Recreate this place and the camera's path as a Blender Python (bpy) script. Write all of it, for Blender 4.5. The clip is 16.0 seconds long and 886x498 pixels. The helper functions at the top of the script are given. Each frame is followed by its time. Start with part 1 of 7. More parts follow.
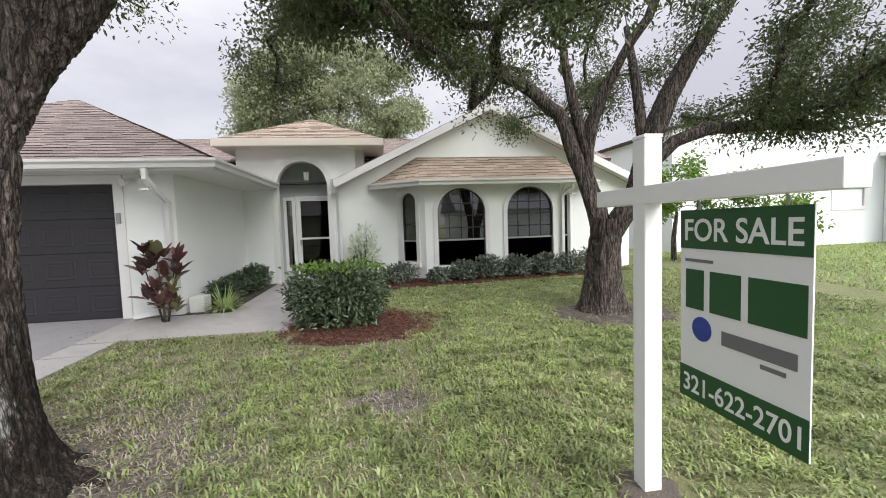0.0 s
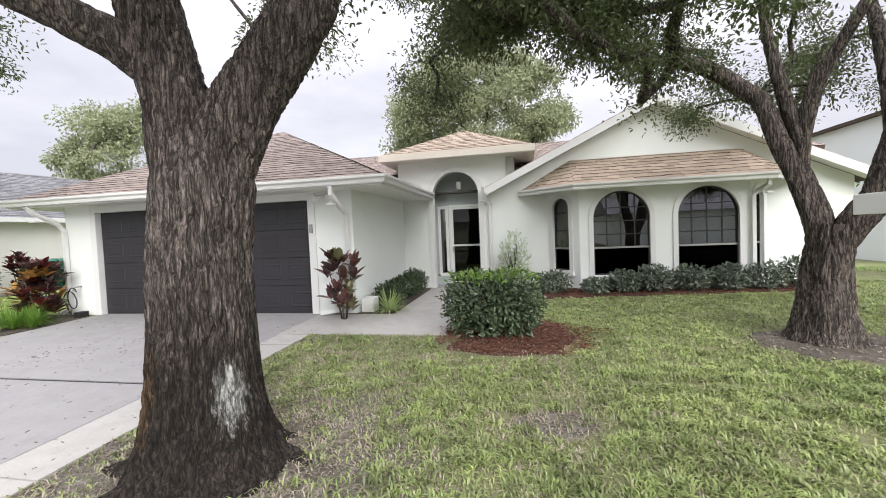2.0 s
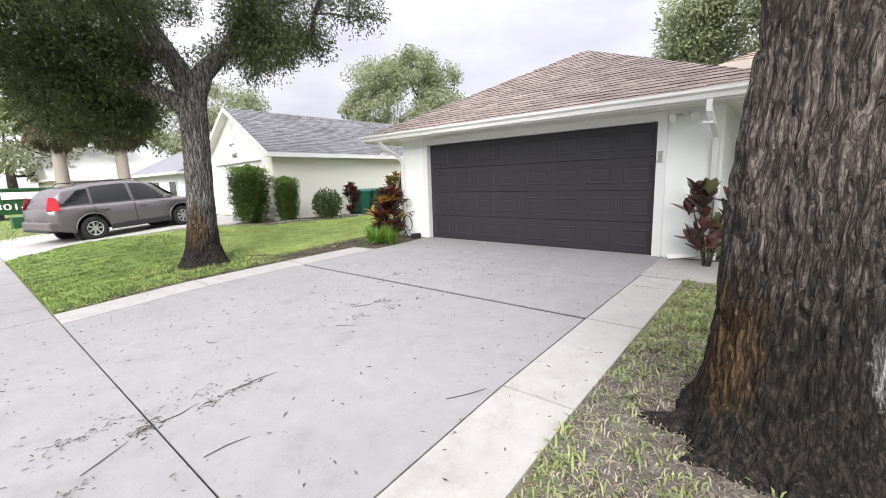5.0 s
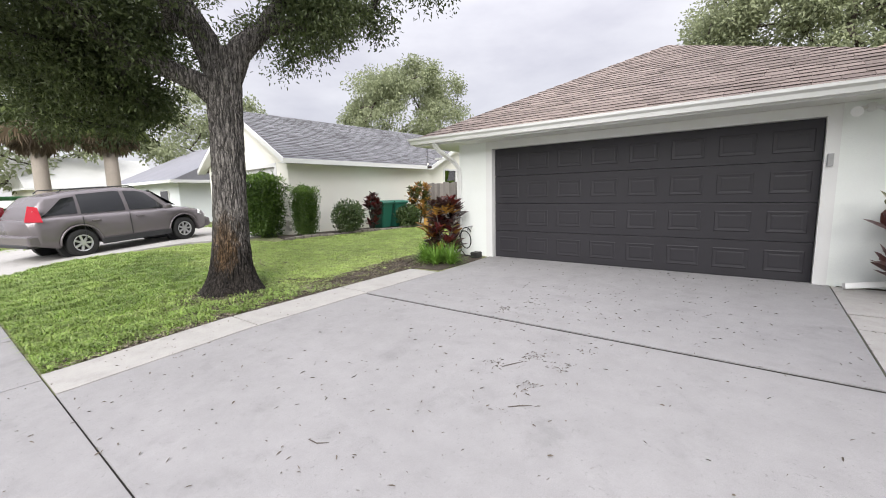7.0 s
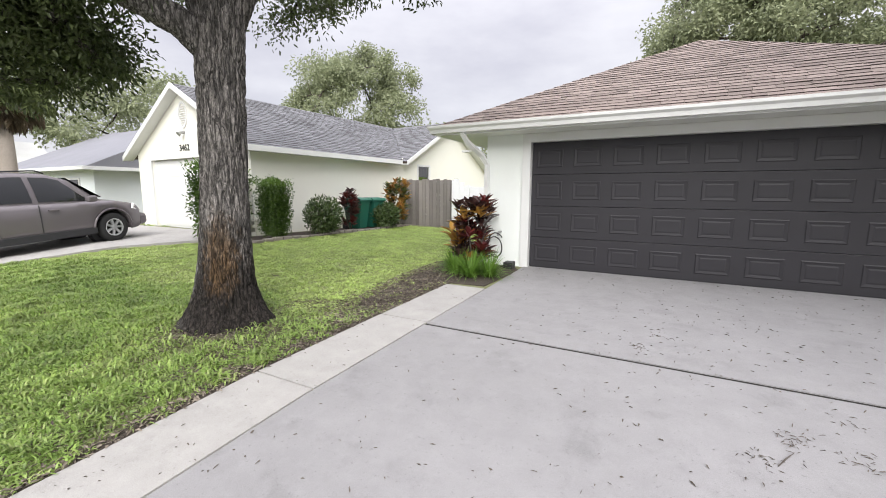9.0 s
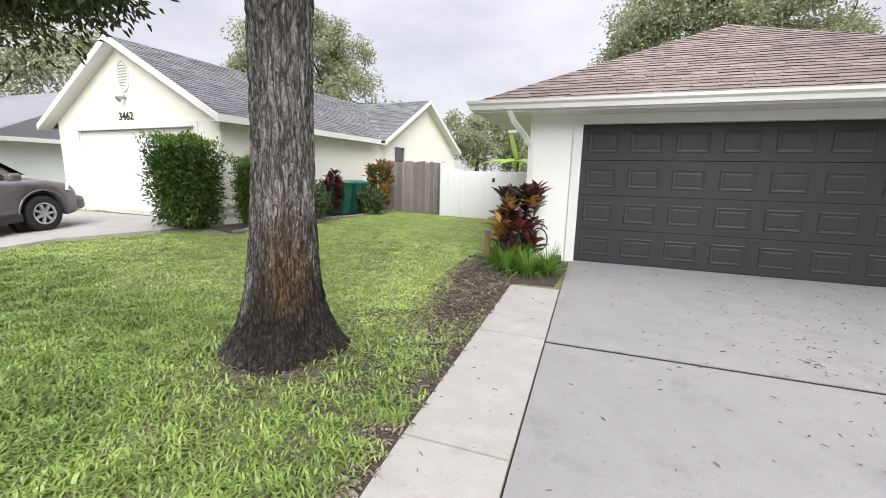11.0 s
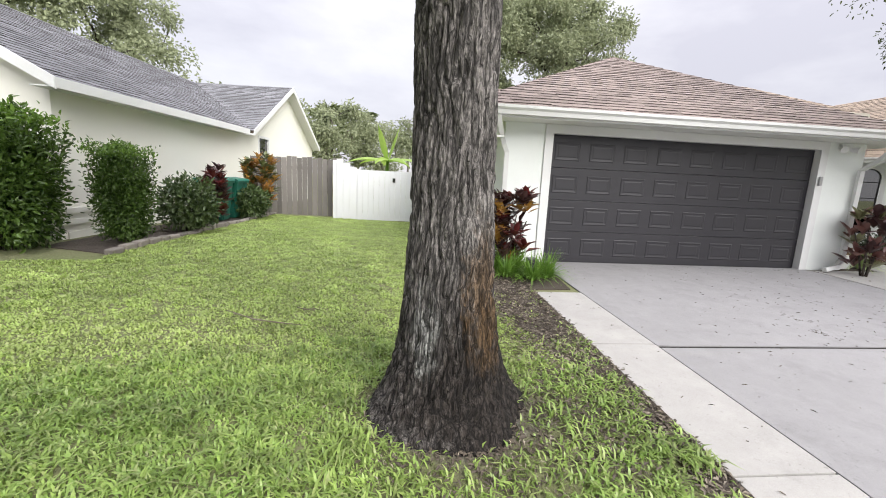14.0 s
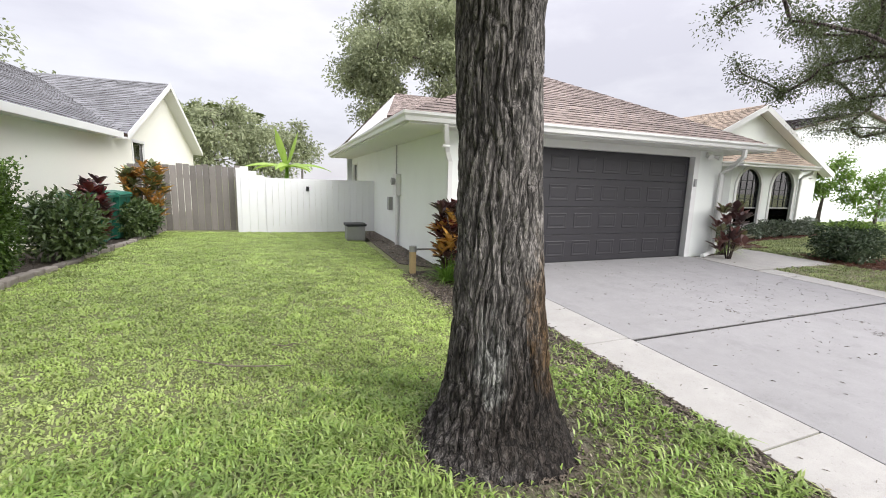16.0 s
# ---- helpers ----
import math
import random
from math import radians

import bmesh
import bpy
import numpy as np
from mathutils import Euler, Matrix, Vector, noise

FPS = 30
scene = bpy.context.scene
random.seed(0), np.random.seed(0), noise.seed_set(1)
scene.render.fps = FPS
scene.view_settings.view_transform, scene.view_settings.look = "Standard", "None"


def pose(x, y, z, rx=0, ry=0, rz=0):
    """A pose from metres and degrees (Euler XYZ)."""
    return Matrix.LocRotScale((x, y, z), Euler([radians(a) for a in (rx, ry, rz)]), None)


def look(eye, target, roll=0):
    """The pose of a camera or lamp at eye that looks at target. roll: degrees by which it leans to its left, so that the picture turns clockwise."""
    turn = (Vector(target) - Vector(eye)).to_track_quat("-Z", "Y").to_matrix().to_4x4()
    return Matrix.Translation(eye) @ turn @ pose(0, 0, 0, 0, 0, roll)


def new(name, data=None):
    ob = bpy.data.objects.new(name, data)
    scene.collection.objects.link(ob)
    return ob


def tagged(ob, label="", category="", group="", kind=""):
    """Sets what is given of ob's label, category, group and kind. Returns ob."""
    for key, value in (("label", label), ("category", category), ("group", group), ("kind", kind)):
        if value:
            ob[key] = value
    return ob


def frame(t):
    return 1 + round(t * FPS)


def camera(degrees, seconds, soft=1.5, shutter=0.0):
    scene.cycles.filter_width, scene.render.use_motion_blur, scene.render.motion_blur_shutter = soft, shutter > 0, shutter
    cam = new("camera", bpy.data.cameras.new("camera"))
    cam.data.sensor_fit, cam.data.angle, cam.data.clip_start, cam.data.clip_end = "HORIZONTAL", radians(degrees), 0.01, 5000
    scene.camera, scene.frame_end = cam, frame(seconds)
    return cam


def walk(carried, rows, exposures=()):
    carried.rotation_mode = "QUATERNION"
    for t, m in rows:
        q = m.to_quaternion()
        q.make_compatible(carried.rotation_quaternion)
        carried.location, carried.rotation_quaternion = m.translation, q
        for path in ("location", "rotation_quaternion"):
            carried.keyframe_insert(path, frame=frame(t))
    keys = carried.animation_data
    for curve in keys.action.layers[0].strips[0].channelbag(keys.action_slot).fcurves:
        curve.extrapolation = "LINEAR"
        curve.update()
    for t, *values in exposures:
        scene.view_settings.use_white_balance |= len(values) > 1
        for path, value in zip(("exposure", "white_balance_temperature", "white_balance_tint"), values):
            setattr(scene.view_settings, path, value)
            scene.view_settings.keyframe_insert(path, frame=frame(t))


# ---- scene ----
cam = camera(94.7, 16.0, soft=1.0)
PATH = [
    (0, (0.553, 0.358, 1.517), (0.851, 2.332, 1.389), -1.9),
    (0.5, (0.281, 0.362, 1.548), (0.348, 2.358, 1.446), -2.0),
    (1, (0.177, 0.364, 1.58), (0.089, 2.361, 1.5), -2.4),
    (1.5, (0.259, 0.394, 1.579), (0.015, 2.378, 1.514), -2.6),
    (2, (0.362, 0.48, 1.575), (-0.024, 2.441, 1.497), -2.4),
    (2.5, (0.226, 0.459, 1.554), (-0.321, 2.378, 1.423), -1.9),
    (3, (-0.112, 0.339, 1.514), (-0.838, 2.19, 1.295), -1.3),
    (3.5, (-0.503, 0.34, 1.454), (-1.389, 2.108, 1.158), -0.9),
    (4, (-1.009, 0.339, 1.467), (-2.055, 2.007, 1.115), -0.9),
    (4.5, (-1.461, 0.222, 1.485), (-2.632, 1.802, 1.123), -1.2),
    (5, (-1.977, 0.238, 1.479), (-3.241, 1.754, 1.15), -1.8),
    (7.5, (-4.779, 0.402, 1.425), (-5.943, 2.011, 1.183), -0.9),
    (8, (-5.349, 0.433, 1.431), (-6.435, 2.095, 1.191), -0.2),
    (10.5, (-7.742, 0.733, 1.488), (-8.492, 2.556, 1.152), 0.6),
    (11, (-8.232, 0.683, 1.483), (-8.899, 2.535, 1.126), 1.3),
    (11.5, (-8.724, 0.695, 1.445), (-9.319, 2.569, 1.083), 1.7),
    (12, (-9.257, 0.742, 1.459), (-9.778, 2.639, 1.097), 1.6),
    (12.5, (-9.729, 0.71, 1.509), (-10.141, 2.634, 1.15), 1.1),
    (13, (-10.144, 0.773, 1.503), (-10.411, 2.723, 1.149), 1.0),
    (13.5, (-10.549, 0.826, 1.479), (-10.583, 2.794, 1.127), 2.0),
    (14, (-10.885, 0.859, 1.486), (-10.675, 2.819, 1.146), 2.8),
    (14.5, (-11.236, 1.029, 1.495), (-10.78, 2.949, 1.168), 3.2),
    (15, (-11.486, 1.109, 1.519), (-10.857, 2.981, 1.202), 2.8),
    (15.5, (-11.704, 1.155, 1.57), (-10.978, 2.991, 1.251), 2.2),
    (16, (-11.778, 1.202, 1.576), (-11.052, 3.04, 1.264), 1.6),
]
walk(cam, [(t, look(eye, target, roll)) for t, eye, target, roll in PATH], ((0.0, 0.8), (1.0, 0.93), (2.0, 1.03), (3.5, 1.1), (5.0, 1.06), (7.5, 0.85), (10.5, 0.86), (13.0, 1.0), (16.0, 1.03)))

# ---- world, sun, exposure ----
SUN_ELEV, SUN_AZ = 36.0, 150.0
world = bpy.data.worlds.new("world")
scene.world = world
world.use_nodes = True
wn, wl = world.node_tree.nodes, world.node_tree.links
wn.clear()
w_out = wn.new("ShaderNodeOutputWorld")
w_bg = wn.new("ShaderNodeBackground")
w_sky = wn.new("ShaderNodeTexSky")
w_sky.sky_type = "NISHITA"
w_sky.sun_disc = False
w_sky.sun_elevation, w_sky.sun_rotation = radians(SUN_ELEV), radians(SUN_AZ)
w_coord = wn.new("ShaderNodeTexCoord")
w_map = wn.new("ShaderNodeMapping")
w_map.inputs["Scale"].default_value = (1.0, 1.0, 2.6)
w_noise = wn.new("ShaderNodeTexNoise")
w_noise.inputs["Scale"].default_value = 2.3
w_noise.inputs["Detail"].default_value = 7
w_noise.inputs["Roughness"].default_value = 0.55
w_ramp = wn.new("ShaderNodeValToRGB")
w_ramp.color_ramp.elements[0].position, w_ramp.color_ramp.elements[0].color = 0.36, (4.2, 4.1, 4.56, 1)
w_ramp.color_ramp.elements[1].position, w_ramp.color_ramp.elements[1].color = 0.66, (5.7, 5.6, 5.9, 1)
w_mix = wn.new("ShaderNodeMix")
w_mix.data_type = "RGBA"
w_mix.inputs[0].default_value = 0.9
wl.new(w_coord.outputs["Generated"], w_map.inputs["Vector"])
wl.new(w_map.outputs["Vector"], w_noise.inputs["Vector"])
wl.new(w_noise.outputs["Fac"], w_ramp.inputs["Fac"])
wl.new(w_sky.outputs["Color"], w_mix.inputs[6])
wl.new(w_ramp.outputs["Color"], w_mix.inputs[7])
# overcast: brighter towards the zenith
w_sep = wn.new("ShaderNodeSeparateXYZ")
w_pow = wn.new("ShaderNodeMath")
w_pow.operation = "POWER"
w_pow.inputs[1].default_value = 3.0
w_abs = wn.new("ShaderNodeMath")
w_abs.operation = "MAXIMUM"
w_abs.inputs[1].default_value = 0.0
w_mul = wn.new("ShaderNodeMath")
w_mul.operation = "MULTIPLY_ADD"
w_mul.inputs[1].default_value, w_mul.inputs[2].default_value = 3.3, 1.0
w_scale = wn.new("ShaderNodeVectorMath")
w_scale.operation = "SCALE"
wl.new(w_coord.outputs["Generated"], w_sep.inputs[0])
wl.new(w_sep.outputs["Z"], w_abs.inputs[0])
wl.new(w_abs.outputs[0], w_pow.inputs[0])
wl.new(w_pow.outputs[0], w_mul.inputs[0])
wl.new(w_mix.outputs[2], w_scale.inputs[0])
wl.new(w_mul.outputs[0], w_scale.inputs["Scale"])
wl.new(w_scale.outputs[0], w_bg.inputs["Color"])
w_bg.inputs["Strength"].default_value = 0.089
wl.new(w_bg.outputs["Background"], w_out.inputs["Surface"])

sun_data = bpy.data.lights.new("sun", "SUN")
sun_data.energy, sun_data.angle, sun_data.color = 2.95, radians(45), (1.0, 0.985, 0.96)
sun = new("sun", sun_data)
sun_way = Vector((math.sin(radians(SUN_AZ)) * math.cos(radians(SUN_ELEV)), math.cos(radians(SUN_AZ)) * math.cos(radians(SUN_ELEV)), math.sin(radians(SUN_ELEV))))
sun.matrix_world = look(sun_way * 60, (0, 0, 0))


# ---- material helpers ----
def nodes_of(name):
    m = bpy.data.materials.new(name)
    m.use_nodes = True
    return m, m.node_tree.nodes, m.node_tree.links, m.node_tree.nodes["Principled BSDF"]


def stretched(n, l, scale, kind="Object"):
    c = n.new("ShaderNodeTexCoord")
    mp = n.new("ShaderNodeMapping")
    mp.inputs["Scale"].default_value = scale
    l.new(c.outputs[kind], mp.inputs["Vector"])
    return mp.outputs["Vector"]


def noise_node(n, l, scale, detail=4, rough=0.55, vec=None):
    t = n.new("ShaderNodeTexNoise")
    t.inputs["Scale"].default_value, t.inputs["Detail"].default_value, t.inputs["Roughness"].default_value = scale, detail, rough
    l.new(vec if vec else stretched(n, l, (1, 1, 1)), t.inputs["Vector"])
    return t.outputs["Fac"]


def ramp_node(n, l, fac, stops):
    r = n.new("ShaderNodeValToRGB")
    els = r.color_ramp.elements
    while len(els) < len(stops):
        els.new(0.5)
    for e, (p, c) in zip(els, stops):
        e.position, e.color = p, (*c, 1)
    l.new(fac, r.inputs["Fac"])
    return r.outputs["Color"]


def mix_node(n, l, fac, a, b, blend="MIX"):
    m = n.new("ShaderNodeMix")
    m.data_type, m.blend_type = "RGBA", blend
    for sock, v in ((m.inputs[0], fac), (m.inputs[6], a), (m.inputs[7], b)):
        if isinstance(v, (int, float)):
            sock.default_value = v
        elif isinstance(v, tuple):
            sock.default_value = (*v, 1)
        else:
            l.new(v, sock)
    return m.outputs[2]


def bump_node(n, l, bsdf, height, strength, dist):
    b = n.new("ShaderNodeBump")
    b.inputs["Strength"].default_value, b.inputs["Distance"].default_value = strength, dist
    l.new(height, b.inputs["Height"])
    l.new(b.outputs["Normal"], bsdf.inputs["Normal"])


def tinted(c, k):
    return tuple(min(1, v * k) for v in c)


def surface(name, base, rough=0.7, var=0.12, scale=1.2, fine=60, bump=0.2, dist=0.004, metal=0.0, stain=None, island=0.0, obrand=0.0, spec=0.4):
    """Base colour broken up at two scales, with fine relief."""
    m, n, l, b = nodes_of(name)
    big = noise_node(n, l, scale, 5)
    small = noise_node(n, l, fine, 3)
    col = ramp_node(n, l, big, [(0.3, tinted(base, 1 - var)), (0.7, tinted(base, 1 + var))])
    col = mix_node(n, l, 0.5, col, ramp_node(n, l, small, [(0.3, tinted(base, 1 - var)), (0.7, tinted(base, 1 + var))]))
    if stain:
        sc, amount, scol = stain
        f = ramp_node(n, l, noise_node(n, l, sc, 6, 0.65), [(0.48, (0, 0, 0)), (0.72, (amount,) * 3)])
        col = mix_node(n, l, f, col, scol)
    if island or obrand:
        g = n.new("ShaderNodeNewGeometry" if island else "ShaderNodeObjectInfo")
        k = island or obrand
        v = ramp_node(n, l, g.outputs["Random Per Island" if island else "Random"], [(0, (1 - k,) * 3), (1, (1 + k * 0.4,) * 3)])
        col = mix_node(n, l, 1.0, col, v, "MULTIPLY")
    l.new(col, b.inputs["Base Color"])
    b.inputs["Roughness"].default_value, b.inputs["Metallic"].default_value = rough, metal
    b.inputs["Specular IOR Level"].default_value = spec
    if bump:
        bump_node(n, l, b, small, bump, dist)
    return m


def leafy(name, dark, light, trans=0.35, rough=0.45, extra=None, mottle=0.0):
    m, n, l, b = nodes_of(name)
    g = n.new("ShaderNodeNewGeometry")
    stops = [(0.0, dark), (0.75, light)] + ([(0.96, extra)] if extra else [])
    col = ramp_node(n, l, g.outputs["Random Per Island"], stops)
    col = mix_node(n, l, 0.5, col, ramp_node(n, l, noise_node(n, l, 0.8, 3), [(0.3, dark), (0.75, light)]))
    if mottle:
        for sc in (2.6, 9.0):
            col = mix_node(n, l, 1.0, col, ramp_node(n, l, noise_node(n, l, sc, 4, 0.65), [(0.35, (1 - mottle, 1 - mottle * 1.1, 1 - mottle)), (0.65, (1 + mottle * 0.5, 1 + mottle * 0.45, 1 + mottle * 0.3))]), "MULTIPLY")
    l.new(col, b.inputs["Base Color"])
    b.inputs["Roughness"].default_value = rough
    t = n.new("ShaderNodeBsdfTranslucent")
    l.new(col, t.inputs["Color"])
    mx = n.new("ShaderNodeMixShader")
    mx.inputs[0].default_value = trans
    l.new(b.outputs["BSDF"], mx.inputs[1])
    l.new(t.outputs["BSDF"], mx.inputs[2])
    l.new(mx.outputs["Shader"], n["Material Output"].inputs["Surface"])
    return m


def concrete(name, base):
    """Broom-finished concrete: cloudy tone, blotches, dark specks and fine grain."""
    m, n, l, b = nodes_of(name)
    col = ramp_node(n, l, noise_node(n, l, 0.7, 6, 0.6), [(0.3, tinted(base, 0.82)), (0.7, tinted(base, 1.14))])
    col = mix_node(n, l, 0.5, col, ramp_node(n, l, noise_node(n, l, 5.0, 6, 0.7), [(0.3, tinted(base, 0.75)), (0.7, tinted(base, 1.22))]))
    blot = ramp_node(n, l, noise_node(n, l, 2.6, 7, 0.7), [(0.54, (0, 0, 0)), (0.68, (0.55,) * 3)])
    col = mix_node(n, l, blot, col, tinted(base, 0.58))
    speck = ramp_node(n, l, noise_node(n, l, 38, 3, 0.6), [(0.64, (0, 0, 0)), (0.71, (0.6,) * 3)])
    col = mix_node(n, l, speck, col, tinted(base, 0.4))
    col = mix_node(n, l, 0.35, col, ramp_node(n, l, noise_node(n, l, 190, 2), [(0.3, tinted(base, 0.75)), (0.7, tinted(base, 1.25))]))
    l.new(col, b.inputs["Base Color"])
    b.inputs["Roughness"].default_value = 0.85
    bump_node(n, l, b, noise_node(n, l, 160, 3), 0.4, 0.003)
    return m


def soil(name, base, bare):
    """Turf soil with pale thatch, and bare sandy places with ragged edges."""
    m, n, l, b = nodes_of(name)
    col = ramp_node(n, l, noise_node(n, l, 1.3, 6, 0.65), [(0.38, base), (0.7, (0.25, 0.22, 0.14))])
    col = mix_node(n, l, 0.5, col, ramp_node(n, l, noise_node(n, l, 35, 5, 0.7), [(0.3, tinted(base, 0.4)), (0.7, tinted(base, 1.5))]))
    sand = ramp_node(n, l, noise_node(n, l, 9, 7, 0.75), [(0.38, (0.055, 0.045, 0.038)), (0.52, (0.14, 0.12, 0.1)), (0.68, (0.36, 0.335, 0.3))])
    sand = mix_node(n, l, 0.45, sand, ramp_node(n, l, noise_node(n, l, 85, 4, 0.7), [(0.35, (0.035, 0.028, 0.024)), (0.65, (0.3, 0.27, 0.235))]))
    for x, y, z, rx, ry in bare:
        c = n.new("ShaderNodeTexCoord")
        mp = n.new("ShaderNodeMapping")
        mp.vector_type = "TEXTURE"
        mp.inputs["Location"].default_value, mp.inputs["Scale"].default_value = (x, y, z), (rx, ry, 2.0)
        l.new(c.outputs["Object"], mp.inputs["Vector"])
        ln = n.new("ShaderNodeVectorMath")
        ln.operation = "LENGTH"
        l.new(mp.outputs["Vector"], ln.inputs[0])
        sm = n.new("ShaderNodeMath")
        sm.operation = "ADD"
        l.new(noise_node(n, l, 3.5, 7, 0.75), sm.inputs[0])
        l.new(ln.outputs["Value"], sm.inputs[1])
        half = n.new("ShaderNodeMath")
        half.operation = "MULTIPLY"
        half.inputs[1].default_value = 0.5
        l.new(sm.outputs[0], half.inputs[0])
        col = mix_node(n, l, ramp_node(n, l, half.outputs[0], [(0.58, (1, 1, 1)), (0.72, (0, 0, 0))]), col, sand)
    l.new(col, b.inputs["Base Color"])
    b.inputs["Roughness"].default_value = 0.95
    bump_node(n, l, b, noise_node(n, l, 45, 5, 0.7), 0.9, 0.025)
    return m


# ---- materials ----
STUCCO = surface("pale_green_stucco", (0.76, 0.785, 0.76), 0.85, 0.03, 0.7, 90, 0.5, 0.006, stain=(0.9, 0.12, (0.5, 0.5, 0.46)))
# darker copy of the wall stucco: shade of the recess put into its colour
STUCCO_SHADED = surface("shaded_stucco", (0.42, 0.45, 0.45), 0.85, 0.04, 0.7, 90, 0.4, 0.005)
# near black: the gloom of the unlit rooms is put into the colour
INNER = surface("unlit_room_dark", (0.09, 0.085, 0.08), 0.9, 0.1)
TRIM = surface("white_trim_paint", (0.68, 0.68, 0.67), 0.45, 0.03, 1.5, 70, 0.08, 0.002)
SOFFIT = surface("soffit_paint", (0.74, 0.74, 0.7), 0.6, 0.03, 2, 60, 0.1, 0.002)
TANTRIM = surface("tan_fascia_paint", (0.6, 0.55, 0.48), 0.55, 0.04, 2, 60, 0.1, 0.002)
DOORGREY = surface("charcoal_door_paint", (0.027, 0.0253, 0.0298), 0.5, 0.08, 2.5, 140, 0.12, 0.002)
CREAM = surface("cream_stucco", (0.78, 0.765, 0.69), 0.85, 0.03, 0.7, 90, 0.4, 0.005)
WHITEWALL = surface("white_stucco", (0.74, 0.77, 0.79), 0.85, 0.03, 0.6, 80, 0.3, 0.005)
SHINGLE = surface("tan_shingle", (0.27, 0.218, 0.195), 0.95, 0.14, 0.8, 240, 0.6, 0.004, island=0.27)
SHINGLE_TAN = surface("light_tan_shingle", (0.36, 0.285, 0.22), 0.95, 0.14, 0.8, 240, 0.6, 0.004, island=0.27)
# cut asphalt edge, with the shade line under each course put into its colour
SHINGLE_EDGE_SHADE = surface("shingle_edge_shade", (0.045, 0.035, 0.032), 0.95, 0.2)
SHINGLE_ONE = surface("tan_shingle_single", (0.27, 0.218, 0.195), 0.95, 0.14, 0.8, 240, 0.6, 0.004, obrand=0.27)
SHINGLE_GREY = surface("grey_shingle", (0.17, 0.17, 0.18), 0.95, 0.2, 0.5, 200, 0.6, 0.004, island=0.3, stain=(0.6, 0.5, (0.06, 0.06, 0.06)))
UNDERLAY = surface("roof_underlay", (0.1, 0.075, 0.06), 0.95, 0.2)
CONCRETE = concrete("driveway_concrete", (0.267, 0.2585, 0.2605))
CONCRETE_LIGHT = concrete("light_concrete", (0.36, 0.346, 0.328))
JOINT = surface("joint_dirt", (0.016, 0.014, 0.012), 0.95, 0.3)
SOIL = soil("lawn_soil", (0.155, 0.175, 0.068), ((-1.87, 2.96, 0.0, 2.0, 1.7), (0.57, 3.7, 0.0, 0.42, 0.3), (-10.5, 3.25, 0.0, 0.62, 0.58)))
SAND = surface("bare_sandy_dirt", (0.1, 0.085, 0.07), 0.95, 0.3, 3, 70, 0.8, 0.02, stain=(6, 0.8, (0.1, 0.08, 0.07)))
MULCH = surface("red_mulch", (0.085, 0.038, 0.026), 0.95, 0.35, 5, 60, 1.0, 0.03)
ASPHALT = surface("asphalt", (0.06, 0.06, 0.062), 0.9, 0.15, 1, 150, 0.5, 0.004)
VINYL = surface("white_vinyl", (0.83, 0.83, 0.83), 0.35, 0.015, 2, 40, 0.03, 0.001)
FENCEWHITE = surface("white_fence_vinyl", (0.74, 0.74, 0.76), 0.4, 0.02, 1, 40, 0.03, 0.001, stain=(1.2, 0.15, (0.6, 0.58, 0.5)))
OLDWOOD = surface("weathered_wood", (0.22, 0.2, 0.185), 0.9, 0.2, 1.5, 50, 0.5, 0.005, obrand=0.35)
BLACKPLASTIC = surface("black_plastic", (0.02, 0.02, 0.02), 0.5, 0.1)
METALGREY = surface("grey_metal", (0.35, 0.35, 0.35), 0.45, 0.08, 3, 60, 0.1, 0.002, metal=0.6)


def glass_material(name, tint, see):
    m, n, l, b = nodes_of(name)
    tr = n.new("ShaderNodeBsdfTransparent")
    tr.inputs["Color"].default_value = (*tint, 1)
    gl = n.new("ShaderNodeBsdfGlossy")
    gl.inputs["Roughness"].default_value = 0.015
    fr = n.new("ShaderNodeFresnel")
    fr.inputs["IOR"].default_value = see
    mx = n.new("ShaderNodeMixShader")
    l.new(fr.outputs["Fac"], mx.inputs[0])
    l.new(tr.outputs["BSDF"], mx.inputs[1])
    l.new(gl.outputs["BSDF"], mx.inputs[2])
    l.new(mx.outputs["Shader"], n["Material Output"].inputs["Surface"])
    return m


GLASS = glass_material("window_glass", (0.3, 0.31, 0.31), 2.5)
DOORGLASS = glass_material("door_glass", (0.2, 0.2, 0.2), 1.5)
SCREEN = glass_material("insect_screen", (0.22, 0.22, 0.22), 1.04)


# ---- mesh helpers ----
def part(name, bm, material, parent=None, label="", smooth=False):
    """Links a bmesh as one mesh object under a thing or a part."""
    me = bpy.data.meshes.new(name)
    bm.to_mesh(me)
    bm.free()
    if smooth:
        me.polygons.foreach_set("use_smooth", [True] * len(me.polygons))
    me.materials.append(material)
    ob = new(name, me)
    if parent is not None:
        ob.parent = parent
    if label:
        ob["label"] = label
    return ob


def thing(name, label, category, at=(0, 0, 0), turn=0.0, group="", kind=""):
    ob = new(name)
    ob.empty_display_size = 0.1
    ob.matrix_world = pose(*at, 0, 0, turn)
    return tagged(ob, label, category, group, kind)


def box(bm, x0, x1, y0, y1, z0, z1, bevel=0.0):
    vs = [bm.verts.new((x, y, z)) for z in (z0, z1) for x, y in ((x0, y0), (x1, y0), (x1, y1), (x0, y1))]
    fs = [bm.faces.new([vs[i] for i in f]) for f in ((3, 2, 1, 0), (4, 5, 6, 7), (0, 1, 5, 4), (1, 2, 6, 5), (2, 3, 7, 6), (3, 0, 4, 7))]
    if bevel:
        es = list({e for f in fs for e in f.edges})
        bmesh.ops.bevel(bm, geom=es, offset=bevel, segments=2, affect="EDGES", profile=0.5)
    return bm


def boxed(*a, bevel=0.0):
    return box(bmesh.new(), *a, bevel=bevel)


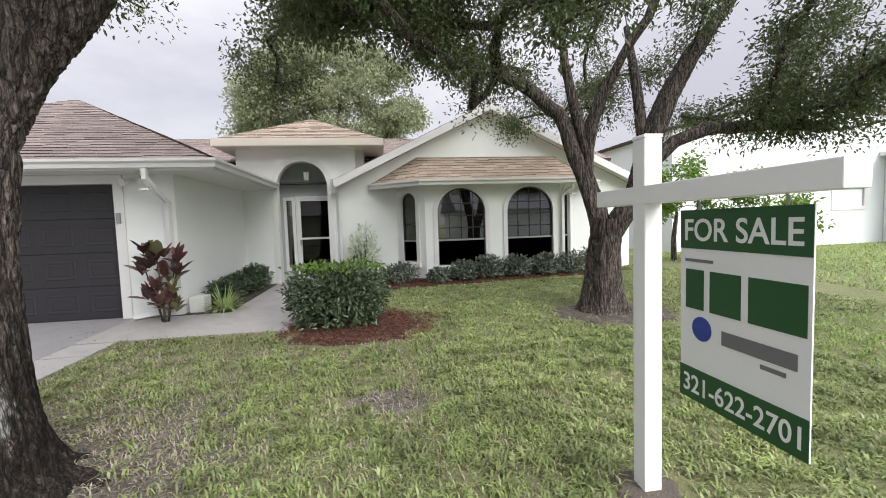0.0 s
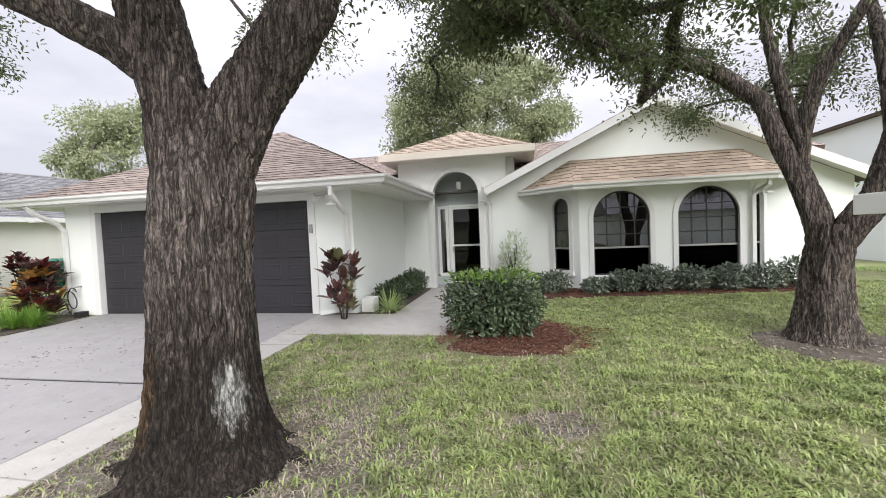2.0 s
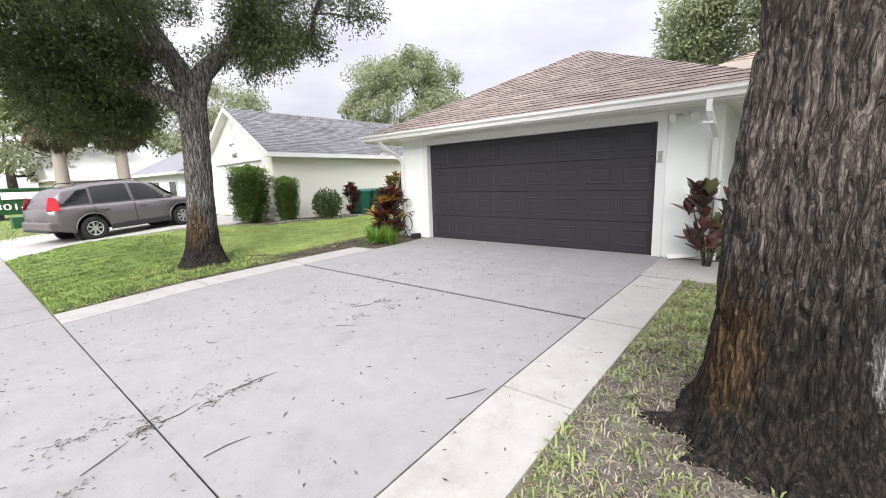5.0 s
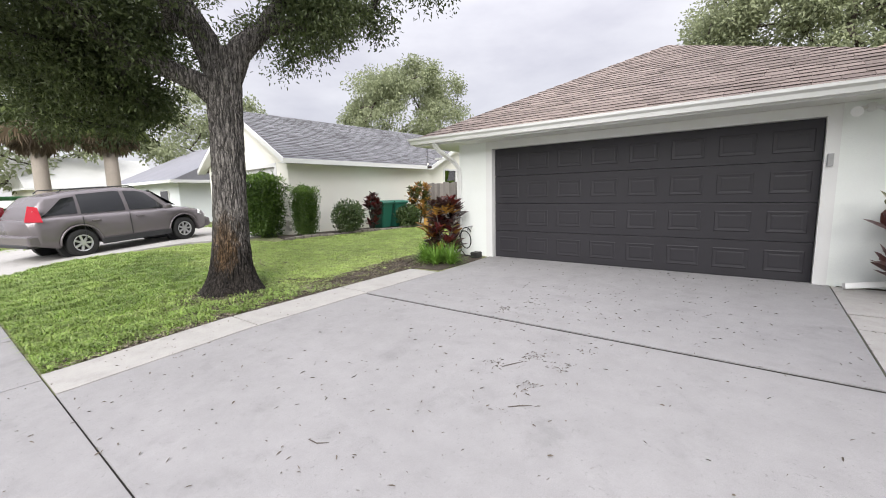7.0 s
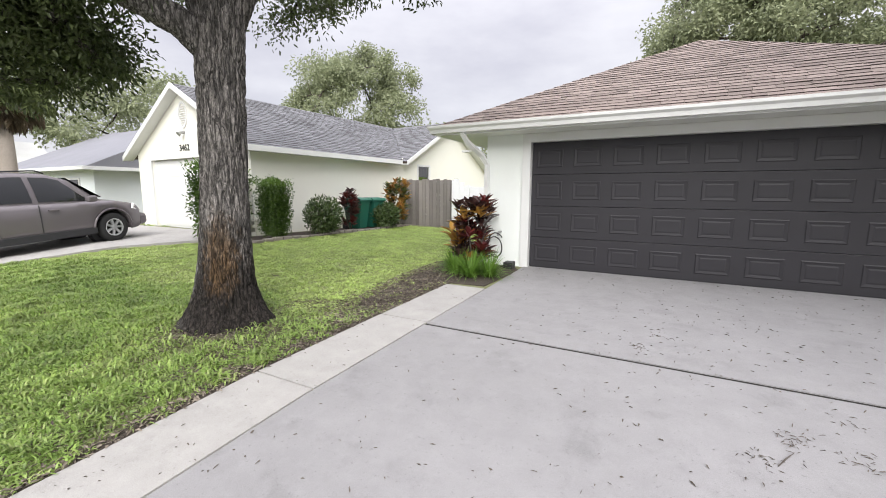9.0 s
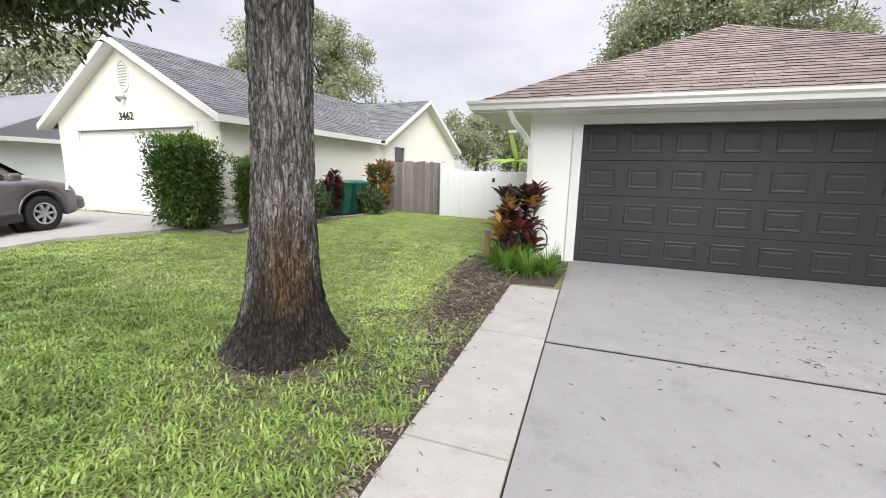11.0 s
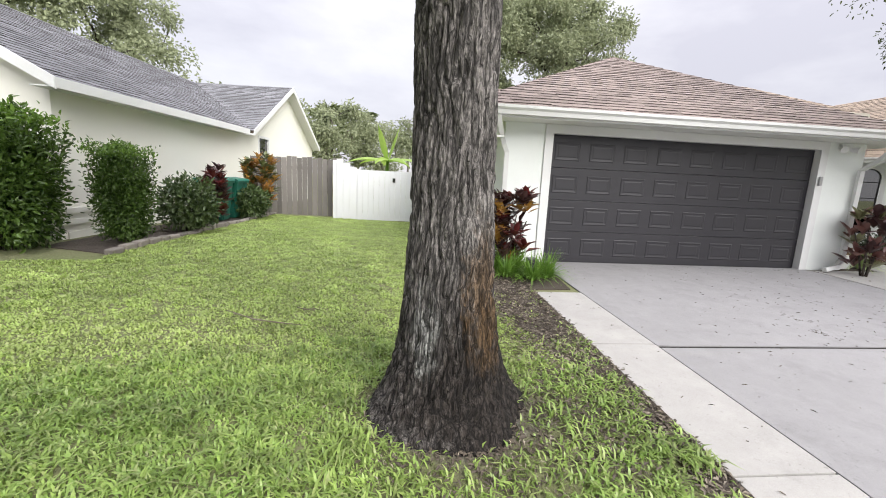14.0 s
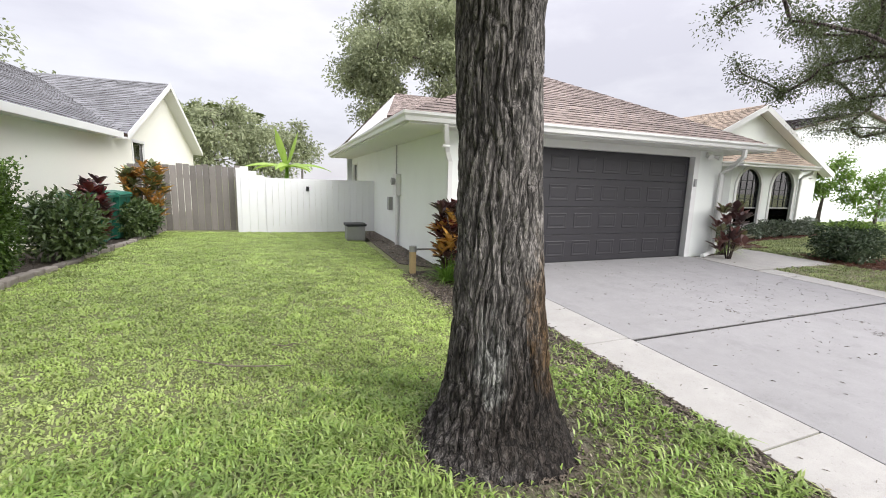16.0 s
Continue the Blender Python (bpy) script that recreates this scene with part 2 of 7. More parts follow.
def prism(bm, pts, way):
    """A closed solid: polygon pts swept along way."""
    way = Vector(way)
    a = [bm.verts.new(p) for p in pts]
    b = [bm.verts.new(Vector(p) + way) for p in pts]
    k = len(pts)
    bm.faces.new(a)
    bm.faces.new(b[::-1])
    for i in range(k):
        j = (i + 1) % k
        bm.faces.new((a[j], a[i], b[i], b[j]))
    bmesh.ops.recalc_face_normals(bm, faces=bm.faces)
    return bm


def panel(outer, holes, at, along, normal, thick):
    """A flat slab with holes; outer and holes in (s, z) along the wall; thick goes against normal."""
    bm = bmesh.new()
    along, normal, at = Vector(along), Vector(normal), Vector(at)
    edges = []
    for loop in [outer] + list(holes):
        vs = [bm.verts.new(at + along * s + Vector((0, 0, z))) for s, z in loop]
        edges += [bm.edges.new((vs[i], vs[(i + 1) % len(vs)])) for i in range(len(vs))]
    res = bmesh.ops.triangle_fill(bm, use_beauty=True, use_dissolve=False, edges=edges)
    faces = [g for g in res["geom"] if isinstance(g, bmesh.types.BMFace)]
    ext = bmesh.ops.extrude_face_region(bm, geom=faces)
    bmesh.ops.translate(bm, verts=[g for g in ext["geom"] if isinstance(g, bmesh.types.BMVert)], vec=-normal * thick)
    bmesh.ops.recalc_face_normals(bm, faces=bm.faces)
    return bm


def arch(x0, x1, z0, spring, n=20, rise=None):
    c, r = (x0 + x1) / 2, (x1 - x0) / 2
    h = r if rise is None else rise
    return [(x0, z0), (x1, z0)] + [(c + r * math.cos(math.pi * i / n), spring + h * math.sin(math.pi * i / n)) for i in range(n + 1)]


def rect(x0, x1, z0, z1):
    return [(x0, z0), (x1, z0), (x1, z1), (x0, z1)]


def tube(bm, pts, radii, seg=10, cap=True):
    """A round tube through pts."""
    pts = [Vector(p) for p in pts]
    rings = []
    side = None
    for i, p in enumerate(pts):
        d = (pts[min(i + 1, len(pts) - 1)] - pts[max(i - 1, 0)]).normalized()
        if side is None:
            side = d.orthogonal().normalized()
        side = (side - d * side.dot(d)).normalized()
        up = d.cross(side)
        r = radii[i] if isinstance(radii, (list, tuple)) else radii
        rings.append([bm.verts.new(p + (side * math.cos(2 * math.pi * k / seg) + up * math.sin(2 * math.pi * k / seg)) * r) for k in range(seg)])
    for a, b in zip(rings, rings[1:]):
        for k in range(seg):
            bm.faces.new((a[k], a[(k + 1) % seg], b[(k + 1) % seg], b[k]))
    if cap:
        bm.faces.new(rings[0][::-1])
        bm.faces.new(rings[-1])
    return bm


def raw(name, verts, sizes, material, parent=None, smooth=False, label=""):
    """A mesh of separate polygons: verts (n, 3) in order, sizes the corner count of each polygon."""
    me = bpy.data.meshes.new(name)
    nv = len(verts)
    sizes = np.asarray(sizes, dtype=np.int32)
    me.vertices.add(nv)
    me.vertices.foreach_set("co", np.asarray(verts, dtype=np.float32).ravel())
    me.loops.add(nv)
    me.loops.foreach_set("vertex_index", np.arange(nv, dtype=np.int32))
    me.polygons.add(len(sizes))
    starts = np.concatenate(([0], np.cumsum(sizes)[:-1])).astype(np.int32)
    me.polygons.foreach_set("loop_start", starts)
    me.update(calc_edges=True)
    me.validate()
    me.materials.append(material)
    ob = new(name, me)
    if parent is not None:
        ob.parent = parent
    if label:
        ob["label"] = label
    return ob


def level(y, x=0.0):
    """Height of the ground; it rises a little towards the neighbouring house."""
    h = np.interp(y, (-60, -3.2, -3.0, 0, 1, 2.5, 4, 6, 7.5), (-0.28, -0.28, -0.14, -0.12, -0.08, 0.02, 0.06, 0.1, 0.14))
    return h + 0.1 * np.clip((-11.0 - x) / 4.5, 0, 1) * np.clip((y - 1.0) / 4.5, 0, 1)


# ---- ground ----
bm = bmesh.new()
ys = [-400, -60, -8, -3.2, -3.0, -1.5, 0, 1, 1.8, 2.5, 3.2, 4, 5, 6, 7.5, 11, 20, 60, 600]
xs = [-600, -60, -30, -20, -17, -15.5, -14, -12.5, -11, -9, -6, -3, 0, 3, 6, 9, 15, 30, 60, 600]
grid = [[bm.verts.new((x, y, level(y, x))) for x in xs] for y in ys]
for j in range(len(ys) - 1):
    for i in range(len(xs) - 1):
        bm.faces.new((grid[j][i], grid[j][i + 1], grid[j + 1][i + 1], grid[j + 1][i]))
ground = tagged(part("ground", bm, SOIL), "soil and turf under a green lawn", "ground", kind="structure")


def slab(name, outline, lift, depth, material, label, category, parent=None):
    """A thin slab that follows the ground; outline is a list of (x, y)."""
    bm = bmesh.new()
    x0, x1 = min(p[0] for p in outline), max(p[0] for p in outline)
    cuts = [c for c in (0, 1, 2.5, 4, 6, 7.5) if min(p[1] for p in outline) < c < max(p[1] for p in outline)]
    f = bm.faces.new([bm.verts.new((x, y, 0)) for x, y in outline])
    for c in cuts:
        bmesh.ops.bisect_plane(bm, geom=bm.verts[:] + bm.edges[:] + bm.faces[:], plane_co=(0, c, 0), plane_no=(0, 1, 0))
    ext = bmesh.ops.extrude_face_region(bm, geom=bm.faces[:])
    low = {g for g in ext["geom"] if isinstance(g, bmesh.types.BMVert)}
    for v in bm.verts:
        v.co.z = level(v.co.y, v.co.x) + (lift - depth if v in low else lift)
    bmesh.ops.recalc_face_normals(bm, faces=bm.faces)
    ob = part(name, bm, material, parent)
    if parent is None:
        tagged(ob, label, category, kind="structure")
    return ob


driveway = slab("driveway", [(-8.52, 0.9), (-3.4, 0.9), (-3.4, 7.62), (-8.52, 7.62)], 0.002, 0.1, JOINT, "pale concrete driveway with dark joints", "driveway")
JY = 4.15
for x0, x1, y0, y1, m in ((-8.51, -3.41, 0.905, JY - 0.026, CONCRETE), (-8.51, -3.41, JY + 0.026, 7.6, CONCRETE)):
    slab("concrete_slab", [(x0, y0), (x1, y0), (x1, y1), (x0, y1)], 0.012, 0.08, m, "", "", driveway)
for xa, xb, cuts in ((-9.13, -8.525, (0.9, 2.58, 4.2, 5.8)), (-3.395, -2.88, (0.9, 2.56, 4.15, 5.6, 6.13))):
    for a, b in zip(cuts, cuts[1:]):
        slab("concrete_strip", [(xa, a + 0.008), (xb, a + 0.008), (xb, b - 0.008), (xa, b - 0.008)], 0.014, 0.08, CONCRETE_LIGHT, "", "", driveway)
sidewalk = slab("sidewalk", [(-60, -0.6), (40, -0.6), (40, 0.9), (-60, 0.9)], 0.002, 0.1, JOINT, "pale concrete sidewalk with dark joints", "sidewalk")
walk_cuts = [-8.98 - 1.7 * i for i in range(15, -1, -1)] + [-2.93 + 1.7 * i for i in range(15)]
for xa, xb in zip(walk_cuts, walk_cuts[1:]):
    slab("sidewalk_slab", [(xa + 0.008, -0.6), (xb - 0.008, -0.6), (xb - 0.008, 0.893), (xa + 0.008, 0.893)], 0.01, 0.08, CONCRETE, "", "", sidewalk)
road = tagged(part("road", boxed(-300, 300, -11, -3.2, -0.4, -0.26), ASPHALT), "grey asphalt street", "road", kind="structure")
walkway = slab("front_walk", [(-3.9, 6.15), (-0.76, 6.15), (-0.8, 7.6), (-1.05, 10.9), (-2.0, 10.9), (-1.95, 7.5), (-2.7, 7.45), (-3.4, 7.45), (-3.4, 6.15)][1:], 0.018, 0.1, CONCRETE_LIGHT, "pale concrete front walk to the entry", "walkway")

# ---- main house ----
FLOOR = 0.14
GY, GL, GR = 7.54, -9.25, -2.7
DX0, DX1, DZ = -8.446, -3.578, 2.30
WY, WL, WR = 10.85, 0.0, 7.4
house = thing("house", "single-storey pale green stucco house with tan shingle roof", "house", kind="structure")


def hpart(name, bm, m, label="", parent=None):
    return part(name, bm, m, parent or house, label)


# garage walls
hpart("garage_front_wall", panel(rect(GL, GR, 0.0, 2.5), [[(DX0 - 0.02, 0.02), (DX1 + 0.02, 0.02), (DX1 + 0.02, DZ + 0.02), (DX0 - 0.02, DZ + 0.02)]], (0, GY, 0), (1, 0, 0), (0, -1, 0), 0.2), STUCCO)
hpart("garage_left_wall", panel([(0.0, 0.0), (9.5, 0.0), (9.5, 2.5), (0.0, 2.5)], [rect(8.4, 9.2, 1.55, 2.25)], (GL, GY + 0.2, 0), (0, 1, 0), (-1, 0, 0), 0.2), STUCCO)
hpart("garage_right_wall", boxed(GR - 0.2, GR, GY + 0.2, WY, 0, 2.5), STUCCO)
# arch wall of the entry
AX0, AX1, ASP = -1.89, -0.71, 2.54
hpart("entry_wall", panel([(GR - 0.1, 0), (WL, 0), (WL, 3.5), (GR - 0.1, 3.5)], [arch(AX0, AX1, 0.05, ASP)], (0, WY, 0), (1, 0, 0), (0, -1, 0), 0.2), STUCCO)
hpart("entry_side_wall", boxed(GR - 0.1, GR + 0.1, WY + 0.2, 14.5, 0, 3.5), STUCCO)
hpart("entry_side_wall", boxed(0.0, 0.2, WY + 0.2, 14.5, 0, 3.5), STUCCO)
EY = 11.45
# walls and ceiling of the niche, in the stucco darkened for shade
hpart("entry_back_wall", panel([(-2.6, 0), (0.0, 0), (0.0, 3.4), (-2.6, 3.4)], [rect(-1.56, -0.66, 0.16, 2.28), rect(-1.86, -1.64, 0.42, 2.28)], (0, EY, 0), (1, 0, 0), (0, -1, 0), 0.12), STUCCO_SHADED)
hpart("entry_niche_wall", boxed(AX0 - 0.3, AX0 - 0.2, WY + 0.2, EY, 0, 3.3), STUCCO_SHADED)
hpart("entry_niche_wall", boxed(AX1 + 0.2, AX1 + 0.3, WY + 0.2, EY, 0, 3.3), STUCCO_SHADED)
hpart("entry_ceiling", boxed(AX0 - 0.2, AX1 + 0.2, WY + 0.2, EY, 3.2, 3.3), STUCCO_SHADED)
hpart("entry_floor", boxed(AX0 - 0.2, AX1 + 0.2, WY - 0.0, EY, 0.02, 0.165), CONCRETE)
# wing wall with its gable
GX, GZ, GS = 3.42, 4.47, 0.478
B0, B1, BY = 1.63, 5.09, 10.2
def rake(x):
    return GZ - GS * abs(x - GX)
hpart("wing_front_wall", panel([(WL, 0), (B0 - 0.65 + 0.1, 0), (B0 - 0.55, 2.6), (B1 + 0.55, 2.6), (B1 + 0.55, 0), (WR, 0), (WR, rake(WR) - 0.12), (GX, GZ - 0.12), (WL, rake(WL) - 0.12)], [], (0, WY, 0), (1, 0, 0), (0, -1, 0), 0.2), STUCCO)
hpart("wing_right_wall", boxed(WR - 0.2, WR, WY + 0.2, 18.5, 0, 2.7), STUCCO)
# bay
W1, W2, WB, WS = (1.93, 3.12), (3.68, 4.88), 0.47, 1.76
hpart("bay_front_wall", panel(rect(B0, B1, 0, 2.62), [arch(*W1, WB, WS), arch(*W2, WB, WS)], (0, BY, 0), (1, 0, 0), (0, -1, 0), 0.14), STUCCO)
SQ = math.sqrt(0.5)
SIDE = 0.65 / SQ
SW0, SW1 = 0.1, 0.72
left_bay = hpart("bay_side_wall", panel(rect(0, SIDE, 0, 2.62), [arch(SW0 + 0.06, SW1 - 0.08, WB + 0.1, 2.04)], (B0 - 0.65, WY, 0), (SQ, -SQ, 0), (-SQ, -SQ, 0), 0.14), STUCCO)
right_bay = hpart("bay_side_wall", panel(rect(0, SIDE, 0, 2.62), [arch(SW0 + 0.06, SW1 - 0.08, WB + 0.1, 2.04)], (B1, BY, 0), (SQ, SQ, 0), (SQ, -SQ, 0), 0.14), STUCCO)
# back and inner floor
hpart("back_wall", boxed(GL, WR, 18.5, 18.7, 0, 2.7), STUCCO)
# room surfaces behind the glass, coloured as if unlit
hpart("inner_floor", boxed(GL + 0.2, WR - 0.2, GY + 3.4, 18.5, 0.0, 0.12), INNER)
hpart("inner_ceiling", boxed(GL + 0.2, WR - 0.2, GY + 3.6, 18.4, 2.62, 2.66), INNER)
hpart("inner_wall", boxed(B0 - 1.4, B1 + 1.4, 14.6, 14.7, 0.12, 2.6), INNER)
hpart("garage_inner_wall", boxed(GL + 0.2, GR - 0.2, GY + 0.6, GY + 0.7, 0.0, 2.5), STUCCO_SHADED)

# roofs: planes as polygons, eave edge first
def shingled(name, pts, m, parent, singles=0, gap=0.145, tab=0.31):
    """One roof plane: underlay slab and rows of tabs that step over one another. pts start with the eave edge, left to right."""
    P = [Vector(p) for p in pts]
    o, ux = P[0], (P[1] - P[0]).normalized()
    nz = (P[1] - P[0]).cross(P[2] - P[0]).normalized()
    if nz.z < 0:
        nz = -nz
    vy = nz.cross(ux).normalized()
    if vy.z < 0:
        vy = -vy
    loc = [((p - o).dot(ux), (p - o).dot(vy)) for p in P]
    base = hpart("roof_deck", prism(bmesh.new(), [p - nz * 0.012 for p in P], -nz * 0.08), UNDERLAY, "", parent)

    def span(v):
        xs = []
        for (a, b), (c, d) in zip(loc, loc[1:] + loc[:1]):
            if (b - v) * (d - v) <= 0 and abs(b - d) > 1e-9:
                xs.append(a + (c - a) * (v - b) / (d - b))
        return (min(xs), max(xs)) if len(xs) > 1 else None
    top = max(b for a, b in loc)
    rng = random.Random(int(top * 1000) + len(name))
    rows = int(top / gap)
    verts, sizes, made = [], [], 0
    for r in range(rows + 1):
        v0, v1 = r * gap - 0.01, min((r + 1) * gap + 0.015, top - 0.002)
        lo, hi = span(max(v0, 0.002)), span(v1)
        if not lo or not hi or v1 - v0 < 0.03:
            continue
        x = lo[0] - rng.random() * tab
        while x < lo[1]:
            w = tab * rng.uniform(0.8, 1.15)
            a0, a1 = max(x, lo[0]), min(x + w - 0.006, lo[1])
            b0, b1 = max(x, hi[0]), min(x + w - 0.006, hi[1])
            x += w
            if a1 - a0 < 0.02:
                continue
            if b1 < b0:
                b0 = b1 = min(max((a0 + a1) / 2, hi[0]), hi[1])
            t, dip = rng.uniform(0.01, 0.017), rng.choice((-0.026, -0.012, 0.0, 0.0, 0.01)) if r else 0.0
            q = [o + ux * s + vy * v + nz * h for s, v, h in ((a0, v0 + dip, t), (a1, v0 + dip, t), (b1, v1, 0.001), (b0, v1, 0.001), (a0, v0 + dip, -0.004), (a1, v0 + dip, -0.004))]
            faces = ((0, 1, 2, 3), (4, 5, 1, 0), (4, 0, 3), (5, 2, 1))
            if made < singles:
                bm = bmesh.new()
                vs = [bm.verts.new(p) for p in q]
                for f in faces:
                    bm.faces.new([vs[i] for i in f])
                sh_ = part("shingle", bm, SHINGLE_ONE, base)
                sh_.data.materials.append(SHINGLE_EDGE_SHADE)
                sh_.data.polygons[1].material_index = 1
                made += 1
            else:
                verts.append(q)
    me = bpy.data.meshes.new("shingles")
    allv = [tuple(p) for q in verts for p in q]
    allf = [tuple(6 * i + k for k in f) for i in range(len(verts)) for f in ((0, 1, 2, 3), (4, 5, 1, 0), (4, 0, 3), (5, 2, 1))]
    me.from_pydata(allv, [], allf)
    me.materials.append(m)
    me.materials.append(SHINGLE_EDGE_SHADE)
    # front face of each tab gets the edge colour that carries the shade line
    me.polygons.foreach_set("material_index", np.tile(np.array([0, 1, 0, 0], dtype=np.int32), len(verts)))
    ob = new("shingles", me)
    ob.parent = parent
    ob["kind"] = "stuff"
    return ob


roof = thing("roof", "weathered tan and brown asphalt shingle roof", "roof", kind="structure")
EX0, EX1, EFY, EZ = -10.05, -1.93, 7.05, 2.6
AP = (-5.99, 10.75, 4.52)
RB = 14.9
RZ = 4.5
shingled("garage_front", [(EX0, EFY, EZ), (EX1, EFY, EZ), AP], SHINGLE, roof, singles=280)
shingled("garage_right", [(EX1, EFY, EZ), (EX1, WY, EZ), (AP[0], RB, AP[2] + 0.0), AP], SHINGLE, roof)
shingled("garage_left", [(EX0, 17.3, EZ), (EX0, EFY, EZ), AP, (AP[0], 13.5, AP[2])], SHINGLE, roof)
shingled("main_front", [(GL, 11.7, 3.265), (WR, 11.7, 3.265), (WR, RB, RZ), (-8.2, RB, RZ)], SHINGLE, roof)
shingled("main_back", [(WR, 19.2, 2.72), (GL - 0.5, 19.2, 2.72), (-8.2, RB, RZ), (WR, RB, RZ)], SHINGLE, roof)
# small gable at the end of the main roof
hpart("gable_end", prism(bmesh.new(), [(GL - 0.05, 11.7, 3.2), (-8.25, RB, RZ - 0.06), (GL - 0.5, 19.2, 2.6), (GL - 0.05, 15.0, 2.6)], (0.1, 0, 0)), TRIM)
# entry roof
NX0, NX1, NFY, NZ = -3.17, 0.71, 10.42, 3.58
NA = ((NX0 + NX1) / 2, NFY + 1.94, NZ + 0.93)
shingled("entry_front", [(NX0, NFY, NZ), (NX1, NFY, NZ), NA], SHINGLE_TAN, roof)
shingled("entry_right", [(NX1, NFY, NZ), (NX1, 15, NZ), (NA[0], 15, NA[2]), NA], SHINGLE_TAN, roof)
shingled("entry_left", [(NX0, 15, NZ), (NX0, NFY, NZ), NA, (NA[0], 15, NA[2])], SHINGLE_TAN, roof)
hpart("entry_soffit", boxed(NX0 + 0.02, NX1 - 0.02, NFY + 0.02, 14.9, NZ - 0.16, NZ - 0.14), SOFFIT)
bm = boxed(NX0, NX1, NFY - 0.02, NFY, NZ - 0.15, NZ + 0.015)
box(bm, NX0, NX0 + 0.02, NFY, 15, NZ - 0.15, NZ + 0.015)
box(bm, NX1 - 0.02, NX1, NFY, 15, NZ - 0.15, NZ + 0.015)
hpart("entry_fascia", bm, TANTRIM)
# wing roof
WF = WY - 0.33
WX0, WX1 = -0.5, 7.82
shingled("wing_left", [(WX0, 15, rake(WX0) + 0.05), (WX0, WF, rake(WX0) + 0.05), (GX, WF, GZ + 0.05), (GX, 15.5, GZ + 0.05)], SHINGLE_TAN, roof)
shingled("wing_right", [(WX1, WF, rake(WX1) + 0.05), (WX1, 19, rake(WX1) + 0.05), (GX, 19, GZ + 0.05), (GX, WF, GZ + 0.05)], SHINGLE_TAN, roof)
for a, b in ((WX0, GX), (GX, WX1)):
    hpart("bargeboard", prism(bmesh.new(), [(a, WF - 0.03, rake(a) + 0.04), (b, WF - 0.03, rake(b) + 0.04), (b, WF - 0.03, rake(b) - 0.15), (a, WF - 0.03, rake(a) - 0.15)], (0, 0.03, 0)), TRIM)
    hpart("gable_soffit", prism(bmesh.new(), [(a, WF, rake(a) - 0.11), (b, WF, rake(b) - 0.11), (b, WF, rake(b) - 0.09), (a, WF, rake(a) - 0.09)], (0, 0.33, 0)), SOFFIT)
# bay roof
BE0, BE1, BEY, BEZ = 1.5, 5.36, 9.85, 2.53
BL, BR, BT = 0.34, 6.44, 3.2
shingled("bay_front", [(BE0, BEY, BEZ), (BE1, BEY, BEZ), (B1 + 0.1, WY, BT), (B0 - 0.1, WY, BT)], SHINGLE_TAN, roof)
shingled("bay_left", [(BL, WY, BEZ), (BE0, BEY, BEZ), (B0 - 0.1, WY, BT)], SHINGLE_TAN, roof)
shingled("bay_right", [(BE1, BEY, BEZ), (BR, WY, BEZ), (B1 + 0.1, WY, BT)], SHINGLE_TAN, roof)
hpart("bay_soffit", prism(bmesh.new(), [(BL, WY, 2.5), (BE0, BEY + 0.03, 2.5), (BE1, BEY + 0.03, 2.5), (BR, WY, 2.5)], (0, 0, 0.02)), SOFFIT)


def gutter(pts, z, parent, depth=0.11, high=0.13):
    """A trough along pts (x, y), seen from outside: stepped white profile."""
    prof = [(0, -high), (depth * 0.62, -high), (depth * 0.7, -high * 0.55), (depth, -high * 0.3), (depth, 0), (depth - 0.012, 0), (depth - 0.012, -high * 0.2), (0, -high * 0.2)]
    bm = bmesh.new()
    P = [Vector((x, y, z)) for x, y in pts]
    rings = []
    for i, p in enumerate(P):
        d0 = (P[i] - P[i - 1]).normalized() if i else (P[1] - P[0]).normalized()
        d1 = (P[i + 1] - P[i]).normalized() if i + 1 < len(P) else d0
        n0, n1 = Vector((d0.y, -d0.x, 0)), Vector((d1.y, -d1.x, 0))
        n = (n0 + n1).normalized()
        n = n / max(0.3, n.dot(n0))
        rings.append([bm.verts.new(p + n * a + Vector((0, 0, b))) for a, b in prof])
    k = len(prof)
    for a, b in zip(rings, rings[1:]):
        for i in range(k):
            bm.faces.new((a[i], b[i], b[(i + 1) % k], a[(i + 1) % k]))
    bm.faces.new(rings[0])
    bm.faces.new(rings[-1][::-1])
    bmesh.ops.recalc_face_normals(bm, faces=bm.faces)
    return hpart("gutter", bm, TRIM, "white metal gutter", parent)


gutter([(EX0, 17.2), (EX0, EFY), (EX1, EFY), (EX1, WY - 0.02)], EZ, house)
gutter([(BL, WY - 0.02), (BE0, BEY), (BE1, BEY), (BR, WY - 0.02)], BEZ, house)
bm = boxed(EX0 + 0.0, EX1, EFY, EFY + 0.02, EZ - 0.16, EZ - 0.01)
box(bm, EX0, EX0 + 0.02, EFY + 0.02, 17.2, EZ - 0.16, EZ - 0.01)
box(bm, EX1 - 0.02, EX1, EFY + 0.02, WY, EZ - 0.16, EZ - 0.01)
hpart("eave_fascia", bm, TRIM)
bm = boxed(EX0 + 0.02, EX1 - 0.02, EFY + 0.02, GY, EZ - 0.155, EZ - 0.135)
box(bm, EX0 + 0.02, GL, GY, 17.2, EZ - 0.155, EZ - 0.135)
box(bm, GR, EX1 - 0.02, GY, WY, EZ - 0.155, EZ - 0.135)
hpart("eave_soffit", bm, SOFFIT)


# ---- trims ----
def trim_loop(outer, inner, at, along, normal, out, parent=None, name="window_trim"):
    return hpart(name, panel(outer, [inner], Vector(at) + Vector(normal) * out, along, normal, out + 0.03), TRIM, "", parent)


